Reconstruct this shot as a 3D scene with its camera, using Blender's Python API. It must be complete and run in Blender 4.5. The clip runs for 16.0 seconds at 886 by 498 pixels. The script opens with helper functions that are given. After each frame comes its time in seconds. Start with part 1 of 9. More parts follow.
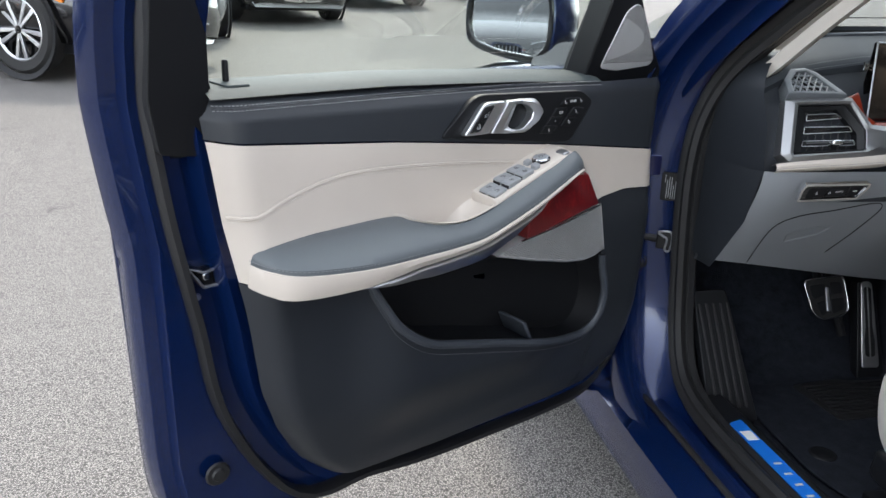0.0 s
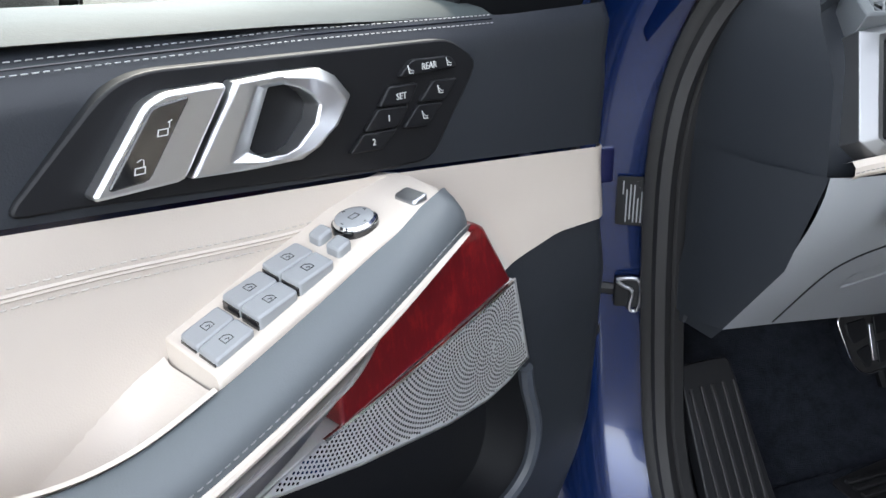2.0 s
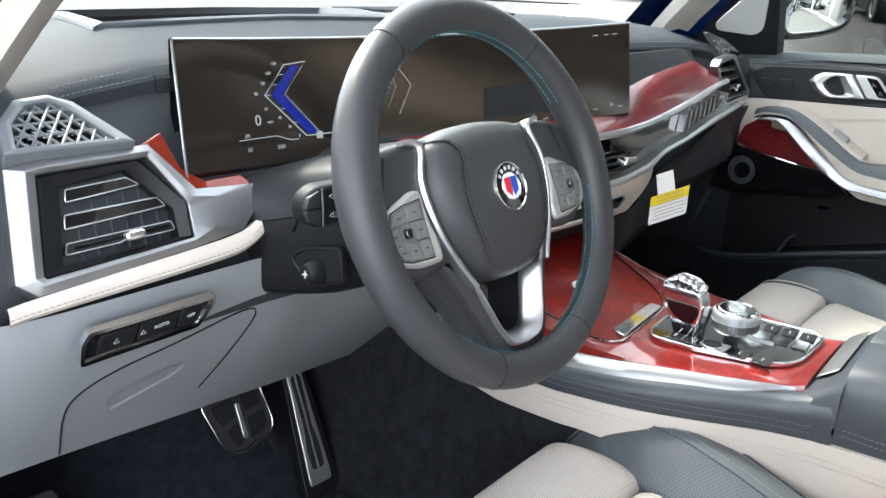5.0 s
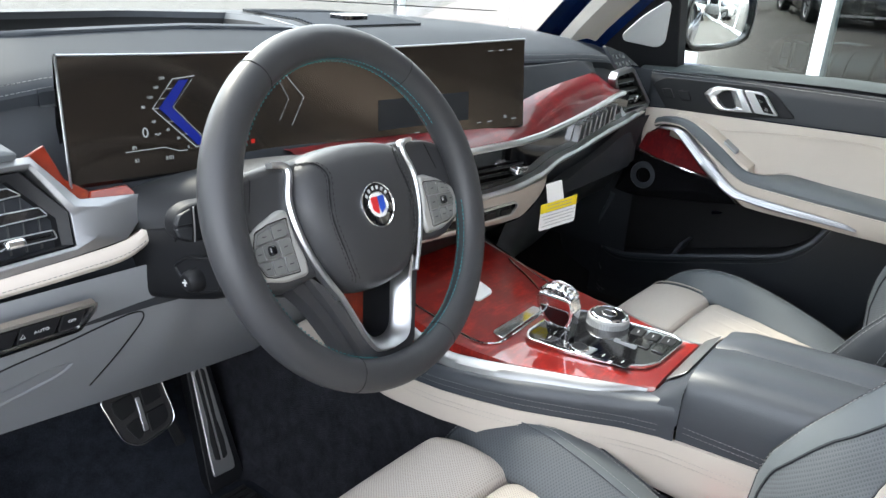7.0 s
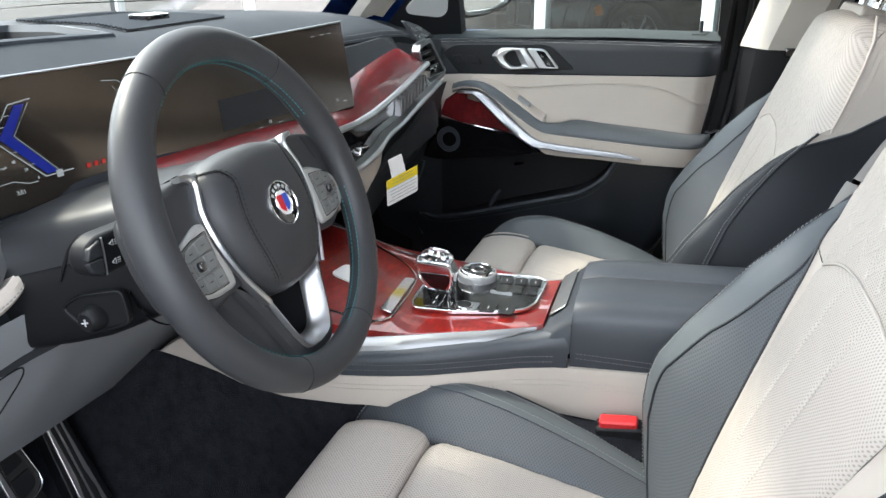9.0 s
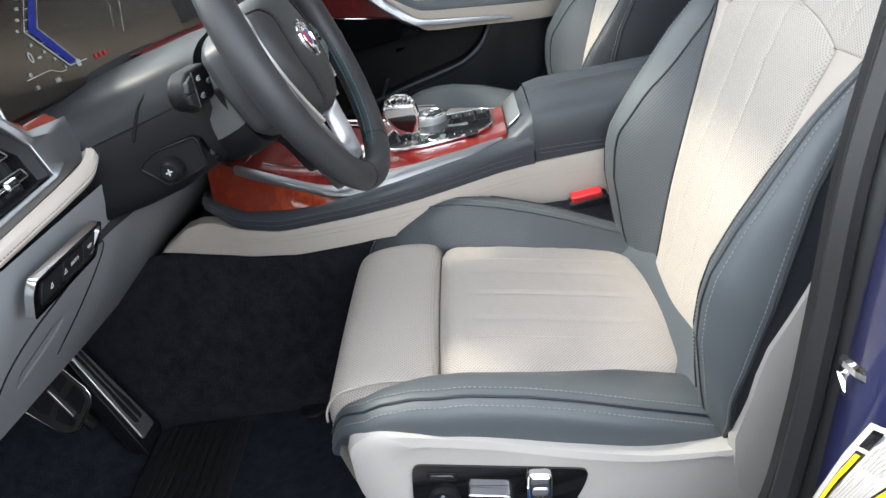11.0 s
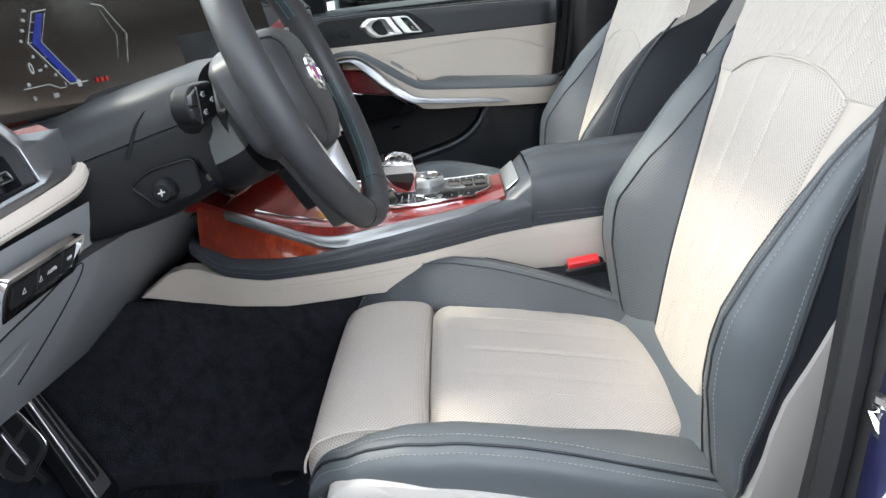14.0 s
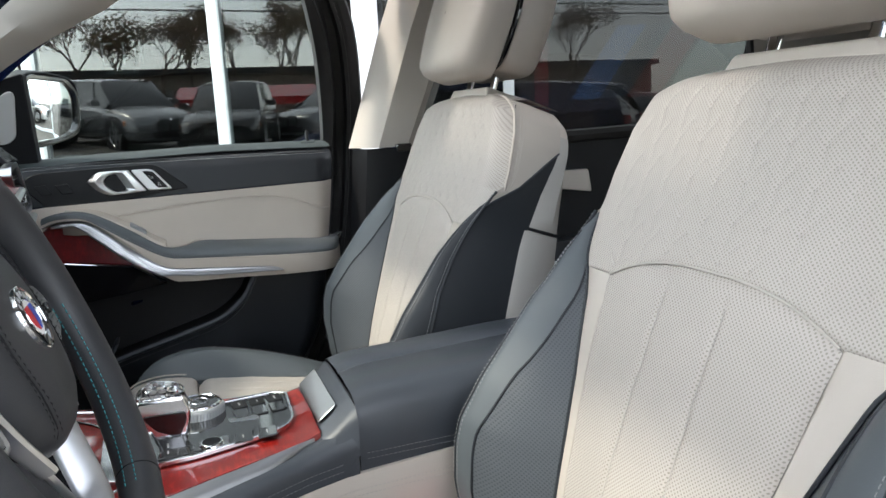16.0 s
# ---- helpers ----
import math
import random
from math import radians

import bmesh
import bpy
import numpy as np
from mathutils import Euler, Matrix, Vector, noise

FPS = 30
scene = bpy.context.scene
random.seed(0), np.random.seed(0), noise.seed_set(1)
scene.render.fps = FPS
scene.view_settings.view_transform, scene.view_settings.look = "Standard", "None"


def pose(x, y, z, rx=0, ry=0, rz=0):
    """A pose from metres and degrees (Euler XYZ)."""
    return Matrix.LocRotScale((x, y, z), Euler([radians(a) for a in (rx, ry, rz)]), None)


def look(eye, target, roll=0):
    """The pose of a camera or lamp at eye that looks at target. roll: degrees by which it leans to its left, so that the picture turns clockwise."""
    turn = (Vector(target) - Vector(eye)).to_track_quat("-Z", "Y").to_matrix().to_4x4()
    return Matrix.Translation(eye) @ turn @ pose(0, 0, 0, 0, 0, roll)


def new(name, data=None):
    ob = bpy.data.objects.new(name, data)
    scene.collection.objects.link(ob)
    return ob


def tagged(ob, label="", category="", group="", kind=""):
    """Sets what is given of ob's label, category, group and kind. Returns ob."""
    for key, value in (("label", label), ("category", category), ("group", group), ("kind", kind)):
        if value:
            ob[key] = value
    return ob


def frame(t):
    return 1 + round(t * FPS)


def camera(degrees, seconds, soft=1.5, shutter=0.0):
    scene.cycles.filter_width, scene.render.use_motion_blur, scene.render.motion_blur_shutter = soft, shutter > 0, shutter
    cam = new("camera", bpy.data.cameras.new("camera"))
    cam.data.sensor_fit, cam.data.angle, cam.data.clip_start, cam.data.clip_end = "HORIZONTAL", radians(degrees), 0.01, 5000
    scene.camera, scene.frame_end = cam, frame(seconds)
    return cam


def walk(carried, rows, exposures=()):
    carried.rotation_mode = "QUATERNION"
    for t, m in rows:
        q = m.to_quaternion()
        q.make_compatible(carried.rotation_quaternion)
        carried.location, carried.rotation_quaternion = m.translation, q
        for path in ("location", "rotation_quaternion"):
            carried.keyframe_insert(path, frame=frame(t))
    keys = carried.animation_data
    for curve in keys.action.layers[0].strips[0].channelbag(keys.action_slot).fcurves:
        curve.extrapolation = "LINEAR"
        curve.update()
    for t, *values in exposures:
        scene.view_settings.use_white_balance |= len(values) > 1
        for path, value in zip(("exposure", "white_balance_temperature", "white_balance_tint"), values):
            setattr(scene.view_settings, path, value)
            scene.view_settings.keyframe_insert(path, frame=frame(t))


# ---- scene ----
cam = camera(62.0, 16.0)
PATH = [
    (0, (-1.547, -0.903, 1.166), (-1.201, 0.961, 0.529), 1.7),
    (0.5, (-1.505, -0.738, 1.151), (-1.148, 1.109, 0.473), 1.2),
    (1, (-1.453, -0.522, 1.124), (-1.068, 1.314, 0.431), -0.1),
    (1.5, (-1.346, -0.352, 1.102), (-0.895, 1.451, 0.364), -0.6),
    (2, (-1.274, -0.25, 1.089), (-0.728, 1.526, 0.349), -1.5),
    (2.5, (-1.248, -0.194, 1.098), (-0.545, 1.523, 0.351), -1.5),
    (3, (-1.223, -0.191, 1.111), (-0.327, 1.437, 0.373), -1.4),
    (3.5, (-1.188, -0.218, 1.13), (-0.092, 1.298, 0.422), -0.8),
    (4, (-1.123, -0.266, 1.147), (0.147, 1.122, 0.469), 0.1),
    (4.5, (-1.022, -0.337, 1.151), (0.362, 0.95, 0.497), 1.0),
    (5, (-0.94, -0.39, 1.163), (0.493, 0.845, 0.515), 1.4),
    (5.2, (-0.921, -0.403, 1.169), (0.521, 0.817, 0.511), 1.8),
    (7.3, (-0.927, -0.477, 1.216), (0.611, 0.599, 0.524), 4.2),
    (7.5, (-0.929, -0.476, 1.217), (0.633, 0.559, 0.519), 4.1),
    (8, (-0.936, -0.453, 1.219), (0.701, 0.448, 0.508), 3.5),
    (8.2, (-0.945, -0.435, 1.219), (0.729, 0.406, 0.507), 3.1),
    (10.3, (-1.184, -0.246, 1.181), (0.644, -0.047, 0.394), -7.3),
    (10.5, (-1.209, -0.227, 1.17), (0.61, -0.042, 0.36), -8.2),
    (11, (-1.25, -0.182, 1.133), (0.537, -0.037, 0.248), -9.7),
    (11.5, (-1.271, -0.162, 1.087), (0.486, -0.044, 0.139), -10.2),
    (12, (-1.261, -0.152, 1.042), (0.484, -0.058, 0.07), -9.7),
    (12.5, (-1.246, -0.142, 1.004), (0.515, -0.063, 0.06), -8.7),
    (13, (-1.243, -0.139, 1.007), (0.562, -0.068, 0.147), -7.4),
    (13.5, (-1.245, -0.145, 1.034), (0.607, -0.082, 0.281), -6.3),
    (14, (-1.246, -0.152, 1.063), (0.648, -0.093, 0.423), -5.5),
    (14.5, (-1.211, -0.164, 1.093), (0.714, -0.143, 0.548), -4.9),
    (15, (-1.143, -0.194, 1.107), (0.8, -0.242, 0.639), -4.3),
    (15.5, (-1.034, -0.162, 1.12), (0.899, -0.444, 0.692), -3.6),
    (16, (-0.921, -0.096, 1.114), (0.931, -0.76, 0.755), -2.9),
]
walk(cam, [(t, look(eye, target, roll)) for t, eye, target, roll in PATH],
     [(0.0, 2.9), (1.0, 3.2), (2.0, 3.58), (3.0, 3.95), (4.0, 4.28), (5.0, 3.97), (8.0, 3.75), (10.5, 3.38), (12.5, 3.88), (14.0, 3.58), (15.0, 3.28), (16.0, 3.02)])

# ---- light ----
SUN = Vector((0.06, 0.63, 0.77)).normalized()
world = bpy.data.worlds.new("sky")
scene.world = world
world.use_nodes = True
wn = world.node_tree
wn.nodes.clear()
w_out = wn.nodes.new("ShaderNodeOutputWorld")
w_bg = wn.nodes.new("ShaderNodeBackground")
w_sky = wn.nodes.new("ShaderNodeTexSky")
w_sky.sky_type = "NISHITA"
w_sky.sun_disc = False
w_sky.sun_elevation = math.asin(SUN.z)
w_sky.sun_rotation = math.atan2(SUN.x, SUN.y)
w_sky.air_density, w_sky.dust_density, w_sky.ozone_density = 1.0, 0.8, 1.0
w_bg.inputs["Strength"].default_value = 0.13
w_haze = wn.nodes.new("ShaderNodeHueSaturation")
w_haze.inputs["Saturation"].default_value = 0.28
wn.links.new(w_sky.outputs[0], w_haze.inputs["Color"])
wn.links.new(w_haze.outputs[0], w_bg.inputs[0])
wn.links.new(w_bg.outputs[0], w_out.inputs[0])
sun_lamp = bpy.data.lights.new("sun", "SUN")
sun_lamp.energy, sun_lamp.angle, sun_lamp.color = 0.62, radians(6.0), (1.0, 0.92, 0.80)
sun = new("sun", sun_lamp)
sun.matrix_world = look(SUN * 30, (0, 0, 0))

# ---- mesh helpers ----


def V(*a):
    return Vector(a)


def cr(pts, n=8, closed=False):
    """A smooth curve through the points, n steps between two of them."""
    p = [np.array(q, float) for q in pts]
    m = len(p)
    out = []
    for i in range(m if closed else m - 1):
        a = p[(i - 1) % m] if closed or i > 0 else 2 * p[0] - p[1]
        b, c = p[i], p[(i + 1) % m]
        d = p[(i + 2) % m] if closed or i + 2 < m else 2 * p[-1] - p[-2]
        for k in range(n):
            t = k / n
            out.append(0.5 * (2 * b + (c - a) * t + (2 * a - 5 * b + 4 * c - d) * t * t + (3 * b - a - 3 * c + d) * t ** 3))
    if not closed:
        out.append(p[-1])
    return out


def lerp(x, pts):
    """Piecewise linear value at x through (x, y) pairs."""
    return float(np.interp(x, [q[0] for q in pts], [q[1] for q in pts]))


def smooth(x, pts):
    """Piecewise eased value at x through (x, y) pairs."""
    if x <= pts[0][0]:
        return pts[0][1]
    for (a, u), (b, v) in zip(pts, pts[1:]):
        if x <= b:
            t = (x - a) / (b - a)
            t = t * t * (3 - 2 * t)
            return u + (v - u) * t
    return pts[-1][1]


def part(name, bm, mat, parent=None, label="", bev=0.0, sub=0, angle=38, flat=False, seg=2):
    bmesh.ops.recalc_face_normals(bm, faces=bm.faces[:])
    me = bpy.data.meshes.new(name)
    bm.to_mesh(me)
    bm.free()
    if not flat:
        me.polygons.foreach_set("use_smooth", [True] * len(me.polygons))
        me.set_sharp_from_angle(angle=radians(angle))
    me.materials.append(mat)
    ob = new(name, me)
    if parent is not None:
        ob.parent = parent
    if bev:
        m = ob.modifiers.new("edge", "BEVEL")
        m.width, m.segments, m.limit_method, m.angle_limit = bev, seg, "ANGLE", radians(35)
        m.harden_normals = False
    if sub:
        m = ob.modifiers.new("round", "SUBSURF")
        m.levels = m.render_levels = sub
    if label:
        tagged(ob, label)
    return ob


def thing(name, label, category, group="", kind="", m=None):
    ob = new(name)
    ob.empty_display_size = 0.05
    tagged(ob, label, category, group, kind)
    if m is not None:
        ob.matrix_world = m
    return ob


def grid(rows, closed=False, caps=False):
    """A sheet of quads over rows of points."""
    bm = bmesh.new()
    vs = [[bm.verts.new(tuple(p)) for p in r] for r in rows]
    for a, b in zip(vs, vs[1:]):
        n = len(a)
        for i in range(n if closed else n - 1):
            j = (i + 1) % n
            try:
                bm.faces.new((a[i], a[j], b[j], b[i]))
            except ValueError:
                pass
    if caps:
        for r in (vs[0], vs[-1]):
            try:
                bm.faces.new(r)
            except ValueError:
                pass
    return bm


def add(bm, other):
    """Joins another bmesh into bm."""
    me = bpy.data.meshes.new("joined")
    other.to_mesh(me)
    other.free()
    bm.from_mesh(me)
    bpy.data.meshes.remove(me)
    return bm


def slab(outline, w0, w1, f, n_in=0):
    """A plate with an outline in (u, v) from depth w0 to w1, placed by f(u, v, w)."""
    bm = bmesh.new()
    a = [bm.verts.new(tuple(f(u, v, w0))) for u, v in outline]
    b = [bm.verts.new(tuple(f(u, v, w1))) for u, v in outline]
    bm.faces.new(a)
    bm.faces.new(list(reversed(b)))
    n = len(a)
    for i in range(n):
        bm.faces.new((a[i], b[i], b[(i + 1) % n], a[(i + 1) % n]))
    return bm


def inset_line(o, d):
    """Moves a closed outline inwards by d (counter-clockwise or clockwise alike)."""
    p = [np.array(q, float) for q in o]
    n = len(p)
    area = sum(p[i][0] * p[(i + 1) % n][1] - p[(i + 1) % n][0] * p[i][1] for i in range(n))
    sg = 1 if area > 0 else -1
    out = []
    for i in range(n):
        e1 = p[i] - p[i - 1]
        e2 = p[(i + 1) % n] - p[i]
        n1 = np.array([-e1[1], e1[0]]) / (np.hypot(*e1) + 1e-9) * sg
        n2 = np.array([-e2[1], e2[0]]) / (np.hypot(*e2) + 1e-9) * sg
        k = 1 + float(n1 @ n2)
        out.append(tuple(p[i] + (n1 + n2) / max(k, 0.5) * d))
    return out


def ring_frame(outline, width, w0, w1, f):
    """A frame between an outline and its inset, from depth w0 to w1."""
    inner = inset_line(outline, width)
    bm = bmesh.new()
    rows = []
    for o, w in ((outline, w0), (outline, w1), (inner, w1), (inner, w0)):
        rows.append([bm.verts.new(tuple(f(u, v, w))) for u, v in o])
    n = len(outline)
    for k in range(4):
        a, b = rows[k], rows[(k + 1) % 4]
        for i in range(n):
            bm.faces.new((a[i], a[(i + 1) % n], b[(i + 1) % n], b[i]))
    return bm


def rounded(o, r, n=4):
    """Rounds the corners of a closed outline."""
    p = [np.array(q, float) for q in o]
    m = len(p)
    out = []
    for i in range(m):
        a, b, c = p[i - 1], p[i], p[(i + 1) % m]
        ra = min(r, np.hypot(*(a - b)) * 0.45)
        rc = min(r, np.hypot(*(c - b)) * 0.45)
        s = b + (a - b) / (np.hypot(*(a - b)) + 1e-9) * ra
        e = b + (c - b) / (np.hypot(*(c - b)) + 1e-9) * rc
        for k in range(n + 1):
            t = k / n
            out.append(tuple((1 - t) ** 2 * s + 2 * t * (1 - t) * b + t * t * e))
    return out


def sweep(path, profile, up=(0, 0, 1), closed=False, scale=None, caps=True):
    """A profile of (side, up) pairs along a path."""
    p = [np.array(q, float) for q in path]
    n = len(p)
    rows = []
    up = np.array(up, float)
    for i in range(n):
        if closed:
            t = p[(i + 1) % n] - p[i - 1]
        else:
            t = p[min(i + 1, n - 1)] - p[max(i - 1, 0)]
        t = t / (np.linalg.norm(t) + 1e-12)
        s = np.cross(t, up)
        s = s / (np.linalg.norm(s) + 1e-9)
        u = np.cross(s, t)
        k = 1.0 if scale is None else scale(i / max(n - 1, 1))
        rows.append([p[i] + s * a * k + u * b * k for a, b in profile])
    if closed:
        rows.append(rows[0])
    bm = grid(rows, closed=True, caps=caps and not closed)
    if closed:
        bmesh.ops.remove_doubles(bm, verts=bm.verts[:], dist=1e-6)
    return bm


def circle(r, n=10, ry=None):
    return [(r * math.cos(2 * math.pi * k / n), (ry or r) * math.sin(2 * math.pi * k / n)) for k in range(n)]


def tube(path, r, n=8, up=(0.13, 0.2, 1), closed=False, scale=None):
    return sweep(path, circle(r, n), up, closed, scale)


def box(x0, x1, y0, y1, z0, z1):
    bm = bmesh.new()
    bmesh.ops.create_cube(bm, size=1)
    for v in bm.verts:
        v.co = ((x0 + x1) / 2 + v.co.x * (x1 - x0), (y0 + y1) / 2 + v.co.y * (y1 - y0), (z0 + z1) / 2 + v.co.z * (z1 - z0))
    return bm


def lathe(profile, m=Matrix.Identity(4), n=32):
    """A turned body from (radius, height) pairs round the z axis of m."""
    rows = []
    for r, h in profile:
        rows.append([m @ V(r * math.cos(2 * math.pi * k / n), r * math.sin(2 * math.pi * k / n), h) for k in range(n)])
    bm = grid(rows, closed=True)
    bmesh.ops.remove_doubles(bm, verts=bm.verts[:], dist=1e-6)
    return bm


def stitches(path, length=0.0034, gap=0.0018, w=0.0009, h=0.0007, up=(0, 0, 1)):
    """A row of short threads along a path."""
    p = [np.array(q, float) for q in path]
    d = np.concatenate([[0], np.cumsum([np.linalg.norm(b - a) for a, b in zip(p, p[1:])])])
    arr = np.array(p)
    at = lambda s: np.array([np.interp(s, d, arr[:, k]) for k in range(3)])  # noqa: E731
    verts, faces = [], []
    up = np.array(up, float)
    s = 0.0
    while s + length < d[-1]:
        a, b = at(s), at(s + length)
        t = (b - a) / (np.linalg.norm(b - a) + 1e-9)
        side = np.cross(t, up)
        side = side / (np.linalg.norm(side) + 1e-9)
        u = np.cross(side, t)
        k = len(verts)
        for q, hh in ((a, 0.0), ((a + b) / 2, h), (b, 0.0)):
            verts += [tuple(q + side * w * 0.5 + u * hh * 0.6), tuple(q + u * hh * 1.3 + u * 0.0003), tuple(q - side * w * 0.5 + u * hh * 0.6)]
        for r in range(2):
            for c in range(2):
                o = k + r * 3 + c
                faces.append((o, o + 1, o + 4, o + 3))
        s += length + gap
    me = bpy.data.meshes.new("thread")
    me.from_pydata(verts, [], faces)
    bm = bmesh.new()
    bm.from_mesh(me)
    bpy.data.meshes.remove(me)
    return bm


def words(text, size, mat, parent, m, name="lettering", label="", align="CENTER", extrude=0.0003):
    """Lettering as a mesh, in the plane of m (x along the line, y up)."""
    cu = bpy.data.curves.new("font", "FONT")
    cu.body, cu.size, cu.extrude, cu.align_x, cu.align_y, cu.resolution_u = text, size, extrude, align, "CENTER", 2
    tmp = new("font", cu)
    dg = bpy.context.evaluated_depsgraph_get()
    me = bpy.data.meshes.new_from_object(tmp.evaluated_get(dg))
    bpy.data.objects.remove(tmp)
    bpy.data.curves.remove(cu)
    bm = bmesh.new()
    bm.from_mesh(me)
    bpy.data.meshes.remove(me)
    bm.transform(m)
    return part(name, bm, mat, parent, label, flat=True)


def axes(o, x, y):
    """A pose with origin o, its x along x and its y near y."""
    x = Vector(x).normalized()
    z = x.cross(Vector(y)).normalized()
    y = z.cross(x)
    return Matrix(((x.x, y.x, z.x, o[0]), (x.y, y.y, z.y, o[1]), (x.z, y.z, z.z, o[2]), (0, 0, 0, 1)))

# ---- materials ----


def material(name, color, rough=0.5, metal=0.0, spec=0.5, coat=0.0, coat_rough=0.05):
    m = bpy.data.materials.new(name)
    m.use_nodes = True
    b = m.node_tree.nodes["Principled BSDF"]
    b.inputs["Base Color"].default_value = (*color, 1)
    b.inputs["Roughness"].default_value = rough
    b.inputs["Metallic"].default_value = metal
    b.inputs["Specular IOR Level"].default_value = spec
    b.inputs["Coat Weight"].default_value = coat
    b.inputs["Coat Roughness"].default_value = coat_rough
    return m


class Net:
    """Short hand for the nodes of a material."""

    def __init__(self, m):
        self.t = m.node_tree
        self.b = self.t.nodes["Principled BSDF"]
        self.co = self.t.nodes.new("ShaderNodeTexCoord").outputs["Object"]

    def node(self, kind):
        return self.t.nodes.new(kind)

    def stored(self, name):
        n = self.node("ShaderNodeAttribute")
        n.attribute_name = name
        return n.outputs["Vector"]

    def link(self, a, b):
        self.t.links.new(a, b)

    def noise(self, scale, detail=3.0, rough=0.5, vec=None):
        n = self.node("ShaderNodeTexNoise")
        n.inputs["Scale"].default_value, n.inputs["Detail"].default_value, n.inputs["Roughness"].default_value = scale, detail, rough
        self.link(vec or self.co, n.inputs["Vector"])
        return n.outputs["Fac"]

    def cells(self, scale, vec=None, feature="F1", rand=1.0):
        n = self.node("ShaderNodeTexVoronoi")
        n.feature = feature
        n.inputs["Scale"].default_value, n.inputs["Randomness"].default_value = scale, rand
        self.link(vec or self.co, n.inputs["Vector"])
        return n.outputs["Distance"]

    def ramp(self, fac, stops):
        n = self.node("ShaderNodeValToRGB")
        e = n.color_ramp.elements
        for i, (p, c) in enumerate(stops):
            el = e[i] if i < 2 else e.new(p)
            el.position, el.color = p, (*c, 1)
        self.link(fac, n.inputs["Fac"])
        return n.outputs["Color"]

    def span(self, fac, a, b, lo=0.0, hi=1.0):
        n = self.node("ShaderNodeMapRange")
        for k, v in zip(("From Min", "From Max", "To Min", "To Max"), (lo, hi, a, b)):
            n.inputs[k].default_value = v
        self.link(fac, n.inputs["Value"])
        return n.outputs["Result"]

    def math(self, op, a, b=None):
        n = self.node("ShaderNodeMath")
        n.operation = op
        for i, v in enumerate((a, b)):
            if v is None:
                continue
            if isinstance(v, (int, float)):
                n.inputs[i].default_value = v
            else:
                self.link(v, n.inputs[i])
        return n.outputs[0]

    def mix(self, fac, a, b):
        n = self.node("ShaderNodeMix")
        n.data_type = "RGBA"
        for s, v in ((n.inputs[0], fac), (n.inputs[6], a), (n.inputs[7], b)):
            if isinstance(v, (int, float)):
                s.default_value = v
            elif isinstance(v, tuple):
                s.default_value = (*v, 1)
            else:
                self.link(v, s)
        return n.outputs[2]

    def bump(self, h, strength=0.2, dist=0.001):
        n = self.node("ShaderNodeBump")
        n.inputs["Strength"].default_value, n.inputs["Distance"].default_value = strength, dist
        self.link(h, n.inputs["Height"])
        if self.b.inputs["Normal"].links:
            self.link(self.b.inputs["Normal"].links[0].from_socket, n.inputs["Normal"])
        self.link(n.outputs[0], self.b.inputs["Normal"])

    def color(self, s):
        self.link(s, self.b.inputs["Base Color"])

    def rough(self, s):
        self.link(s, self.b.inputs["Roughness"])


def vary(c, k):
    return tuple(min(1.0, v * k) for v in c)


def leather(name, c, rough=0.42, holes=False, spec=0.45):
    m = material(name, c, rough, spec=spec)
    n = Net(m)
    big = n.noise(6, 4)
    col = n.mix(big, vary(c, 0.86), vary(c, 1.1))
    grain = n.cells(900, rand=1.0)
    wr = n.noise(35, 5, 0.6)
    if holes:
        at = n.stored("uvw")
        hole = n.cells(1.0, at, rand=0.0)
        dot = n.span(hole, 0.85, 0.0, 0.18, 0.34)
        col = n.mix(dot, col, vary(c, 0.50))
        n.bump(hole, 0.35, 0.0007)
    n.color(col)
    n.rough(n.span(big, rough - 0.06, rough + 0.08))
    n.bump(grain, 0.14, 0.0005)
    n.bump(wr, 0.16, 0.002)
    return m


def plastic(name, c, rough=0.5, grain=700, spec=0.45, strength=0.12):
    m = material(name, c, rough, spec=spec)
    n = Net(m)
    big = n.noise(5, 4)
    n.color(n.mix(big, vary(c, 0.85), vary(c, 1.12)))
    n.rough(n.span(big, rough - 0.05, rough + 0.08))
    n.bump(n.noise(grain, 2), strength, 0.0006)
    return m


def metal(name, c, rough=0.25, brushed=False):
    m = material(name, c, rough, 1.0)
    n = Net(m)
    s = n.noise(4, 5)
    n.rough(n.span(s, max(0.02, rough - 0.07), rough + 0.08))
    if brushed:
        mp = n.node("ShaderNodeMapping")
        mp.inputs["Scale"].default_value = (1, 1, 40)
        n.link(n.co, mp.inputs["Vector"])
        n.bump(n.noise(60, 3, vec=mp.outputs[0]), 0.05, 0.0005)
    return m


M = {}
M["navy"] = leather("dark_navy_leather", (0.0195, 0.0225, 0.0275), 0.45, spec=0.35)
M["black"] = plastic("black_soft_plastic", (0.007, 0.0075, 0.009), 0.5, spec=0.28)
M["satin_black"] = plastic("satin_black_plastic", (0.009, 0.0095, 0.011), 0.30, spec=0.5)
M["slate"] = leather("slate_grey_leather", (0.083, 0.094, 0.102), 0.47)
M["slate_dark"] = leather("dark_slate_leather", (0.040, 0.046, 0.056), 0.40)
M["grey_trim"] = plastic("mid_grey_plastic", (0.235, 0.246, 0.262), 0.50)
M["ivory"] = leather("ivory_leather", (0.50, 0.448, 0.395), 0.48)
M["ivory_perf"] = leather("perforated_ivory_leather", (0.47, 0.425, 0.380), 0.52, holes=True)
M["slate_perf"] = leather("perforated_slate_leather", (0.070, 0.078, 0.088), 0.52, holes=True)
M["shell"] = plastic("ivory_shell_plastic", (0.40, 0.382, 0.355), 0.48)
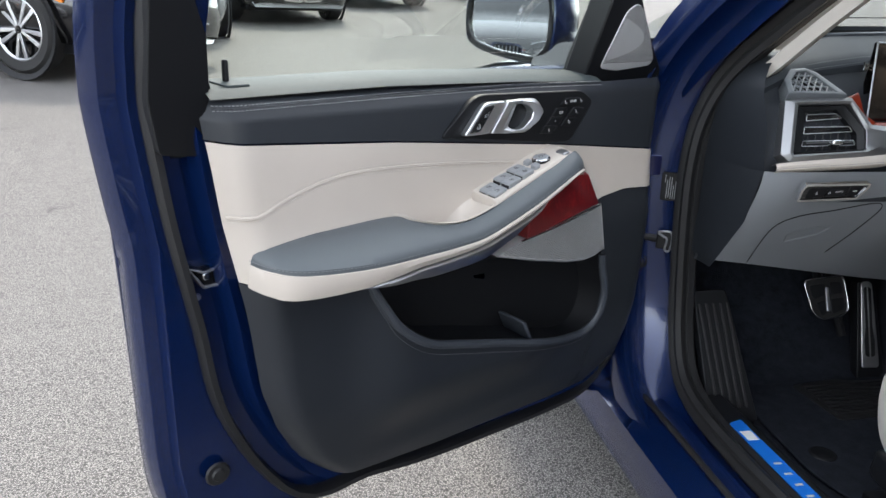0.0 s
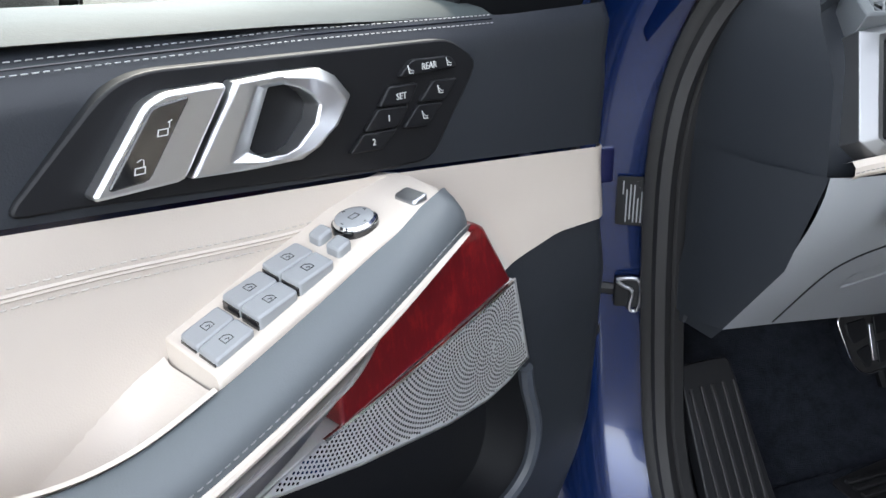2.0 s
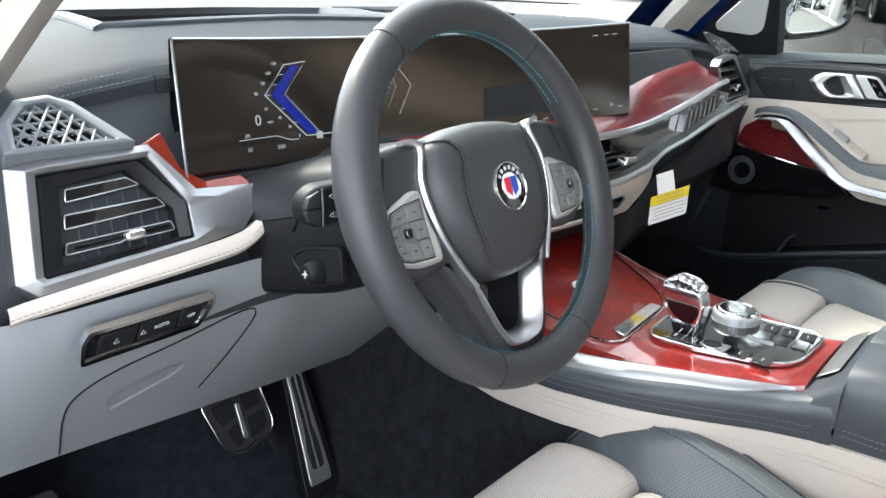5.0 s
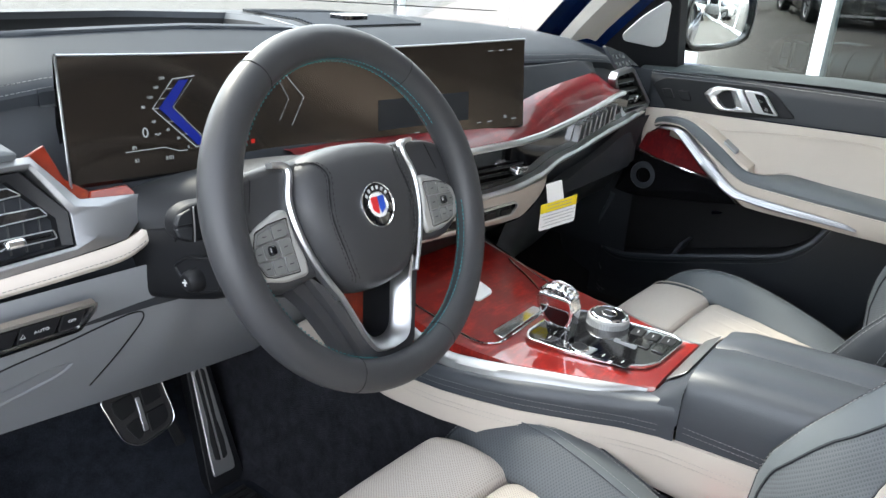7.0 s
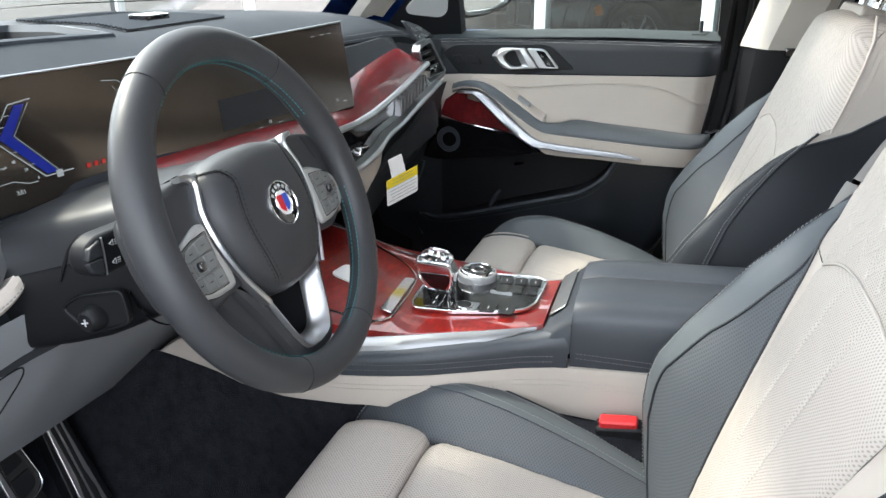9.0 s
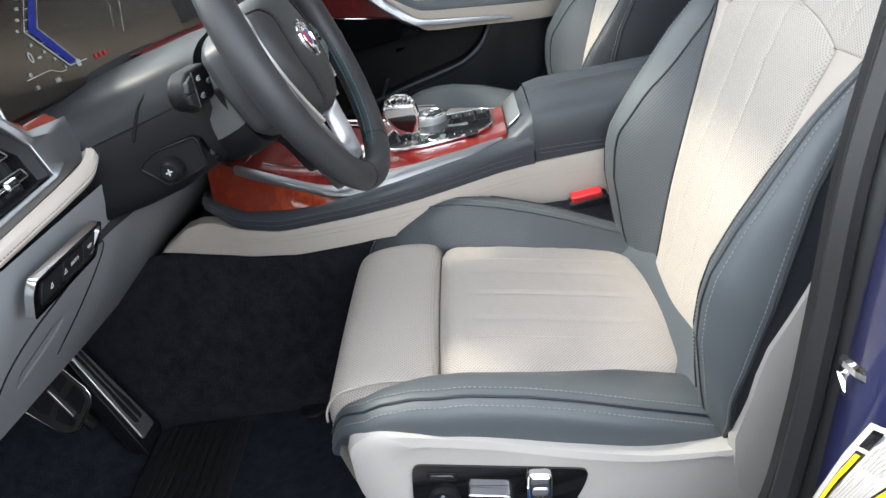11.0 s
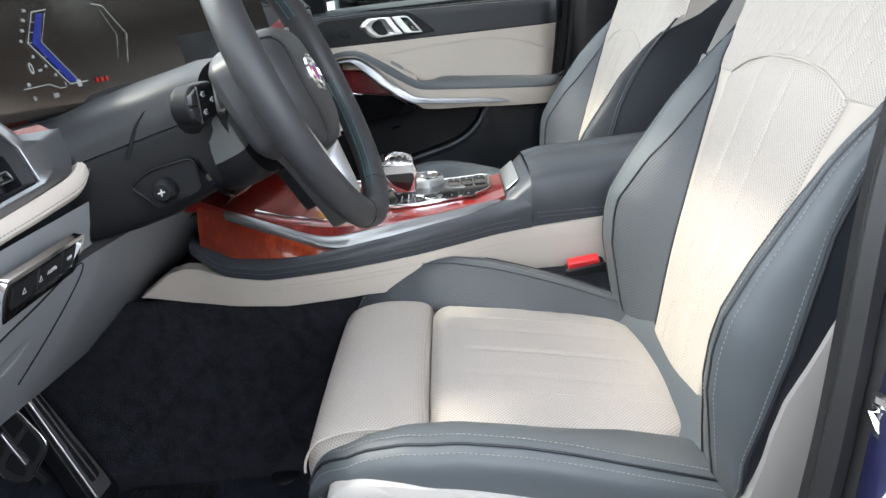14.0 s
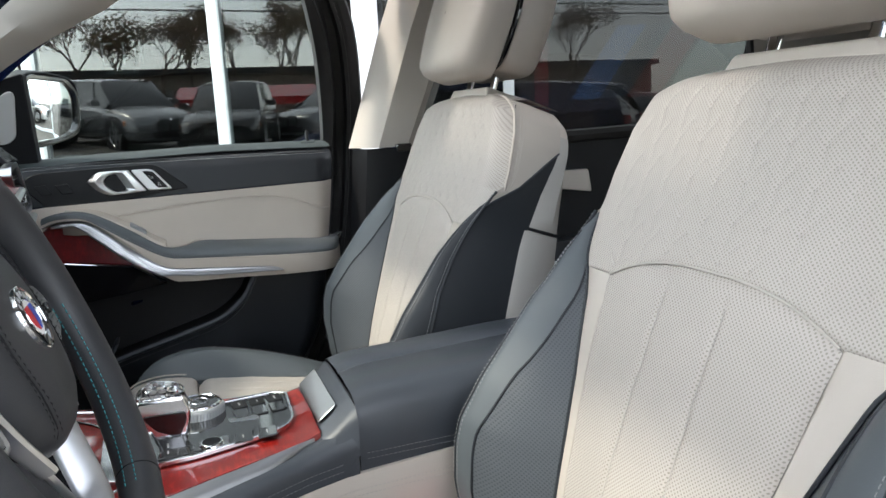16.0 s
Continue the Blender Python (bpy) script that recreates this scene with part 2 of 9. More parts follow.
M["liner"] = plastic("pale_fabric_lining", (0.50, 0.465, 0.42), 0.9, grain=1500)
M["thread"] = plastic("pale_thread", (0.50, 0.50, 0.50), 0.8)
M["thread_ivory"] = plastic("ivory_thread", (0.46, 0.43, 0.39), 0.8)
M["ledge"] = leather("polished_slate_leather", (0.045, 0.054, 0.056), 0.62, spec=0.10)
M["thread_dark"] = plastic("grey_thread", (0.155, 0.158, 0.165), 0.8)
M["thread_mid"] = plastic("mid_grey_thread", (0.27, 0.27, 0.275), 0.8)
M["thread_teal"] = plastic("teal_thread", (0.03, 0.22, 0.24), 0.7)
M["gloss_black"] = material("gloss_black", (0.006, 0.006, 0.007), 0.06, spec=0.6, coat=0.6)
M["rubber"] = plastic("black_rubber", (0.013, 0.013, 0.014), 0.55, grain=400)
M["alu"] = metal("satin_aluminium", (0.62, 0.63, 0.64), 0.33, True)
M["alu_soft"] = metal("matt_aluminium", (0.31, 0.315, 0.32), 0.42, True)
M["chrome"] = metal("bright_chrome", (0.80, 0.81, 0.82), 0.10)
M["steel"] = metal("brushed_steel", (0.42, 0.43, 0.45), 0.33, True)
M["button"] = plastic("grey_button", (0.25, 0.26, 0.27), 0.38)
M["pale_button"] = plastic("silver_button", (0.42, 0.43, 0.43), 0.34)
M["print"] = plastic("white_print", (0.48, 0.49, 0.49), 0.6)
M["screen"] = material("dark_display_glass", (0.016, 0.013, 0.011), 0.11, spec=0.9)
M["screen"].node_tree.nodes["Principled BSDF"].inputs["Specular Tint"].default_value = (1.0, 0.86, 0.74, 1)
M["red_plastic"] = plastic("red_plastic", (0.55, 0.02, 0.025), 0.35)
M["paper"] = plastic("white_paper", (0.80, 0.80, 0.78), 0.8)
M["yellow"] = plastic("yellow_print", (0.75, 0.58, 0.01), 0.7)


def glow(name, c, k):
    m = material(name, (0, 0, 0), 0.4)
    b = m.node_tree.nodes["Principled BSDF"]
    b.inputs["Emission Color"].default_value = (*c, 1)
    b.inputs["Emission Strength"].default_value = k
    return m


M["lit_white"] = glow("lit_white_display", (0.75, 0.85, 0.9), 0.034)
M["lit_blue"] = glow("lit_blue_display", (0.012, 0.04, 0.6), 0.030)
M["lit_red"] = glow("lit_red_display", (0.8, 0.03, 0.02), 0.04)


def paint(name, c, coat=1.0, rough=0.25):
    m = material(name, c, rough, 0.35, coat=coat, coat_rough=0.02)
    n = Net(m)
    f = n.noise(2600, 1)
    n.color(n.mix(n.span(f, 0.0, 1.0, 0.45, 0.75), vary(c, 0.75), vary(c, 1.5)))
    n.bump(n.noise(11, 2), 0.06, 0.012)
    return m


M["blue"] = paint("deep_blue_metallic_paint", (0.0025, 0.014, 0.072), coat=0.55)
M["blue_seal"] = paint("blue_paint_satin", (0.012, 0.015, 0.075), rough=0.4)
M["black_paint"] = paint("black_car_paint", (0.008, 0.008, 0.009))
M["white_paint"] = paint("white_car_paint", (0.72, 0.73, 0.74))
M["grey_paint"] = paint("silver_grey_car_paint", (0.22, 0.23, 0.24))
M["red_paint"] = paint("red_car_paint", (0.4, 0.012, 0.015))


def wood(name, dark, light, scale=9.0, coat=1.0):
    m = material(name, light, 0.30, coat=coat, coat_rough=0.015, spec=0.30)
    n = Net(m)
    warp = n.noise(scale, 6, 0.65)
    fine = n.noise(scale * 7, 6, 0.7)
    streak = n.node("ShaderNodeMapping")
    streak.inputs["Scale"].default_value = (5, 26, 9)
    n.link(n.co, streak.inputs["Vector"])
    st = n.noise(7, 6, 0.7, streak.outputs[0])
    f = n.math("ADD", n.math("MULTIPLY", warp, 0.5), n.math("ADD", n.math("MULTIPLY", fine, 0.2), n.math("MULTIPLY", st, 0.3)))
    n.color(n.ramp(f, [(0.32, vary(dark, 0.6)), (0.5, dark), (0.62, light), (0.8, vary(light, 1.4))]))
    n.bump(n.noise(4, 2), 0.02, 0.01)
    return m


M["wood"] = wood("lacquered_red_burl_wood", (0.115, 0.005, 0.008), (0.24, 0.012, 0.012), coat=0.55)
M["wood_red"] = wood("lacquered_bright_red_burl", (0.17, 0.007, 0.005), (0.36, 0.020, 0.011))
M["wood_amber"] = wood("lacquered_amber_burl_wood", (0.20, 0.018, 0.005), (0.42, 0.065, 0.014))


def clear(name, c=(1, 1, 1), rough=0.0, ior=1.45):
    m = material(name, c, rough)
    b = m.node_tree.nodes["Principled BSDF"]
    b.inputs["Transmission Weight"].default_value = 1.0
    b.inputs["IOR"].default_value = ior
    return m


def pane(name, tint, gloss=0.9):
    """Thin window glass: tinted see-through with a mirror share that follows the angle."""
    m = bpy.data.materials.new(name)
    m.use_nodes = True
    t = m.node_tree
    t.nodes.clear()
    o = t.nodes.new("ShaderNodeOutputMaterial")
    tr = t.nodes.new("ShaderNodeBsdfTransparent")
    tr.inputs[0].default_value = (*tint, 1)
    gl = t.nodes.new("ShaderNodeBsdfGlossy")
    gl.inputs["Roughness"].default_value = 0.01
    fr = t.nodes.new("ShaderNodeFresnel")
    fr.inputs[0].default_value = 1.5
    mu = t.nodes.new("ShaderNodeMath")
    mu.operation = "MULTIPLY"
    mu.inputs[1].default_value = gloss
    mx = t.nodes.new("ShaderNodeMixShader")
    t.links.new(fr.outputs[0], mu.inputs[0])
    t.links.new(mu.outputs[0], mx.inputs[0])
    t.links.new(tr.outputs[0], mx.inputs[1])
    t.links.new(gl.outputs[0], mx.inputs[2])
    t.links.new(mx.outputs[0], o.inputs[0])
    return m


M["mesh_silver"] = material("pale_silver_mesh", (0.74, 0.75, 0.75), 0.42, 0.55)
M["glass"] = pane("green_tinted_window_glass", (0.88, 0.95, 0.90), 0.25)
M["screen_glass"] = pane("laminated_windscreen_glass", (0.70, 0.74, 0.72), 0.6)
M["rear_glass"] = pane("dark_rear_glass", (0.33, 0.345, 0.34))
M["roof_glass"] = pane("dark_roof_glass", (0.30, 0.31, 0.32))
M["shop_glass"] = pane("showroom_window_glass", (0.33, 0.37, 0.37), 2.2)
M["crystal"] = clear("crystal_glass", (0.97, 0.98, 1.0), 0.0, 1.5)
M["mirror"] = material("mirror_glass", (0.85, 0.88, 0.9), 0.01, 1.0)


def carpet(name, c):
    m = material(name, c, 0.95, spec=0.1)
    n = Net(m)
    f = n.noise(420, 3, 0.7)
    g = n.noise(11, 4)
    tuft = n.span(n.noise(38, 4, 0.7), 0.62, 1.35, 0.3, 0.7)
    mixed = n.node("ShaderNodeVectorMath")
    mixed.operation = "SCALE"
    n.link(n.mix(f, vary(c, 0.45), vary(c, 1.6)), mixed.inputs[0])
    n.link(tuft, mixed.inputs["Scale"])
    n.color(mixed.outputs[0])
    n.bump(f, 0.8, 0.003)
    n.bump(g, 0.3, 0.01)
    return m


M["carpet"] = carpet("black_carpet", (0.019, 0.022, 0.029))
M["carpet_side"] = carpet("charcoal_carpet", (0.020, 0.021, 0.026))


def asphalt():
    m = material("sunlit_pale_asphalt", (0.2, 0.2, 0.2), 0.9, spec=0.2)
    n = Net(m)
    chips = n.cells(230, rand=1.0)
    chips2 = n.cells(420)
    n1 = n.noise(420, 3, 0.7)
    stain = n.noise(0.35, 5, 0.6)
    spot = n.span(n.noise(2.2, 4, 0.7), 0.0, 1.0, 0.66, 0.74)
    col = n.ramp(n.math("ADD", n.math("MULTIPLY", chips, 0.7), n.math("MULTIPLY", n1, 0.5)), [(0.22, (0.44, 0.415, 0.385)), (0.42, (0.27, 0.255, 0.238)), (0.58, (0.13, 0.124, 0.117)), (0.80, (0.045, 0.043, 0.041))])
    col = n.mix(n.span(stain, 0.0, 0.45, 0.35, 0.7), col, n.mix(0.5, col, (0.13, 0.128, 0.122)))
    col = n.mix(n.math("MULTIPLY", spot, 0.75), col, (0.03, 0.03, 0.03))
    n.color(col)
    n.bump(chips, 0.6, 0.006)
    n.bump(chips2, 0.4, 0.003)
    return m


M["asphalt"] = asphalt()


def uvw(ob, f):
    """Gives each vertex a place in the pattern that perforations follow."""
    me = ob.data
    a = me.attributes.new("uvw", "FLOAT_VECTOR", "POINT")
    a.data.foreach_set("vector", [c for v in me.vertices for c in f(v.co)])
    return ob

# ---- ground ----


def ground_z(x, y):
    """The lot is level round the car and rises gently ahead of it."""
    return 0.075 * max(0.0, y - 1.5) * min(1.0, max(0.0, (y - 1.5) / 4.0)) if y < 40 else 0.075 * 38.5


xs = [-600, -200, -80, -40, -20, -10, -6, -3, -1, 1, 3, 6, 10, 20, 40, 80, 200, 600]
ys = [-600, -200, -80, -30, -12, -4, 0, 1.5, 2.3, 3.1, 4, 5, 6, 8, 12, 18, 26, 40, 80, 200, 600]
ground = part("ground", grid([[V(x, y, ground_z(x, y)) for x in xs] for y in ys]), M["asphalt"], None, "")
tagged(ground, "pale sunlit asphalt of a car park with dark stains", "ground", kind="structure")

# ---- front doors ----
HINGE_X, HINGE_Y = 0.876, 0.50
PANEL_REAR = [(0.44, 0.70), (0.48, 0.79), (0.53, 0.838), (0.60, 0.876), (0.667, 0.899), (0.76, 0.912), (0.817, 0.922), (0.907, 0.937), (1.009, 0.949), (1.07, 0.953)]
PANEL_FRONT = [(0.42, 0.24), (0.45, 0.165), (0.50, 0.105), (0.56, 0.092), (0.707, 0.096), (0.848, 0.103), (0.918, 0.101), (1.0, 0.092), (1.06, 0.07)]
Z_BELT = [(0.02, 1.047), (0.24, 1.045), (0.45, 1.054), (0.70, 1.059), (0.95, 1.055)]
Z_SPLIT = [(0.08, 0.917), (0.116, 0.921), (0.40, 0.957), (0.704, 0.989), (0.956, 1.008)]
Z_IVORY = [(0.08, 0.853), (0.12, 0.851), (0.20, 0.858), (0.262, 0.852), (0.30, 0.842), (0.50, 0.815), (0.62, 0.822), (0.80, 0.827), (0.88, 0.824), (0.96, 0.838)]
Z_LOW = [(0.10, 0.45), (0.30, 0.445), (0.584, 0.460), (0.752, 0.478), (0.95, 0.50)]


def panel_depth(s, z):
    d = lerp(z, [(0.42, 0.045), (0.50, 0.075), (0.62, 0.10), (0.80, 0.112), (0.90, 0.100), (0.98, 0.098), (1.03, 0.092), (1.048, 0.080), (1.062, 0.055)])
    sr = lerp(z, PANEL_REAR)
    sf = lerp(z, PANEL_FRONT)
    e = min(1.0, max(0.0, (sr - s) / 0.035))
    g = min(1.0, max(0.0, (s - sf) / 0.03))
    return d - 0.035 * (1 - e) ** 2 - 0.02 * (1 - g) ** 2


def strip(hi, lo, f, nu=56, nv=12, lift=0.0, grow=0.0):
    rows = []
    for j in range(nv + 1):
        v = j / nv
        row = []
        for i in range(nu + 1):
            u = i / nu
            s = 0.09 + 0.86 * u
            for _ in range(3):
                z = lerp(s, hi) * v + lerp(s, lo) * (1 - v)
                s = lerp(z, PANEL_FRONT) * (1 - u) + lerp(z, PANEL_REAR) * u
            row.append(f(s, z, panel_depth(s, z) + lift))
        rows.append(row)
    return grid(rows)


# armrest: inner and outer edges as (s, depth, z)
ARM_IN = [(0.913, 0.078, 0.872), (0.885, 0.092, 0.880), (0.80, 0.102, 0.886), (0.715, 0.108, 0.889), (0.695, 0.125, 0.884), (0.66, 0.143, 0.876), (0.615, 0.150, 0.876), (0.56, 0.152, 0.892), (0.50, 0.152, 0.914), (0.45, 0.150, 0.934), (0.40, 0.147, 0.950), (0.372, 0.128, 0.944)]
ARM_OUT = [(0.917, 0.086, 0.866), (0.909, 0.122, 0.865), (0.880, 0.158, 0.863), (0.80, 0.179, 0.861), (0.71, 0.180, 0.861), (0.66, 0.180, 0.862), (0.61, 0.180, 0.866), (0.56, 0.180, 0.880), (0.50, 0.178, 0.900), (0.45, 0.176, 0.920), (0.395, 0.166, 0.935), (0.356, 0.135, 0.916)]


ARM_SIDE = [(0.356, 0.010), (0.40, 0.016), (0.46, 0.019), (0.55, 0.019), (0.62, 0.019), (0.72, 0.023), (0.80, 0.033), (0.90, 0.042), (0.95, 0.036)]


# the passenger's armrest lies lower and straighter
P_S = (.947, .925, .885, .80, .71, .64, .60, .56, .50, .45, .42, .39, .36, .335)
P_OUT = list(zip(P_S, (.092, .145, .172, .179, .18, .18, .18, .18, .178, .176, .172, .165, .15, .135), (.833, .831, .833, .838, .844, .849, .852, .860, .896, .931, .948, .951, .947, .937)))
P_IN = list(zip(P_S, (.080, .088, .095, .102, .105, .108, .135, .150, .152, .150, .147, .140, .128, .115), (.842, .845, .848, .855, .862, .868, .862, .868, .909, .940, .952, .955, .951, .943)))
P_SIDE = [(.335, .006), (.42, .010), (.45, .014), (.50, .022), (.55, .050), (.58, .058), (.64, .057), (.70, .054), (.80, .053), (.90, .050), (.95, .048)]


def build_door(side):
    """A front door, shut, with its hinge at the zero point; side 1 opens on the driver's side."""
    driver = side > 0
    door = thing("driver_door" if driver else "passenger_door",
                 "open deep blue front door with ivory, slate and navy leather lining" if driver else "closed front door with ivory and navy leather lining and red wood trim",
                 "car door", "front doors")

    sag = lambda s: 0.0 if driver else -.028 * smooth(s, [(.42, 0), (.75, 1)])  # noqa: E731
    z_split = Z_SPLIT if driver else [(.08, .950), (.34, .968), (.98, .980)]
    z_ivory = [(s, z + sag(s)) for s, z in Z_IVORY]

    def f(s, z, d):
        return V(side * d, -s, z)

    def g(u, v, w):
        return f(u, v, w)

    # painted shell: rings from the lining's edge out to the skin
    edge = [(0.885, 1.42), (0.935, 1.30), (0.954, 1.16)] + [(s, z) for z, s in PANEL_REAR[1:]][::-1] + [(0.70, 0.478), (0.584, 0.460), (0.40, 0.447), (0.24, 0.44), (0.165, 0.45), (0.105, 0.50), (0.092, 0.56), (0.096, 0.70), (0.103, 0.85), (0.09, 1.0), (0.07, 1.06)]
    edge = [tuple(p) for p in cr(edge, 4)]
    tilt = lambda z: 0.42 * max(0.0, z - 1.05) ** 1.1  # noqa: E731
    rings = []
    n = len(edge)
    ctr = np.array([0.52, 0.90])
    for off, d in ((-0.012, 0.050), (0.004, 0.052), (0.012, 0.030), (0.016, 0.012), (0.040, 0.010), (0.062, 0.012), (0.066, -0.012), (0.085, -0.016), (0.092, -0.030), (0.096, -0.052), (0.090, -0.062)):
        row = []
        for i, (s, z) in enumerate(edge):
            t = np.array(edge[min(i + 1, n - 1)]) - np.array(edge[max(i - 1, 0)])
            nn = np.array([t[1], -t[0]]) / (np.hypot(*t) + 1e-9)
            if nn @ (np.array([s, z]) - ctr) < 0:
                nn = -nn
            k = off if s > 0.3 else off * (0.5 + 0.5 * s / 0.3)
            u, v = s + nn[0] * k, z + nn[1] * k
            if off > 0.05 and s > 0.6 and v < 1.1:
                out = lerp(v, [(0.40, 0.97), (0.48, 1.018), (0.56, 1.026), (0.88, 1.026), (0.96, 1.030), (1.075, 1.040)]) - (0.096 - off) * 0.9
                u += (max(u, out) - u) * smooth(s, [(0.62, 0), (0.86, 1)])
            row.append(f(u, v, d + tilt(v)))
        rings.append(row)
    shell = part("door_shell", grid(rings), M["blue"] if driver else M["rubber"], door, "deep blue metallic paint" if driver else "")
    o = [(s, z) for s, z in [(0.03, 1.06), (0.03, 0.48), (0.10, 0.40), (0.25, 0.36), (0.70, 0.375), (0.93, 0.385), (1.0, 0.43), (1.022, 0.50), (1.026, 0.80), (1.034, 1.06)]]
    part("outer_skin", slab(rounded(o, 0.05, 4), -0.070, -0.050, g), M["blue"], door, bev=0.008)
    # rubber seal round the shell
    path = []
    for i, (s, z) in enumerate(edge):
        t = np.array(edge[min(i + 1, n - 1)]) - np.array(edge[max(i - 1, 0)])
        nn = np.array([t[1], -t[0]]) / (np.hypot(*t) + 1e-9)
        if nn @ (np.array([s, z]) - ctr) < 0:
            nn = -nn
        path.append(f(s + nn[0] * 0.045, z + nn[1] * 0.045, 0.020 + tilt(z)))
    part("door_seal", sweep(path, [(-0.006, -0.014), (0.006, -0.014), (0.008, 0.0), (0.004, 0.014), (-0.004, 0.014), (-0.008, 0.0)], up=(side, 0, 0)), M["rubber"], door, "soft black rubber seal")
    # lining
    part("upper_lining", strip(Z_BELT, z_split, f, nv=16), M["navy"], door, "navy leather")
    part("ivory_lining", strip([(s, z - 0.002) for s, z in z_split], z_ivory, f, nv=12, lift=0.003), M["ivory"], door, "ivory leather")
    # lower lining with the pocket cut out of it
    pocket = [(0.757, 0.806), (0.735, 0.765), (0.712, 0.73), (0.661, 0.693), (0.58, 0.668), (0.496, 0.645), (0.40, 0.617), (0.324, 0.594), (0.266, 0.588), (0.234, 0.610), (0.223, 0.66), (0.243, 0.72), (0.250, 0.748), (0.256, 0.775)]
    cols = 80
    zs = lambda s: (lerp(s, Z_LOW), lerp(s, z_ivory) - 0.002)  # noqa: E731

    def pocket_low(s):
        pts = sorted(pocket[:10] + [(0.2235, 0.645)])
        return lerp(s, pts)

    def low_depth(s, z):
        d = panel_depth(s, z)
        if 0.2 < s < 0.80:
            k = smooth(s, [(0.27, 0), (0.42, 1), (0.68, 1), (0.80, 0)])
            d += 0.022 * k * smooth(z, [(0.52, 0), (0.62, 1), (0.74, 1), (0.80, 0.2)])
        return d

    rows = []
    for j in range(25):
        v = j / 24
        row = []
        for i in range(cols + 1):
            u = i / cols
            s = 0.09 + 0.86 * u
            for _ in range(3):
                a, b = zs(s)
                z = a + (b - a) * v
                s = lerp(z, PANEL_FRONT) * (1 - u) + lerp(z, PANEL_REAR) * u
            if 0.2235 < s < 0.757:
                a = lerp(s, Z_LOW)
                z = a + (pocket_low(s) - a) * v
            row.append(f(s, z, low_depth(s, z)))
        rows.append(row)
    part("lower_lining", grid(rows), M["navy"], door, "dark navy lower lining")
    cheek = [(0.655, 0.2235), (0.72, 0.244), (0.755, 0.254), (0.81, 0.272), (0.862, 0.291)]
    rows = []
    for k in range(15):
        z = 0.655 + (0.858 - 0.655) * k / 14
        e = lerp(z, cheek)
        rows.append([f(0.200 + (e - 0.200) * j / 6, z, low_depth(0.200 + (e - 0.200) * j / 6, z) + 0.0015) for j in range(7)])
    part("pocket_cheek", grid(rows), M["navy"], door)
    # pocket: rim, inner walls, divider
    rim = [tuple(p) for p in cr(pocket, 5)]
    rim3 = [f(s, z, low_depth(s, z) + 0.002) for s, z in rim[:-6]]
    part("pocket_rim", sweep(rim3, circle(0.007, 8), up=(side, 0, 0)), M["slate_dark"], door)
    part("pocket_stitching", stitches([f(s + 0.0, z - 0.017, low_depth(s, z - 0.017) + 0.0015) for s, z in rim[:48]], up=(side, 0, 0)), M["thread_dark"], door)
    back = []
    for d, k in ((None, 1.0), (0.085, 1.0), (0.050, 0.97), (0.046, 0.55), (0.046, 0.05)):
        back.append([f(0.49 + (s - 0.49) * k, 0.735 + (z - 0.735) * k, low_depth(s, z) if d is None else d) for s, z in rim])
    part("pocket_well", grid(back, closed=True), M["black"], door, "dark door pocket")
    top = [f(s, z, 0.05) for s, z in ((0.757, 0.83), (0.275, 0.845))] + [f(s, z, 0.105) for s, z in ((0.275, 0.80), (0.757, 0.815))]
    bm = bmesh.new()
    bm.faces.new([bm.verts.new(p) for p in top])
    part("pocket_roof", bm, M["black"], door)
    part("pocket_divider", slab([(0.421, 0.612), (0.412, 0.612), (0.438, 0.662), (0.447, 0.662)], 0.05, 0.112, g), M["slate_dark"], door, bev=0.003)
    # small cover and fastener in the lower lining
    part("tweezer_cover", slab(rounded([(0.886, 0.735), (0.852, 0.715), (0.848, 0.66), (0.875, 0.668)], 0.006, 2), 0.085, 0.0985, g), M["navy"], door, bev=0.002)
    # belt stitching and crease lines
    belt = [(0.94 - 0.0165 * k) for k in range(42)]
    for dz in (0.0, -0.0055):
        z = [lerp(s, [(0.25, 1.046), (0.45, 1.050), (0.70, 1.049), (0.95, 1.046)]) + dz for s in belt]
        part("belt_stitching", stitches([f(s, q, panel_depth(s, q) + 0.0015) for s, q in zip(belt, z)], w=0.0006, h=0.0005, length=0.003, up=(side, 0, 0.3)), M["thread"], door, "pale double stitching")
    crease = cr([(0.935, 0.915), (0.905, 0.918), (0.86, 0.937), (0.80, 0.952), (0.726, 0.955), (0.60, 0.948), (0.495, 0.937), (0.44, 0.934)], 8)
    for dz in (-0.003,):
        z = [lerp(s, [(0.25, 1.046), (0.45, 1.050), (0.70, 1.049), (0.95, 1.046)]) + dz for s in belt]
        part("belt_seam", tube([f(s, q, panel_depth(s, q) + 0.0002) for s, q in zip(belt, z)], 0.0005, 5), M["gloss_black"], door)
    part("lining_seam", sweep([f(s, z, panel_depth(s, z) + 0.0035) for s, z in crease], [(-0.0032, -0.002), (-0.0010, 0.0008), (0, -0.0002), (0.0010, 0.0008), (0.0032, -0.002)], up=(side, 0, 0)), M["ivory"], door)
    for dz in (0.0048, -0.0048):
        part("seam_stitching", stitches([f(s, z + dz, panel_depth(s, z) + 0.0034) for s, z in crease], up=(side, 0, 0)), M["thread_ivory"], door)

    # armrest
    a_in, a_out = (cr(line, 8) for line in ((ARM_IN, ARM_OUT) if driver else (P_IN, P_OUT)))
    arm_side = ARM_SIDE if driver else P_SIDE
    rows = [[], [], [], [], [], [], []]
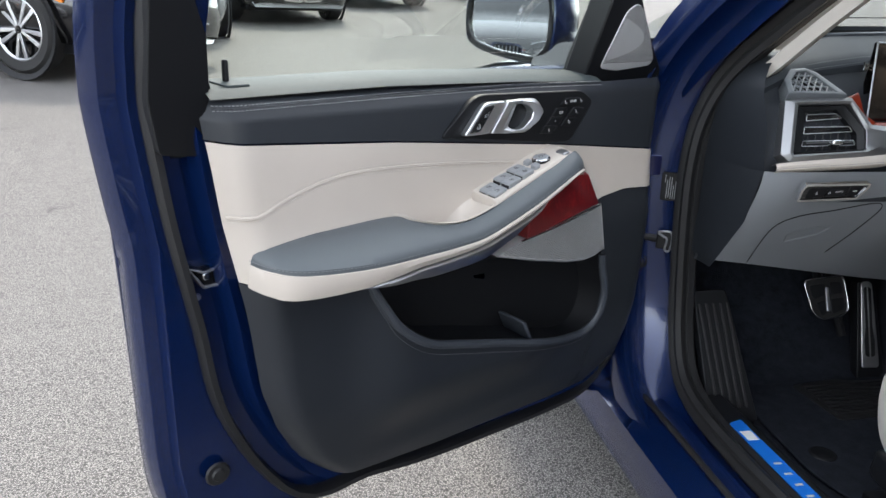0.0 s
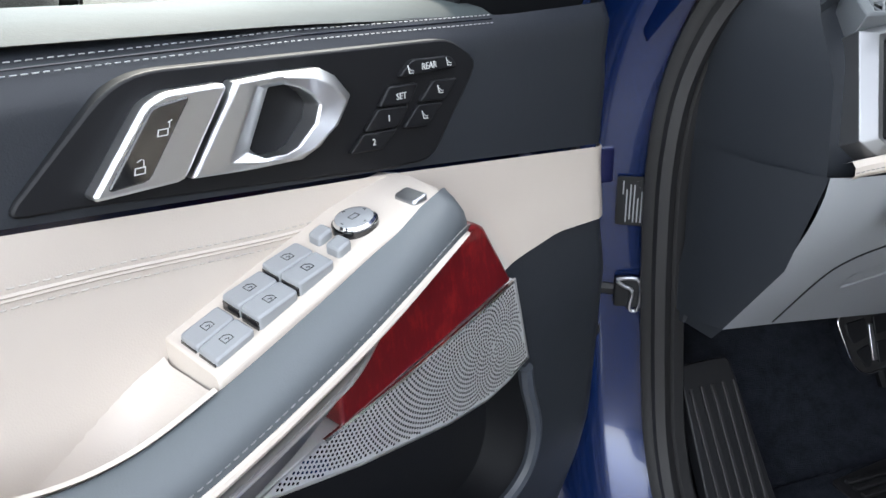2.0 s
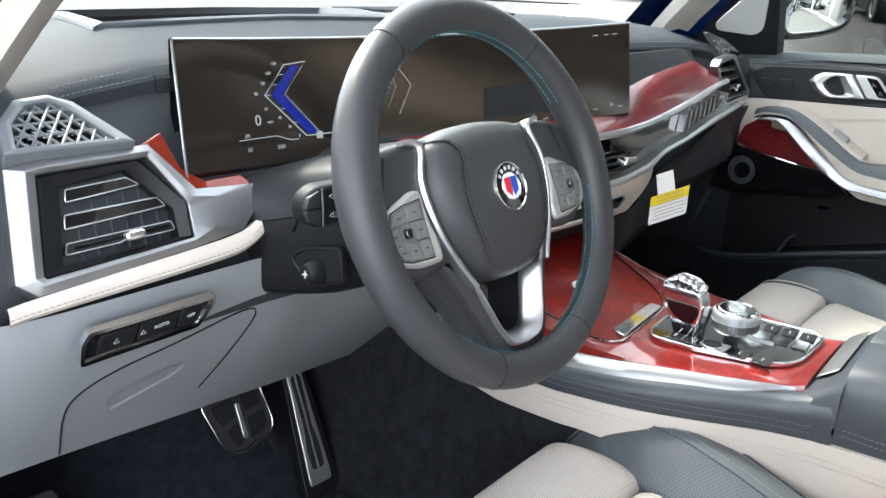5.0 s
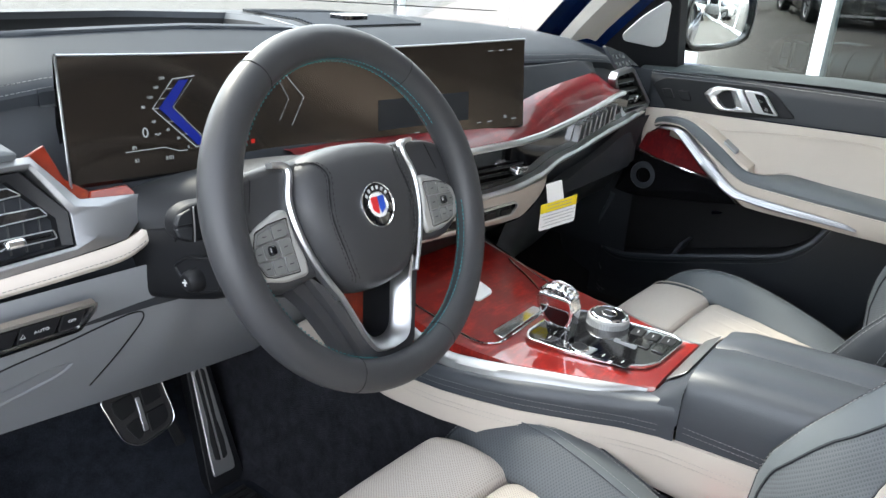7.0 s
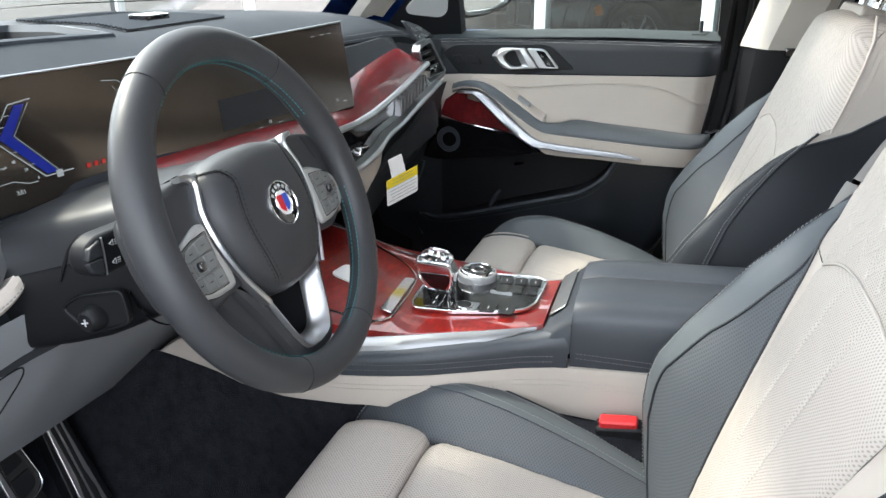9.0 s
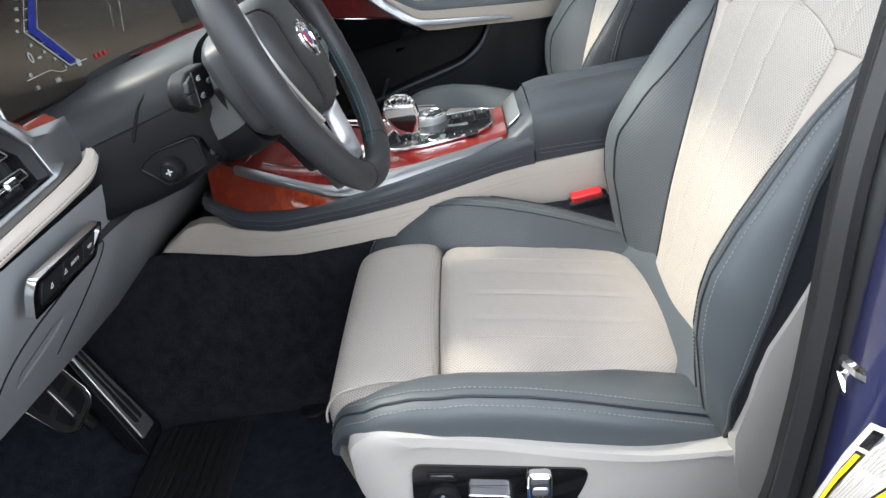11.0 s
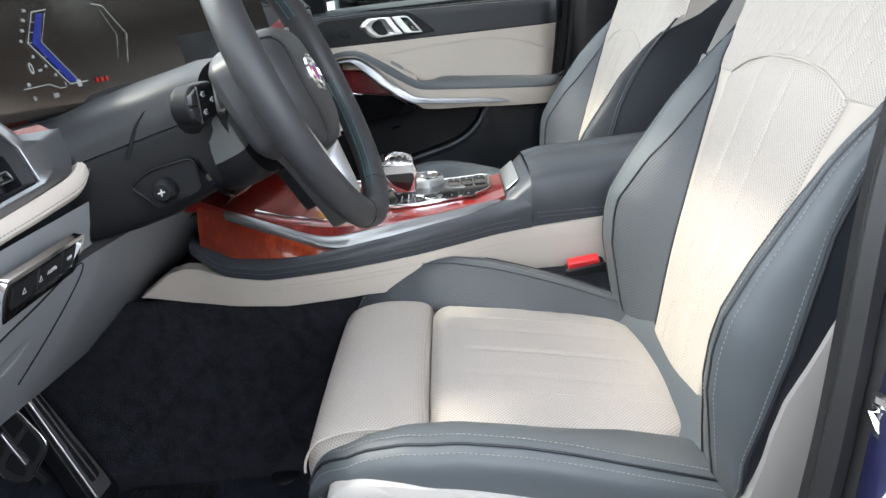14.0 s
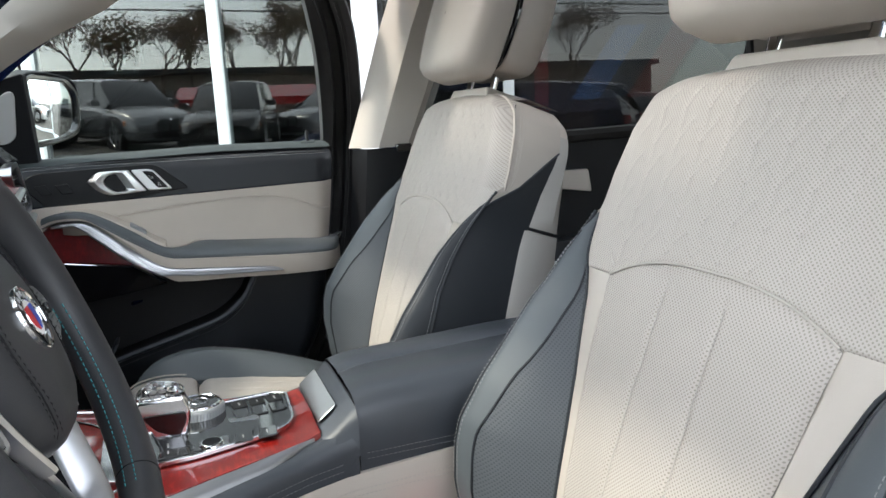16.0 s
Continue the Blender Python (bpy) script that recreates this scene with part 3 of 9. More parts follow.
    for p, q in zip(a_in, a_out):
        for k, (t, lift) in enumerate(((0, 0.0), (0.1, 0.003), (0.5, 0.005), (0.88, 0.003), (1.0, -0.002))):
            m = p + (q - p) * t
            rows[k].append(f(m[0], m[2] + lift, m[1]))
        rows[5].append(f(q[0], q[2] - 0.008, q[1] + 0.001))
        rows[6].append(f(q[0], q[2] - 0.012, q[1] - 0.012))
    part("armrest_pad", grid(rows), M["slate"], door, "slate grey leather armrest pad")
    part("armrest_stitching", stitches([f(q[0], q[2] - 0.0035, q[1] + 0.0015) for q in a_out], up=(side, 0, 0.4)), M["thread_dark"], door)
    side_rows = [[], [], [], [], []]
    for q in a_out:
        s, d, z = q
        h = lerp(s, arm_side)
        side_rows[0].append(f(s, z - 0.006, d - 0.006))
        side_rows[1].append(f(s, z - 0.009, d + 0.003))
        side_rows[2].append(f(s, z - h * 0.6, d + 0.004))
        side_rows[3].append(f(s, z - h, d - 0.002))
        side_rows[4].append(f(s, z - h - 0.004, max(0.07, d - 0.075)))
    part("armrest_side", grid(side_rows), M["ivory"], door, "ivory leather armrest side")
    # silver strip that tapers along the armrest and rises to the wood
    pad_edge = sorted((q[0], q[1], q[2]) for q in a_out)
    if driver:
        tp = []
        for k in range(45):
            q = 0.81 - (0.81 - 0.465) * k / 44
            tp.append((q, lerp(q, [(e[0], e[1]) for e in pad_edge]) + 0.001 - 0.12 * max(0, q - 0.75), lerp(q, [(e[0], e[2]) for e in pad_edge]) - lerp(q, ARM_SIDE) - 0.002))
        tp = [(q[0], q[1] - 0.014 * max(0, (0.505 - q[0]) / 0.04) ** 1.5, q[2]) for q in tp]
        rr = []
        for k, q in enumerate(tp):
            w = lerp(q[0], [(0.465, 0.0005), (0.50, 0.008), (0.54, 0.017), (0.60, 0.021), (0.70, 0.018), (0.77, 0.009), (0.81, 0.001)])
            s, d, z = q
            rr.append([f(s, z + 0.003, d - 0.02), f(s, z + 0.0005, d), f(s, z - w * 0.15, d + 0.001), f(s, z - w * 0.85, d - 0.004), f(s, z - w, d - 0.006), f(s, z - w - 0.002, d - 0.06)])
        part("armrest_trim", grid(rr), M["steel"], door, "brushed silver strip")
        part("trim_edge", tube([f(q[0], q[2] - 0.0015, q[1] + 0.001) for q in tp if q[0] < 0.775], 0.0013, 6), M["alu"], door)
    else:
        rr, edge_line = [], []
        hi = cr([(.355, .932), (.385, .937), (.417, .936), (.444, .920), (.495, .878), (.548, .838), (.582, .826), (.631, .821), (.70, .815), (.773, .808), (.800, .799)], 5)
        lo = cr([(.355, .928), (.380, .930), (.403, .929), (.441, .896), (.492, .851), (.545, .816), (.58, .811), (.63, .805), (.70, .801), (.772, .798), (.80, .797)], 5)
        for a, b in zip(hi, lo):
            d = lerp(a[0], [(e[0], e[1]) for e in pad_edge]) + .002
            m = a * .55 + b * .45
            rr.append([f(a[0], a[1] + .001, d - .02), f(a[0], a[1], d + .002), f(*(a * .85 + b * .15), d + .0055), f(*m, d + .0065), f(*(a * .15 + b * .85), d + .010), f(b[0], b[1], d + .009), f(b[0], b[1] - .003, d - .01), f(b[0], b[1], d - .05)])
            edge_line.append(f(*m, d + .0066))
        part("armrest_trim", grid(rr), M["steel"], door, "brushed silver strip")
        part("trim_edge", tube(edge_line[8:-4], .0007, 6), M["alu"], door)
    # ivory grip cup
    edge_in = sorted((q[0], q[1], q[2]) for q in a_in)
    rr = [[] for _ in range(9)]
    g0, g1 = (0.568, 0.728) if driver else (0.548, 0.645)
    for k in range(25):
        q = g0 + (g1 - g0) * k / 24
        pd, pz = lerp(q, [(e[0], e[1]) for e in edge_in]), lerp(q, [(e[0], e[2]) for e in edge_in])
        d0 = panel_depth(q, 0.90) + 0.0045
        dip = 0.045 * math.sin(math.pi * min(1, max(0, (g1 - q) / (g1 - g0))) ** 0.8) if q > g0 else 0
        rise = 0.016
        for j, (t, z) in enumerate(((-0.25, pz + rise * 0.6), (0.0, pz + rise * 0.2), (0.10, pz - dip * 0.5), (0.30, pz - dip), (0.62, pz - dip), (0.85, pz - dip * 0.45), (0.96, pz + 0.001), (1.02, pz + 0.0045), (1.10, pz + 0.004))):
            rr[j].append(f(q, z, d0 + (pd - d0) * t))
    part("grip_cup", grid(rr), M["ivory"], door, "ivory grip recess")
    # wood and speaker
    wo = [(0.490, 0.8255), (0.490, 0.868), (0.470, 0.889), (0.440, 0.901), (0.410, 0.911), (0.385, 0.909), (0.328, 0.905), (0.320, 0.900), (0.288, 0.846)]
    if not driver:
        wo = [(.500, .836), (.500, .842), (.400, .926), (.345, .926), (.312, .904), (.300, .868), (.350, .854)]

    def ramp_d(u, v, w):
        return f(u, v, w + lerp(u, [(0.25, 0.118), (0.38, 0.138), (0.50, 0.152), (0.56, 0.155)]) - 0.35 * max(0, v - 0.88))

    part("wood_trim", slab(wo, 0.0, -0.03, ramp_d), M["wood"], door, "glossy red burl wood", bev=0.003)
    ln = [(0.505, 0.8255), (0.42, 0.8305), (0.34, 0.8375), (0.286, 0.8435)]
    if not driver:
        ln = [(.556, .793), (.496, .833), (.42, .843), (.348, .853), (.298, .862)]
    part("trim_line", tube([ramp_d(s, z, -0.001) for s, z in ln], 0.0019, 6), M["chrome"], door)
    sp = [(0.556, 0.812), (0.502, 0.8240), (0.42, 0.8290), (0.34, 0.8360), (0.278, 0.8425), (0.2505, 0.755), (0.285, 0.751), (0.321, 0.7515), (0.376, 0.762), (0.474, 0.788)]
    if not driver:
        sp = [(.560, .790), (.496, .831), (.42, .841), (.34, .852), (.285, .860), (.2505, .755), (.285, .751), (.321, .7515), (.376, .762), (.474, .775)]
    bm = slab(sp, -0.004, -0.03, ramp_d)
    gr = part("speaker_grille", bm, M["mesh_silver"] if driver else M["gloss_black"], door, "silver speaker grille punched in swirling rings" if driver else "", bev=0.0015)
    if driver:
        # small holes along turning spirals
        verts, faces = [], []
        hexa = [(math.cos(math.pi * k / 3), math.sin(math.pi * k / 3)) for k in range(6)]
        def inside(x, y):
            c = False
            for (x1, y1), (x2, y2) in zip(sp, sp[1:] + sp[:1]):
                if (y1 > y) != (y2 > y) and x < (x2 - x1) * (y - y1) / (y2 - y1) + x1:
                    c = not c
            return c
        for k in range(3, 17000):
            r, th = 0.00190 * math.sqrt(k), k * 2.399963
            s, z = 0.312 + r * math.cos(th), 0.797 + r * math.sin(th)
            if not inside(s, z) or not inside(s + 0.003, z - 0.0025) or not inside(s - 0.003, z + 0.0025):
                continue
            q = 0.00112
            b = len(verts)
            for hx, hy in hexa:
                verts.append(tuple(ramp_d(s + hx * q, z + hy * q, -0.0034)))
            faces.append(tuple(range(b, b + 6)))
        me = bpy.data.meshes.new("holes")
        me.from_pydata(verts, [], faces)
        bm = bmesh.new()
        bm.from_mesh(me)
        tagged(part("grille_holes", bm, M["gloss_black"], gr, flat=True), kind="stuff")
        part("grille_edge", tube([ramp_d(u, v, -0.0035) for u, v in sp], 0.0011, 6, closed=True), M["alu"], gr)
    else:
        part("speaker_ring", lathe([(0.018, 0.0), (0.019, -0.004), (0.030, -0.004), (0.033, 0.001)], Matrix.Translation(ramp_d(0.325, 0.806, -0.003)) @ Matrix.Rotation(radians(90), 4, "Y"), 32), M["slate_dark"], gr, "dark speaker ring")

    # inner handle and its bezel
    pl = [(0.628, 0.984), (0.572, 1.034), (0.553, 1.041), (0.33, 1.036), (0.300, 1.018), (0.352, 0.955), (0.40, 0.958), (0.60, 0.983)]

    def on(u, v, w):
        return f(u, v, w + 0.0985)

    part("handle_recess", slab(rounded(pl, 0.012, 3), 0.002, -0.01, on), M["black"], door, "dark recessed handle plate", bev=0.0025)
    hd = part("door_handle", slab(rounded([(0.592, 0.986), (0.558, 1.027), (0.547, 1.031), (0.5115, 1.031), (0.5435, 0.986)], 0.004, 2), 0.0125, 0.0, on), M["alu"], door, "satin aluminium inner door handle", bev=0.002)
    part("lock_switch", slab(rounded([(0.584, 0.9895), (0.5555, 1.0255), (0.5345, 1.028), (0.5625, 0.9905)], 0.003, 2), 0.0136, 0.006, on), M["gloss_black"], hd, "black lock buttons", bev=0.001)
    for cs, cz, up in ((0.552, 1.0145, 1), (0.5665, 0.9985, 0)):
        part("lock_symbol", ring_frame([(cs + 0.0035, cz - 0.0035), (cs + 0.0025, cz), (cs - 0.0030, cz), (cs - 0.0022, cz - 0.0035)], 0.0005, 0.0136, 0.0139, on), M["print"], hd)
        sh = -0.004 if up else 0.0
        part("lock_symbol", tube([on(cs - 0.002 + sh * 0.4, cz, 0.0138), on(cs - 0.0025 + sh * 0.4, cz + 0.0030, 0.0138), on(cs - 0.0015 + sh, cz + 0.0036, 0.0138), on(cs + 0.001 + sh, cz + 0.0026, 0.0138)], 0.00028, 5), M["print"], hd)
    # the lever: a bent plate with a slanted six-sided opening
    outer = [(0.508, 1.031), (0.479, 1.0318), (0.451, 1.031), (0.438, 1.025), (0.4265, 1.012), (0.439, 0.997), (0.455, 0.986), (0.470, 0.9815), (0.505, 0.983), (0.540, 0.986)]
    inner = [(0.488, 1.0245), (0.477, 1.0258), (0.468, 1.0225), (0.4625, 1.018), (0.458, 1.012), (0.4615, 1.002), (0.474, 0.990), (0.482, 0.9872), (0.495, 0.9878), (0.5045, 0.9925)]
    nose = (0, 0, 0.3, 0.9, 1.0, 0.9, 0.4, 0.1, 0, 0)
    flat_w = (0.60, 0.5, 0.5, 0.5, 0.5, 0.5, 0.5, 0.5, 0.6, 0.60)
    rows = [[on(u, v, 0.0) for u, v in outer], [on(u, v, 0.0115 - 0.005 * k) for (u, v), k in zip(outer, nose)], [on(u, v, 0.013 - 0.005 * k) for (u, v), k in zip(inset_line(outer, 0.0012), nose)]]
    rows.append([on(a + (c - a) * t, b + (e - b) * t, 0.0135 + 0.009 * k) for (a, b), (c, e), k, t in zip(outer, inner, nose, flat_w)])
    rows.append([on(u, v, 0.0125 + 0.004 * k - (0.006 if i in (0, 9) else 0)) for i, ((u, v), k) in enumerate(zip(inner, nose))])
    rows.append([on(u - (0.004 if i in (0, 9) else 0), v, 0.006) for i, (u, v) in enumerate(inner)])
    rows.append([on(u - (0.006 if i in (0, 9) else 0), v, -0.012) for i, (u, v) in enumerate(inner)])
    part("handle_lever", grid(rows, closed=True), M["alu"], hd, bev=0.0012, angle=30)
    part("handle_cup", slab(inset_line(inner, -0.002), -0.011, -0.02, on), M["gloss_black"], hd)
    # seat buttons
    if driver:
        b0 = [(0.3845, 1.0165), (0.372, 1.0265), (0.334, 1.025), (0.3275, 1.017)]
        part("seat_button", slab(rounded(b0, 0.003, 2), 0.006, 0.0, on), M["black"], door, "rear seat button", bev=0.0008)
        words("REAR", 0.0062, M["print"], door, axes(on(0.3565, 1.021, 0.0064), f(-1, 0, 0), f(0, 1, 0)))
        for q in ([(0.4025, 1.0), (0.393, 1.012), (0.366, 1.011), (0.3745, 0.9985)], [(0.416, 0.9865), (0.4035, 0.999), (0.3755, 0.9975), (0.386, 0.985)], [(0.429, 0.975), (0.417, 0.9855), (0.387, 0.984), (0.402, 0.973)],
                  [(0.3655, 0.998), (0.352, 1.0105), (0.3265, 1.009), (0.341, 0.996)], [(0.3815, 0.983), (0.367, 0.9965), (0.3425, 0.9945), (0.359, 0.981)]):
            part("memory_button", slab(rounded(q, 0.002, 2), 0.0055, 0.0, on), M["black"], door, bev=0.0012)
        for tx, s, z in (("SET", 0.383, 1.0045), ("1", 0.395, 0.992), ("2", 0.409, 0.979)):
            words(tx, 0.0060, M["print"], door, axes(on(s, z, 0.0059), f(-1, 0, 0), f(0, 1, 0)))
        for s, z in ((0.346, 1.004), (0.362, 0.989), (0.374, 1.0205), (0.337, 1.0215)):
            bm = tube([on(s + 0.0024, z + 0.003, 0.006), on(s + 0.001, z - 0.0022, 0.006), on(s - 0.0028, z - 0.0026, 0.006)], 0.00042, 5)
            add(bm, tube([on(s + 0.0012, z + 0.001, 0.006), on(s - 0.0006, z - 0.0008, 0.006), on(s - 0.003, z - 0.0012, 0.006)], 0.00032, 5))
            part("seat_symbol", bm, M["print"], door)
    else:
        for q in ([(0.40, 0.992), (0.39, 1.012), (0.365, 1.01), (0.378, 0.99)], [(0.36, 0.992), (0.348, 1.012), (0.326, 1.01), (0.34, 0.99)]):
            part("memory_button", slab(rounded(q, 0.002, 2), 0.0055, 0.0, on), M["black"], door, bev=0.0012)

    # switch plinth on the armrest
    zt = [(0.37, 0.944), (0.40, 0.951), (0.45, 0.940), (0.50, 0.9225), (0.5665, 0.8985), (0.575, 0.892)]
    if not driver:
        zt = [(.37, .955), (.42, .953), (.45, .944), (.50, .915), (.545, .885), (.575, .868)]
    rows = []
    for s in (0.372, 0.378, 0.395, 0.42, 0.45, 0.48, 0.51, 0.54, 0.560, 0.5655, 0.5665):
        z = lerp(s, zt)
        e = 0.012 if s > 0.566 or s < 0.375 else 0.0
        d1 = 0.154 if s > 0.40 else lerp(s, [(0.372, 0.126), (0.40, 0.154)])
        rows.append([f(s, z - 0.045, 0.08), f(s, z + 0.004 - e, 0.09), f(s, z + 0.004 - e, 0.104), f(s, z - e, d1 - 0.002), f(s, z - 0.004 - e, d1 + 0.001), f(s, z - 0.045, d1)])
    pth = part("switch_plinth", grid(rows, closed=True, caps=True), M["ivory"], door, "ivory window switch plinth", bev=0.002)

    def onp(s, d):
        return f(s, lerp(s, zt) + 0.002 - (d - 0.13) * 0.08, d)

    def block(a, b, d0, d1, h, m, name, rnd=0.003, pr=pth):
        o = rounded([(a, d0), (b, d0), (b, d1), (a, d1)], rnd, 3)
        def fb(u, v, w):
            p = onp(u, v)
            return V(p.x, p.y, p.z + w)
        return part(name, slab(o, -0.004, h, fb), m, pr, bev=0.0015)

    if driver:
        def rocker(a, b, d0, d1, lift):
            """A window switch: flat face, raised front lip and rounded rear, in its own shallow well."""
            def fr(u, v, w):
                q = onp(u, v)
                t = (a - u) / (a - b)
                return V(q.x, q.y, q.z + w + lift * (1 - 0.75 * t))
            sw = part("window_switch", slab(rounded([(a, d0), (b, d0), (b, d1), (a, d1)], 0.0025, 3), -0.006, 0.0035, fr), M["button"], pth, bev=0.0012)
            part("switch_lip", slab([(a + 0.0004, d0 + 0.001), (a - 0.002, d0 + 0.001), (a - 0.002, d1 - 0.001), (a + 0.0004, d1 - 0.001)], -0.005, 0.0008, fr), M["gloss_black"], sw, bev=0.0005)
            m, e = (a + b) / 2, (d0 + d1) / 2
            part("switch_symbol", tube([fr(m + du, e + dv, 0.0036) for du, dv in ((0.0025, -0.003), (-0.0005, -0.003), (-0.0025, -0.0005), (-0.0025, 0.003), (0.0025, 0.003))], 0.00028, 4, closed=True), M["gloss_black"], sw)
            part("switch_symbol", tube([fr(m + du, e + dv, 0.0036) for du, dv in ((0.001, 0.0), (-0.001, 0.001), (0.0, 0.002))], 0.00028, 4), M["gloss_black"], sw)
        for a, b, lift in ((0.5625, 0.5385, 0.0005), (0.5355, 0.5095, 0.004), (0.5085, 0.4835, 0.004)):
            rocker(a, b, 0.1135, 0.1305, lift)
            rocker(a, b, 0.1313, 0.1485, lift)
        for a, b, d0, d1 in ((0.4760, 0.4655, 0.1155, 0.1265), (0.4775, 0.4675, 0.1330, 0.1455)):
            block(a, b, d0, d1, 0.0055, M["button"], "mirror_button", 0.0025)
        p, q = onp(0.4515, 0.1305), onp(0.4415, 0.1305)
        ax = (q - p).normalized()
        mm = axes((p.x, p.y, p.z), ax, onp(0.4515, 0.1405) - p)
        if mm.col[2].z < 0:
            mm = axes((p.x, p.y, p.z), ax, p - onp(0.4515, 0.1405))
        kn = part("mirror_knob", lathe([(0.0, 0.0055), (0.0105, 0.0055), (0.0122, 0.0045), (0.0128, -0.004)], mm, 36), M["button"], pth, "round mirror adjustment knob")
        part("knob_ring", lathe([(0.0118, 0.0050), (0.0132, 0.0036), (0.0134, -0.004)], mm, 36), M["chrome"], kn)
        part("knob_gap", lathe([(0.0134, 0.0018), (0.0142, 0.0022), (0.0146, -0.002)], mm, 36), M["gloss_black"], kn)
        part("knob_symbol", tube([mm @ V(u, v, 0.0057) for u, v in ((-0.003, -0.002), (0.003, -0.002), (0.003, 0.002), (-0.003, 0.002))], 0.00028, 4, closed=True), M["gloss_black"], kn)
        for u, v in ((0.009, 0), (-0.009, 0), (0, 0.009), (0, -0.009)):
            part("knob_symbol", tube([mm @ V(u - 0.0009 * (1 if v else 0.6), v - 0.0009 * (1 if u else 0.6), 0.0057), mm @ V(u * 1.09, v * 1.09, 0.0057), mm @ V(u + 0.0009 * (1 if v else -0.6), v + 0.0009 * (1 if u else -0.6), 0.0057)], 0.00026, 4), M["gloss_black"], kn)
        block(0.418, 0.4055, 0.1285, 0.1475, 0.0022, M["steel"], "boot_button")
    else:
        for d0, d1 in ((0.115, 0.14),):
            block(0.53, 0.50, d0, d1, 0.006, M["button"], "window_switch")

    # belt top pad, pull pin, window frame and glass
    rows = []
    for k in range(36):
        s = 0.255 + (0.945 - 0.255) * k / 35
        z = lerp(s, Z_BELT)
        rows.append([f(s, z - 0.001, 0.0785), f(s, z + 0.005, 0.066), f(s, z + 0.009, 0.045), f(s, z + 0.012, 0.02), f(s, z + 0.012, -0.005), f(s, z - 0.02, -0.010)])
    part("belt_pad", grid(rows), M["ledge"], door, "slate leather window ledge")
    part("lock_pin", lathe([(0.0, 0.030), (0.003, 0.0295), (0.004, 0.027), (0.0042, 0.0)], Matrix.Translation(f(0.903, 1.064, 0.028)), 12), M["black"], door, "black lock pin")
    part("pin_bezel", slab(rounded([(0.925, 0.012), (0.893, 0.012), (0.882, 0.052), (0.913, 0.052)], 0.004, 2), 0.0, 0.004, lambda u, v, w: f(u, lerp(u, Z_BELT) + 0.011 - (v - 0.012) * 0.12 + w, v)), M["ledge"], door, bev=0.0015)
    # frame of the window
    fr_out = [(0.985, 0.975), (0.990, 1.06), (0.989, 1.16), (0.972, 1.30), (0.925, 1.45), (0.87, 1.475), (0.60, 1.455), (0.40, 1.38), (0.20, 1.235), (0.015, 1.062)]
    fr_in = [(0.938, 0.990), (0.940, 1.06), (0.936, 1.16), (0.92, 1.29), (0.885, 1.415), (0.85, 1.43), (0.615, 1.412), (0.425, 1.345), (0.262, 1.225), (0.258, 1.05)]
    lean = lambda z: -0.42 * max(0.0, z - 1.05) ** 1.1 * -1  # noqa: E731
    def fl(s, z, d):
        return f(s, z, d + lean(z))
    a = cr(fr_out, 5)
    b = cr(fr_in, 5)
    rows = [[fl(*p, -0.035) for p in a], [fl(*p, -0.01) for p in a], [fl(*(p * 0.45 + q * 0.55), 0.030) for p, q in zip(a, b)], [fl(*q, 0.026) for q in b], [fl(*q, -0.01) for q in b]]
    part("window_frame", grid(rows), M["rubber"], door, "black window frame")
    gl = [(0.94, 1.03), (0.935, 1.16), (0.92, 1.29), (0.885, 1.42), (0.85, 1.435), (0.615, 1.415), (0.425, 1.35), (0.262, 1.23), (0.258, 1.03)]
    bm = bmesh.new()
    bm.faces.new([bm.verts.new(fl(*p, -0.006)) for p in cr(gl, 3)])
    wg = part("window_glass", bm, M["glass"], door, "faintly green window glass", flat=True)
    wg.visible_shadow = False
    if driver:
        cov = [(.990, 1.27), (.936, 1.27), (.945, 1.16), (.934, 1.075), (.928, 1.0), (.930, .983), (.996, .991), (1.003, 1.045), (1.005, 1.16)]
        part("frame_cover", slab(rounded(cov, .008, 3), .018, .046, lambda u, v, w: fl(u, v, w)), M["black"], door, "black cover over the rear of the window frame", bev=.008, seg=3)
        part("drain_plug", lathe([(0, .006), (.008, .006), (.010, .003), (.016, .003), (.018, 0)], Matrix.Translation(f(.949, .535, .022)) @ Matrix.Rotation(radians(90), 4, "Y"), 24), M["rubber"], door, "round rubber plug")
    # sail panel with tweeter
    sail = [(0.268, 1.040), (0.264, 1.228), (0.19, 1.185), (0.115, 1.115), (0.05, 1.06), (0.045, 1.040)]
    if not driver:
        sail = [(.335, 1.045), (.338, 1.235), (.300, 1.225), (.19, 1.135), (.12, 1.07), (.12, 1.045)]
    sl = part("sail_panel", slab(rounded(sail, 0.004, 2), 0.048, 0.0, lambda u, v, w: fl(u, v, w)), M["black"], door, "black sail panel with tweeter", bev=0.004)
    tw = [(0.2375, 1.064), (0.218, 1.160), (0.198, 1.172), (0.178, 1.165), (0.120, 1.112), (0.088, 1.078), (0.092, 1.0645), (0.19, 1.0575)]
    if not driver:
        tw = [(.305, 1.110), (.318, 1.196), (.308, 1.203), (.252, 1.168), (.196, 1.120), (.200, 1.104), (.285, 1.096)]
    tg = part("tweeter_grille", slab(rounded(tw, 0.012, 4), 0.053, 0.046, lambda u, v, w: fl(u, v, w)), M["mesh_silver"], sl, "punched silver tweeter grille", bev=0.0015)
    uvw(tg, lambda c: (c.y * 340 + 0.35 * math.sin(c.z * 160), c.z * 340 + 0.35 * math.sin(c.y * 170), 0))
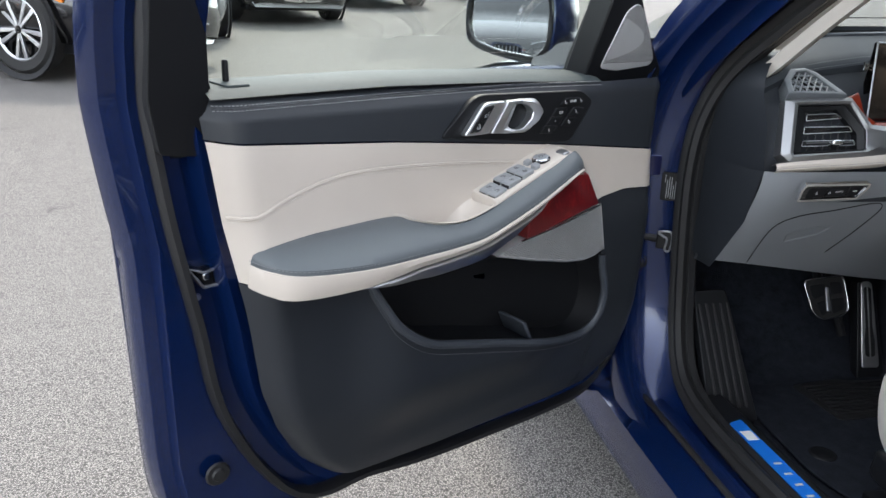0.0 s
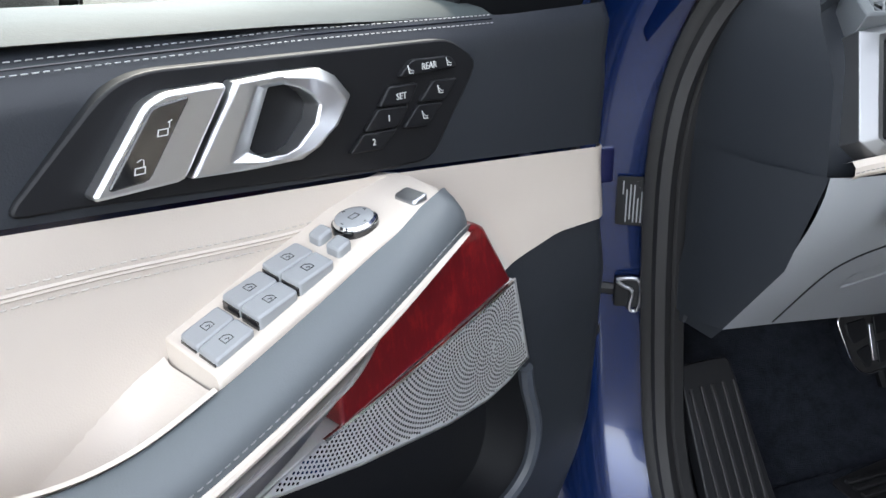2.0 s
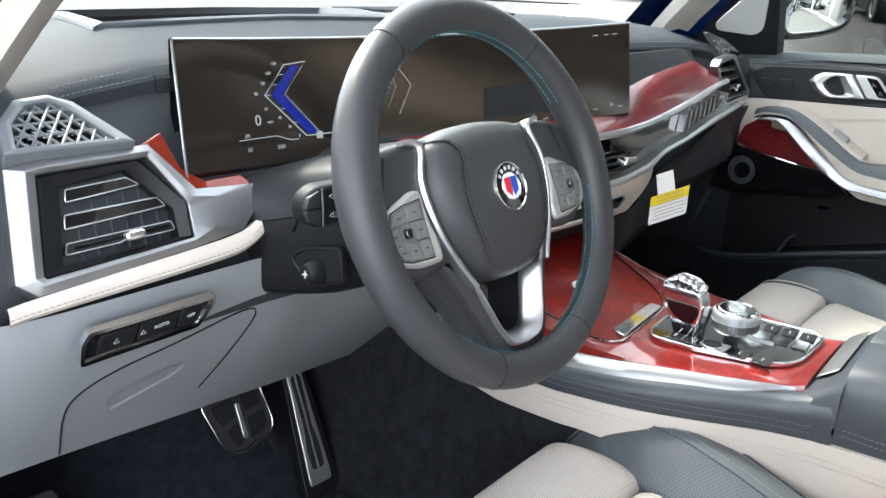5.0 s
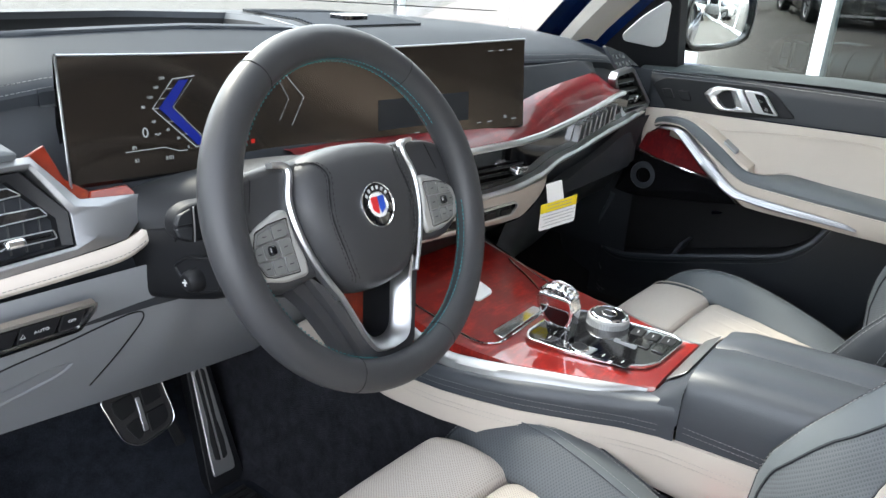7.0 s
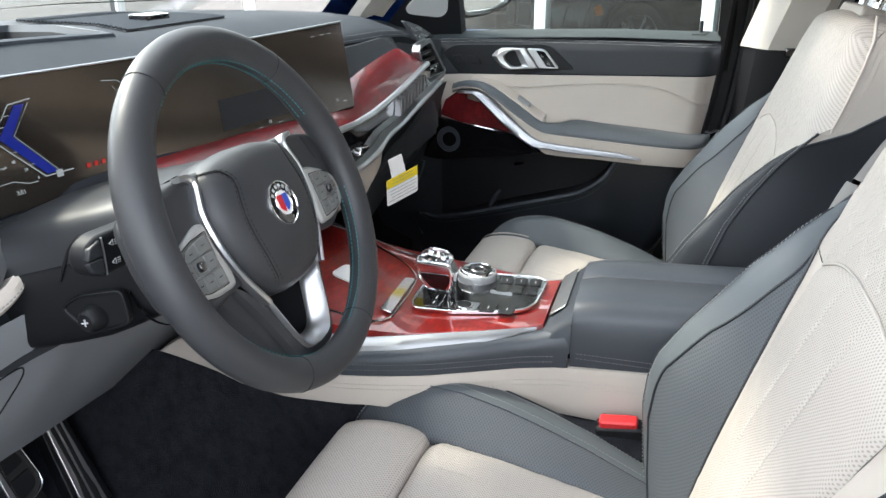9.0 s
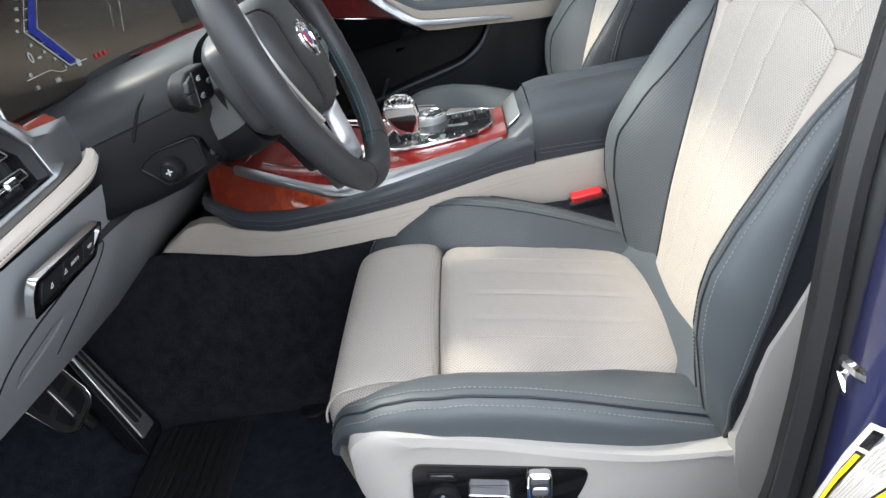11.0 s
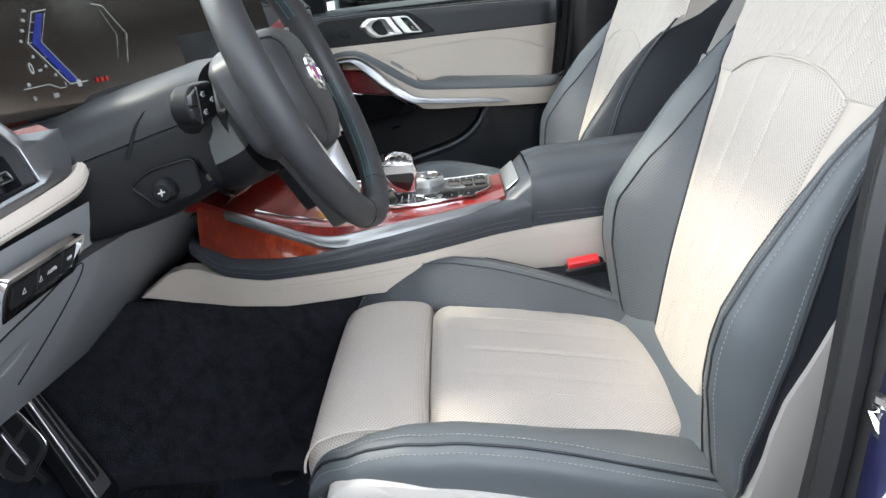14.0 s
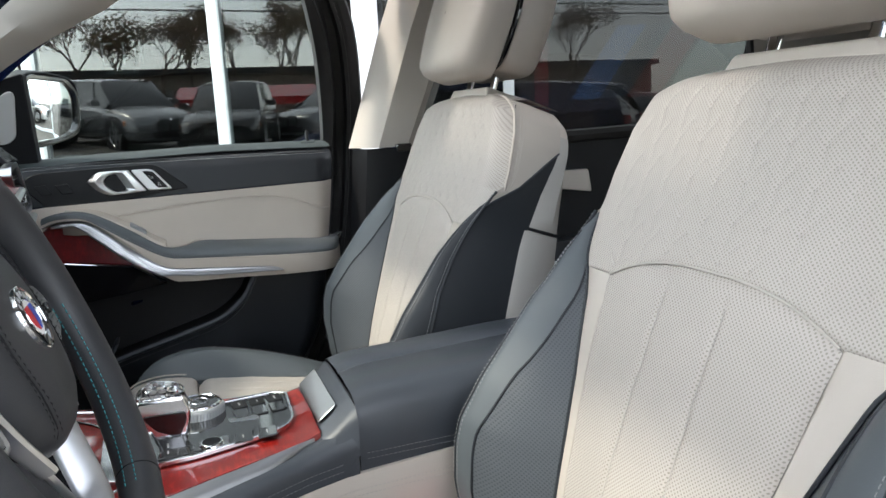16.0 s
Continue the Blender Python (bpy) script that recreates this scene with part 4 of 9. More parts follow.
    if driver:
        verts, faces = [], []
        for i in range(60):
            for j in range(48):
                s, z = 0.08 + i * 0.0029 + (j % 2) * 0.00145, 1.058 + j * 0.0025
                c = False
                for (x1, y1), (x2, y2) in zip(tw, tw[1:] + tw[:1]):
                    if (y1 > z) != (y2 > z) and s < (x2 - x1) * (z - y1) / (y2 - y1) + x1:
                        c = not c
                if not c or z < 1.073:
                    continue
                b = len(verts)
                for k in range(6):
                    verts.append(tuple(fl(s + 0.0009 * math.cos(math.pi * k / 3), z + 0.0009 * math.sin(math.pi * k / 3), 0.0534)))
                faces.append(tuple(range(b, b + 6)))
        me = bpy.data.meshes.new("holes")
        me.from_pydata(verts, [], faces)
        bm = bmesh.new()
        bm.from_mesh(me)
        tagged(part("tweeter_holes", bm, M["gloss_black"], tg, flat=True), kind="stuff")
    # latch at the rear edge, stay at the front edge
    la = [(0.970, 0.846), (0.952, 0.815), (0.927, 0.815), (0.929, 0.842), (0.950, 0.838)]
    lt = part("latch", slab(la, 0.009, 0.030, g), M["gloss_black"], door, "black door latch in a steel frame", bev=0.0015)
    part("latch_frame", ring_frame(la, 0.0032, 0.010, 0.0335, g), M["steel"], lt, bev=0.0006)
    part("latch_claw", slab(rounded([(0.951, 0.835), (0.944, 0.835), (0.944, 0.826), (0.951, 0.826)], 0.002, 2), 0.016, 0.033, g), M["chrome"], lt, bev=0.001)
    part("latch_screw", lathe([(0.0, 0.003), (0.004, 0.0025), (0.005, 0.0)], Matrix.Translation(f(0.957, 0.802, 0.0225)) @ Matrix.Rotation(radians(90 * side), 4, "Y"), 12), M["steel"], lt)
    # outside mirror
    mir = part("mirror_housing", bm_mirror(f, driver), M["blue"] if driver else M["black"], door, "blue door mirror with black foot" if driver else "black door mirror")
    mg = [(0.122, 1.17), (0.124, 1.09), (0.150, 1.066), (0.25, 1.074), (0.315, 1.090), (0.330, 1.115), (0.325, 1.18), (0.29, 1.207), (0.16, 1.212)]
    part("mirror_rim", ring_frame(rounded(inset_line(mg, -0.010), 0.02, 4), 0.011, -0.03, 0.006, lambda u, v, w: mirror_at(f, u, v, w, driver)), M["gloss_black"], mir, bev=0.002)
    if driver:
        part("mirror_glass", slab(rounded(mg, 0.02, 5), 0.001, -0.004, lambda u, v, w: mirror_at(f, u, v, w, driver)), M["mirror"], mir, "silvered mirror glass")
    else:
        # convex glass
        rr = []
        for k in (.01, .15, .3, .45, .6, .75, .9, 1.0):
            rr.append([mirror_at(f, .225 + (u - .225) * k, 1.14 + (v - 1.14) * k, .006 - ((u - .225) ** 2 + (v - 1.14) ** 2) * k * k / 1.4, driver) for u, v in rounded(mg, 0.02, 5)])
        part("mirror_glass", grid(rr, closed=True), M["mirror"], mir, "convex silvered mirror glass")
    part("mirror_foot", slab(rounded([(0.05, 1.03), (0.19, 1.045), (0.165, 1.105), (0.075, 1.115)] if driver else [(0.12, 1.04), (0.28, 1.05), (0.26, 1.12), (0.15, 1.12)], 0.012, 3), -0.055, -0.155, g), M["gloss_black"], mir, bev=0.01)
    return door


def mirror_at(f, e, z, w, driver):
    """The plane of the mirror glass: e outwards from the door, facing back and turned to the driver."""
    if driver:
        return f(0.172 + 0.08 * (e - 0.12) + w, z, -e)
    return f(0.285 + 0.48 * (e - 0.12) + w * 0.87 + 0.06 * (z - 1.14), z + 0.03 - w * 0.10, -e * 0.82 - 0.01 + w * 0.5)


def bm_mirror(f, driver):
    rows = []
    base = [(0.112, 1.17), (0.113, 1.085), (0.145, 1.054), (0.25, 1.062), (0.322, 1.080), (0.343, 1.11), (0.338, 1.185), (0.297, 1.219), (0.155, 1.224)]
    base = [tuple(p) for p in cr(base, 4, True)]
    for k, w in ((0.97, 0.004), (1.0, 0.002), (1.03, -0.015), (1.02, -0.04), (0.9, -0.08), (0.65, -0.115), (0.3, -0.13), (0.02, -0.134)):
        rows.append([mirror_at(f, 0.225 + (u - 0.225) * k, 1.14 + (v - 1.14) * k, w, driver) for u, v in base])
    return grid(rows, closed=True)


driver_door = build_door(1)
driver_door.matrix_world = pose(-HINGE_X, HINGE_Y, 0, 0, 0, -60)
passenger_door = build_door(-1)
passenger_door.matrix_world = pose(HINGE_X, HINGE_Y, 0)

# ---- car body ----
car = thing("car_body", "deep blue metallic car body with black door seals and pale headlining", "car")
SEAL = [(-.795, .412, .60), (-.803, .420, .75), (-.803, .425, .88), (-.792, .415, .98), (-.770, .375, 1.065), (-.735, .29, 1.15), (-.690, .17, 1.25), (-.645, .02, 1.345), (-.61, -.15, 1.40), (-.60, -.32, 1.41), (-.61, -.50, 1.38), (-.67, -.537, 1.22), (-.725, -.493, 1.06), (-.760, -.446, .92), (-.778, -.424, .80), (-.786, -.408, .70), (-.790, -.386, .60), (-.795, -.337, .51), (-.80, -.262, .445), (-.803, -.15, .418), (-.805, 0, .412), (-.805, .15, .412), (-.803, .27, .42), (-.80, .345, .45), (-.796, .39, .515)]
seal = cr(SEAL, 6, True)
C0 = np.array([-.70, 0.0, .88])


def around(path, offs, x0=0.0):
    """Rings round a closed path in the door opening: (outwards, sideways) pairs."""
    rows = []
    n = len(path)
    for o, w in offs:
        row = []
        for i in range(n):
            t = path[(i + 1) % n] - path[i - 1]
            t = t / np.linalg.norm(t)
            nn = np.cross(t, (1, 0, 0))
            nn = nn / (np.linalg.norm(nn) + 1e-9)
            if nn @ (path[i] - C0) < 0:
                nn = -nn
            row.append(tuple(path[i] + nn * o + np.array((w, 0, 0))))
        rows.append(row)
    return rows


def loop(rows):
    bm = grid(rows, closed=True)
    return bm


part("door_seal", loop(around(seal, [(0.012, 0.010), (-0.004, 0.008), (-0.016, 0.000), (-0.020, -0.010), (-0.012, -0.018), (-0.004, -0.018), (0.0, -0.013), (0.004, -0.018), (0.012, -0.022), (0.020, -0.018), (0.022, -0.006), (0.020, 0.008)])), M["rubber"], car, "black double-lipped rubber seal")
part("seal_trim", loop(around(seal, [(-0.006, 0.004), (-0.012, 0.008), (-0.010, 0.022), (0.0, 0.030)])), M["rubber"], car)
jamb = part("door_jamb", loop(around(seal, [(0.016, -0.004), (0.030, -0.012), (0.040, -0.030), (0.052, -0.045), (0.058, -0.075), (0.050, -0.098), (0.075, -0.112), (0.110, -0.115), (0.125, -0.090)])), M["blue"], car, "deep blue painted door jamb")
o = [(-.84, .395), (-.865, .388), (-.885, .375), (-.905, .368), (-.93, .350), (-.94, .30), (-.92, .24), (-.85, .22)]
part("sill", grid([[V(x, y, z) for x, z in o] for y in (-1.6, -.5, -.2, .1, .4, .75)]), M["blue"], car, "painted sill")
part("sill_seal", tube([V(-.872, y, .392) for y in (-.5, -.2, .1, .4)], 0.006, 8), M["rubber"], car)
# front wing, bonnet, cowl
rows = []
for y, z, w in ((.52, 1.00, .905), (.70, 1.03, .93), (1.0, 1.02, .955), (1.4, .985, .965), (1.8, .93, .955), (2.1, .86, .90), (2.28, .76, .78), (2.33, .66, .62)):
    row = []
    for k in range(13):
        x = -w + 2 * w * k / 12
        b = abs(2 * k / 12 - 1)
        row.append(V(x, y - 0.10 * b ** 3 * (1 if y > 1.9 else 0), z + 0.085 * (1 - b ** 2.4) + 0.012 * math.sin(b * 9)))
    rows.append(row)
part("bonnet", grid(rows), M["blue"], car, "deep blue bonnet")
for sx in (-1, 1):
    rows = []
    for y, top in ((.50, 1.005), (.60, 1.02), (.80, 1.03), (1.1, 1.01), (1.5, .97), (1.9, .90), (2.2, .80)):
        rows.append([V(sx * (.905 + .05 * min(1, (y - .5) * 2)), y, top), V(sx * (.955 + .03 * min(1, (y - .5) * 2)), y, top - .05), V(sx * .985, y, .78), V(sx * .98, y, .55), V(sx * .95, y, .34), V(sx * .80, y, .30)])
    part("front_wing", grid(rows), M["blue"], car)
    part("wing_edge", box(min(sx * .80, sx * .93), max(sx * .80, sx * .93), .497, .51, .34, 1.0), M["blue"], car)
# roof, headlining, pillars
rows = []
for y, z, w in ((-.02, 1.435, .58), (-.15, 1.455, .60), (-.5, 1.475, .61), (-1.0, 1.475, .61), (-1.8, 1.44, .60), (-2.5, 1.37, .57), (-2.72, 1.34, .56)):
    rows.append([V(-w + 2 * w * k / 10, y, z + .035 * (1 - (2 * k / 10 - 1) ** 2)) for k in range(11)])
for a, b in ((0, 3), (8, 11)):
    part("headlining", grid([r[a:b] for r in rows]), M["liner"], car, "pale fabric headlining")
    part("roof", grid([[V(p.x * 1.03, p.y, p.z + .05) for p in r[a:b]] for r in rows]), M["blue"], car)
part("headlining", grid([r[2:9] for r in rows[:2]]), M["liner"], car)
part("headlining", grid([r[2:9] for r in rows[4:]]), M["liner"], car)
part("roof_glass", grid([[V(p.x, p.y, p.z + .03) for p in r[2:9]] for r in rows[1:5]]), M["roof_glass"], car, "dark tinted glass roof panel")
APIL = [(.753, .350, 1.040), (.746, .330, 1.060), (.735, .305, 1.085), (.705, .22, 1.165), (.665, .10, 1.265), (.625, -.02, 1.355), (.585, -.16, 1.425)]
for sx in (-1, 1):
    p = cr(APIL, 6)
    rows = [[], [], [], [], []]
    for q in p:
        x, y, z = q
        up = lerp(y, [(.0, .0), (.13, .04), (.20, .055), (.33, .07)]) if sx > 0 else 0.0
        rows[0].append(V(sx * (x + .010), y + .015, z - .004 + up))
        rows[1].append(V(sx * (x - .004), y - .006, z - .010 + up))
        rows[2].append(V(sx * (x - .030), y + .005, z - .004 + up))
        rows[3].append(V(sx * (x - .052), y + .045, z + .018 + up * .5))
        rows[4].append(V(sx * (x - .050), y + .085, z + .045))
    part("pillar_lining", grid(rows), M["liner"], car, "pale fabric front pillar lining")
    out = [(.775, .49, 1.03), (.76, .43, 1.09), (.72, .31, 1.20), (.67, .13, 1.34), (.63, -.03, 1.425), (.60, -.2, 1.47)]
    rows = [[], [], []]
    for q in cr(out, 6):
        x, y, z = q
        rows[0].append(V(sx * (x + .06), y - .05, z - .03))
        rows[1].append(V(sx * (x + .04), y + .02, z + .015))
        rows[2].append(V(sx * (x - .03), y + .07, z + .02))
    part("front_pillar", grid(rows), M["blue"], car)
    # middle pillar
    rows = []
    for z, x, y0, y1 in ((.44, .77, -.49, -.64), (.60, .77, -.49, -.63), (.80, .757, -.50, -.63), (1.045, .722, -.515, -.63)):
        rows.append([V(sx * (x + .06), y0 + .02, z), V(sx * x, y0, z), V(sx * (x - .025), y0 - .04, z), V(sx * (x - .025), y1, z), V(sx * (x + .06), y1 - .05, z)])
    if sx > 0:
        part("middle_pillar_lower", grid(rows), M["black"], car, "black lower middle pillar")
    rows = []
    for z, x, y0, y1 in ((1.047, .718, -.515, -.60), (1.15, .695, -.545, -.635), (1.30, .65, -.585, -.68), (1.42, .60, -.62, -.72), (1.46, .57, -.63, -.74)):
        rows.append([V(sx * (x + .06), y0 + .03, z), V(sx * (x + .004), y0, z), V(sx * (x - .022), y0 - .02, z), V(sx * (x - .03), y1, z), V(sx * (x + .06), y1 - .06, z)])
    if sx > 0:
        part("middle_pillar_upper", grid(rows), M["liner"], car, "pale fabric middle pillar lining")
bm = box(.655, .672, -.60, -.565, 1.037, 1.055)
part("belt_slot", bm, M["gloss_black"], car, bev=.003)
# windscreen and far side of the cabin
bm = bmesh.new()
bm.faces.new([bm.verts.new(v) for v in ((-.76, 1.00, 1.07), (.76, 1.00, 1.07), (.60, -.03, 1.45), (-.60, -.03, 1.45))])
part("windscreen", bm, M["screen_glass"], car, "clear windscreen", flat=True)
part("windscreen_band", grid([[V(-.60, -.03, 1.447), V(.60, -.03, 1.447)], [V(-.615, .03, 1.418), V(.615, .03, 1.418)]]), M["gloss_black"], car)
# door opening on the passenger side: outer sill and inner sill
part("sill", grid([[V(-x, y, z) for x, z in o] for y in (-1.6, -.5, -.2, .1, .4, .75)]), M["blue"], car)
part("sill_lining", box(.70, .80, -.6, .45, .34, .43), M["black"], car, bev=.01)
# rear doors and rear end of the cabin
for sx in (-1, 1):
    rd = part("rear_door_lining", grid([[V(sx * .735, y, z) for y in (-.66, -1.0, -1.5)] for z in (.42, .7, 1.03)]), M["navy"], car, "navy rear door lining")
    part("rear_armrest", slab(rounded([(-.75, .72), (-1.40, .72), (-1.40, .79), (-.80, .79)], .02, 3), 0, .06, lambda u, v, w: V(sx * (.735 - w), u, v)), M["slate_dark"], rd, bev=.01)
    part("rear_trim", tube([V(sx * .67, -.80, .74), V(sx * .67, -1.3, .73)], .006, 6), M["alu"], rd)
    part("rear_handle", slab(rounded([(-.90, .93), (-.97, .96), (-1.09, .96), (-1.10, .90)], .006, 2), 0, .012, lambda u, v, w: V(sx * (.735 - w), u, v)), M["alu"], rd, bev=.003)
    part("rear_handle_gap", slab([(-.945, .925), (-.968, .952), (-.975, .952), (-.952, .925)], .012, .014, lambda u, v, w: V(sx * (.735 - w), u, v)), M["gloss_black"], rd)
    bm = bmesh.new()
    bm.faces.new([bm.verts.new(V(sx * x, y, z)) for x, y, z in ((.74, -.62, 1.03), (.74, -1.62, 1.05), (.62, -1.50, 1.42), (.62, -.70, 1.44))])
    part("rear_side_glass", bm, M["rear_glass"], car, "dark tinted rear side glass", flat=True)
    part("rear_window_edge", tube([V(sx * .735, -.62, 1.035), V(sx * .735, -1.62, 1.055), V(sx * .63, -1.50, 1.42)], .018, 8), M["rubber"], car)
    part("rear_quarter", grid([[V(sx * .76, y, z) for y in (-1.62, -2.2, -3.0)] for z in (.4, 1.05)] + [[V(sx * .60, y, z) for y, z in ((-1.5, 1.42), (-2.2, 1.40), (-2.72, 1.35))]]), M["liner"], car)
bm = bmesh.new()
bm.faces.new([bm.verts.new(v) for v in ((-.60, -3.0, 1.05), (.60, -3.0, 1.05), (.55, -2.75, 1.37), (-.55, -2.75, 1.37))])
part("tail_glass", bm, M["rear_glass"], car, "dark tinted tail glass", flat=True)
part("tail_wall", grid([[V(x, -3.0, z) for x in (-.78, .78)] for z in (.4, 1.05)]), M["black"], car)
# jamb of the driver's middle pillar, striker and labels
bp = part("middle_pillar_jamb", grid([[V(-.80, -.440 + (.9 - z) * .12, z), V(-.83, -.425 + (.9 - z) * .10, z), V(-.86, -.420 + (.9 - z) * .09, z), V(-.89, -.425 + (.9 - z) * .09, z), V(-.915, -.445 + (.9 - z) * .09, z), V(-.925, -.50 + (.9 - z) * .09, z)] for z in (.40, .5, .6, .7, .8, .9, 1.02)]), M["blue_seal"], car, "blue painted middle pillar jamb")
st = part("striker", tube([V(-0.880, -0.428, .800), V(-0.843, -0.414, .796), V(-0.814, -0.418, .786), V(-0.809, -0.420, .774), V(-0.820, -0.418, .764), V(-0.858, -0.420, .757)], .0055, 8), M["chrome"], car, "bright steel striker loop")
part("striker_plate", slab(rounded([(-.03, -.03), (.03, -.03), (.03, .03), (-.03, .03)], .008, 3), 0, .006, lambda u, v, w: V(-.876 + u, -.431 + w, .78 + v)), M["steel"], st, bev=.002)



def jamb_y(x, z):
    k = (-x - .80)
    return lerp(k, [(0, -.440), (.03, -.425), (.06, -.420), (.09, -.425), (.115, -.445)]) + (.9 - z) * lerp(k, [(0, .12), (.03, .10), (.06, .09)])


def jamb_at(u, v, w):
    """On the middle pillar's jamb: u across and v along the slanted labels."""
    x, z = -.8166 - 1.05 * u - .388 * v, .6397 + .42 * u + .947 * v
    return V(x, jamb_y(x, z) + .006 + w * 2.2, z)


def label_card(o, mat, w, name, parent, lab=""):
    (a, c), (b, d) = o[0], o[2]
    return part(name, grid([[jamb_at(a + (b - a) * p / 7, c + (d - c) * q / 7, w) for p in range(8)] for q in range(8)]), mat, parent, lab)


def rect(a, b, c, d):
    return [(a, c), (b, c), (b, d), (a, d)]


M["label_paper"] = plastic("printed_label_paper", (0.46, 0.46, 0.45), 0.6)
white = label_card(rect(0, .070, .0, .152), M["label_paper"], .0008, "printed_label", bp, "white printed label with yellow fields")
label_card(rect(.007, .0145, .035, .120), M["gloss_black"], .0011, "print_field", white)
label_card(rect(.0085, .0130, .037, .117), M["yellow"], .0014, "print_field", white)
label_card(rect(.006, .0145, .125, .147), M["gloss_black"], .0011, "print_field", white)
label_card(rect(.040, .068, .055, .098), M["gloss_black"], .0011, "print_field", white)
label_card(rect(.042, .066, .058, .095), M["yellow"], .0014, "print_field", white)
for k in range(8):
    a = .018 + .0026 * k
    for c, d in ((.020, .050), (.054, .098 - .006 * (k % 3)), (.104, .140)):
        label_card(rect(a, a + .0007, c, d), M["thread_mid"], .0011, "print_bar", white)
for k in range(6):
    label_card(rect(.042 + .0042 * k, .0445 + .0042 * k, .012, .046), M["thread_dark"], .0011, "print_bar", white)
part("label_plug", lathe([(0, .003), (.006, .003), (.0078, .001), (.008, 0)], axes(jamb_at(.009, .013, .001), (-.978, 0, .208), (-.37, 0, .929)) @ Matrix.Rotation(math.pi, 4, "X"), 20), M["grey_trim"], white)
dark = label_card(rect(-.001, .062, -.058, -.003), M["gloss_black"], .0008, "pictogram_label", bp, "black label with white pictograms")
part("label_edge", tube([jamb_at(u, v, .0010) for u, v in ((.0, -.057), (.061, -.057), (.061, -.004), (.0, -.004))], .00035, 5, closed=True), M["print"], dark)
part("pictogram", tube([jamb_at(u, v, .0012) for u, v in ((.006, -.040), (.020, -.040), (.013, -.026))], .0005, 5, closed=True), M["print"], dark)
label_card(rect(.007, .019, -.018, -.008), M["print"], .0012, "pictogram", dark)
label_card(rect(.0125, .0135, -.019, -.007), M["gloss_black"], .0014, "pictogram", dark)
for o in (0, .024):
    part("pictogram", tube([jamb_at(u + o * .9, v - o * .3, .0012) for u, v in ((.024, -.040), (.026, -.030), (.034, -.022), (.040, -.022), (.041, -.034), (.033, -.040))], .0005, 5, closed=True), M["print"], dark)
part("pictogram", tube([jamb_at(.026, -.018, .0013), jamb_at(.042, -.042, .0013)], .0005, 5), M["print"], dark)
part("pictogram", tube([jamb_at(.042, -.018, .0013), jamb_at(.026, -.042, .0013)], .0005, 5), M["print"], dark)
label_card(rect(.048, .057, -.018, -.009), M["print"], .0012, "pictogram", dark)


# printed plate on the front jamb, with the door check below it
def post_at(u, v, w):
    return V(-.829 - .83 * u - .55 * w, .4575 + .55 * u - .83 * w, v)


pl = part("jamb_plate", slab(rounded([(-.016, .793), (.016, .793), (.016, .851), (-.016, .851)], .003, 2), .0045, .0015, post_at), M["black"], jamb, "black printed plate", flat=True)
for k, (a, b) in enumerate(((.797, .834), (.797, .826), (.797, .842), (.800, .842), (.797, .836), (.830, .846))):
    u = -.0130 + .0042 * k
    part("print_bar", slab([(u, a), (u + .0016, a), (u + .0016, b), (u, b)], .0051, .0046, post_at), M["button"], pl, flat=True)
part("print_bar", lathe([(0, .0004), (.0042, .0004), (.0042, 0)], axes(post_at(-.010, .843, .0047), (-.83, .55, 0), (0, 0, 1)), 16), M["button"], pl, flat=True)
ck = part("door_check", tube([V(-.94, .515, .716), V(-.885, .490, .712), V(-.835, .466, .708), V(-.80, .447, .708)], .0085, 8), M["rubber"], jamb, "black door check with a steel clip")
part("check_clip", tube([V(-.832 + a, .444 - a * .55, .709 + b) for a, b in cr([(-.012, .018), (.008, .020), (.013, .004), (.010, -.020), (.002, -.018), (.004, .004), (-.004, .010)], 4, True)], .0024, 8, closed=True), M["steel"], ck)
part("check_bracket", slab(rounded([(-.026, .690), (.012, .690), (.012, .728), (-.026, .728)], .004, 2), .010, .0, post_at), M["black"], ck, bev=.002)
for k in range(2):
    part("check_bolt", lathe([(0, .003), (.004, .003), (.005, 0)], axes(post_at(-.018 + .022 * k, .709, .010), (-.83, .55, 0), (0, 0, 1)), 10), M["steel"], ck)
# hinges between the jamb and the door, and the ribbed cable boot
for z in (.862, .640):
    hg = part("hinge", slab(rounded([(-.880, .472), (-.845, .470), (-.842, .500), (-.905, .520), (-.912, .505)], .004, 2), z - .020, z + .020, lambda u, v, w: V(u, v, w)), M["blue_seal"], jamb, "painted door hinge", bev=.002)
    part("hinge_pin", lathe([(0, .030), (.008, .030), (.0095, .027), (.0095, -.027), (.008, -.030), (0, -.030)], pose(-.900, .500, z), 16), M["black_paint"], hg)
    part("hinge_leaf", slab([(-.945, .520), (-.900, .492), (-.896, .500), (-.940, .530)], z - .012, z + .012, lambda u, v, w: V(u, v, w)), M["blue_seal"], hg, bev=.002)
bt = [V(-.862, .480, .655), V(-.885, .486, .640), V(-.912, .500, .632), V(-.940, .520, .632)]
boot = part("cable_boot", tube(bt, .013, 14), M["rubber"], jamb, "ribbed black cable boot")
for q in cr(bt, 4):
    part("boot_rib", lathe([(.013, -.0015), (.0165, 0), (.013, .0015)], Matrix.Translation(V(*q)) @ axes((0, 0, 0), (0, 0, 1), (-.5, .86, 0)), 16), M["rubber"], boot)

# shade of the knee panel's pull recess, put into a darker grey
M["recess_shade"] = plastic("shaded_recess_plastic", (.070, .074, .082), .45)
M["surround"] = plastic("slate_grey_trim_plastic", (.115, .125, .135), .45)
M["shroud_fin"] = plastic("grey_vent_fin", (.055, .055, .058), .5)
# ---- dashboard ----
dash = thing("dashboard", "slate leather dashboard with red wood, silver vents, ivory band", "dashboard")


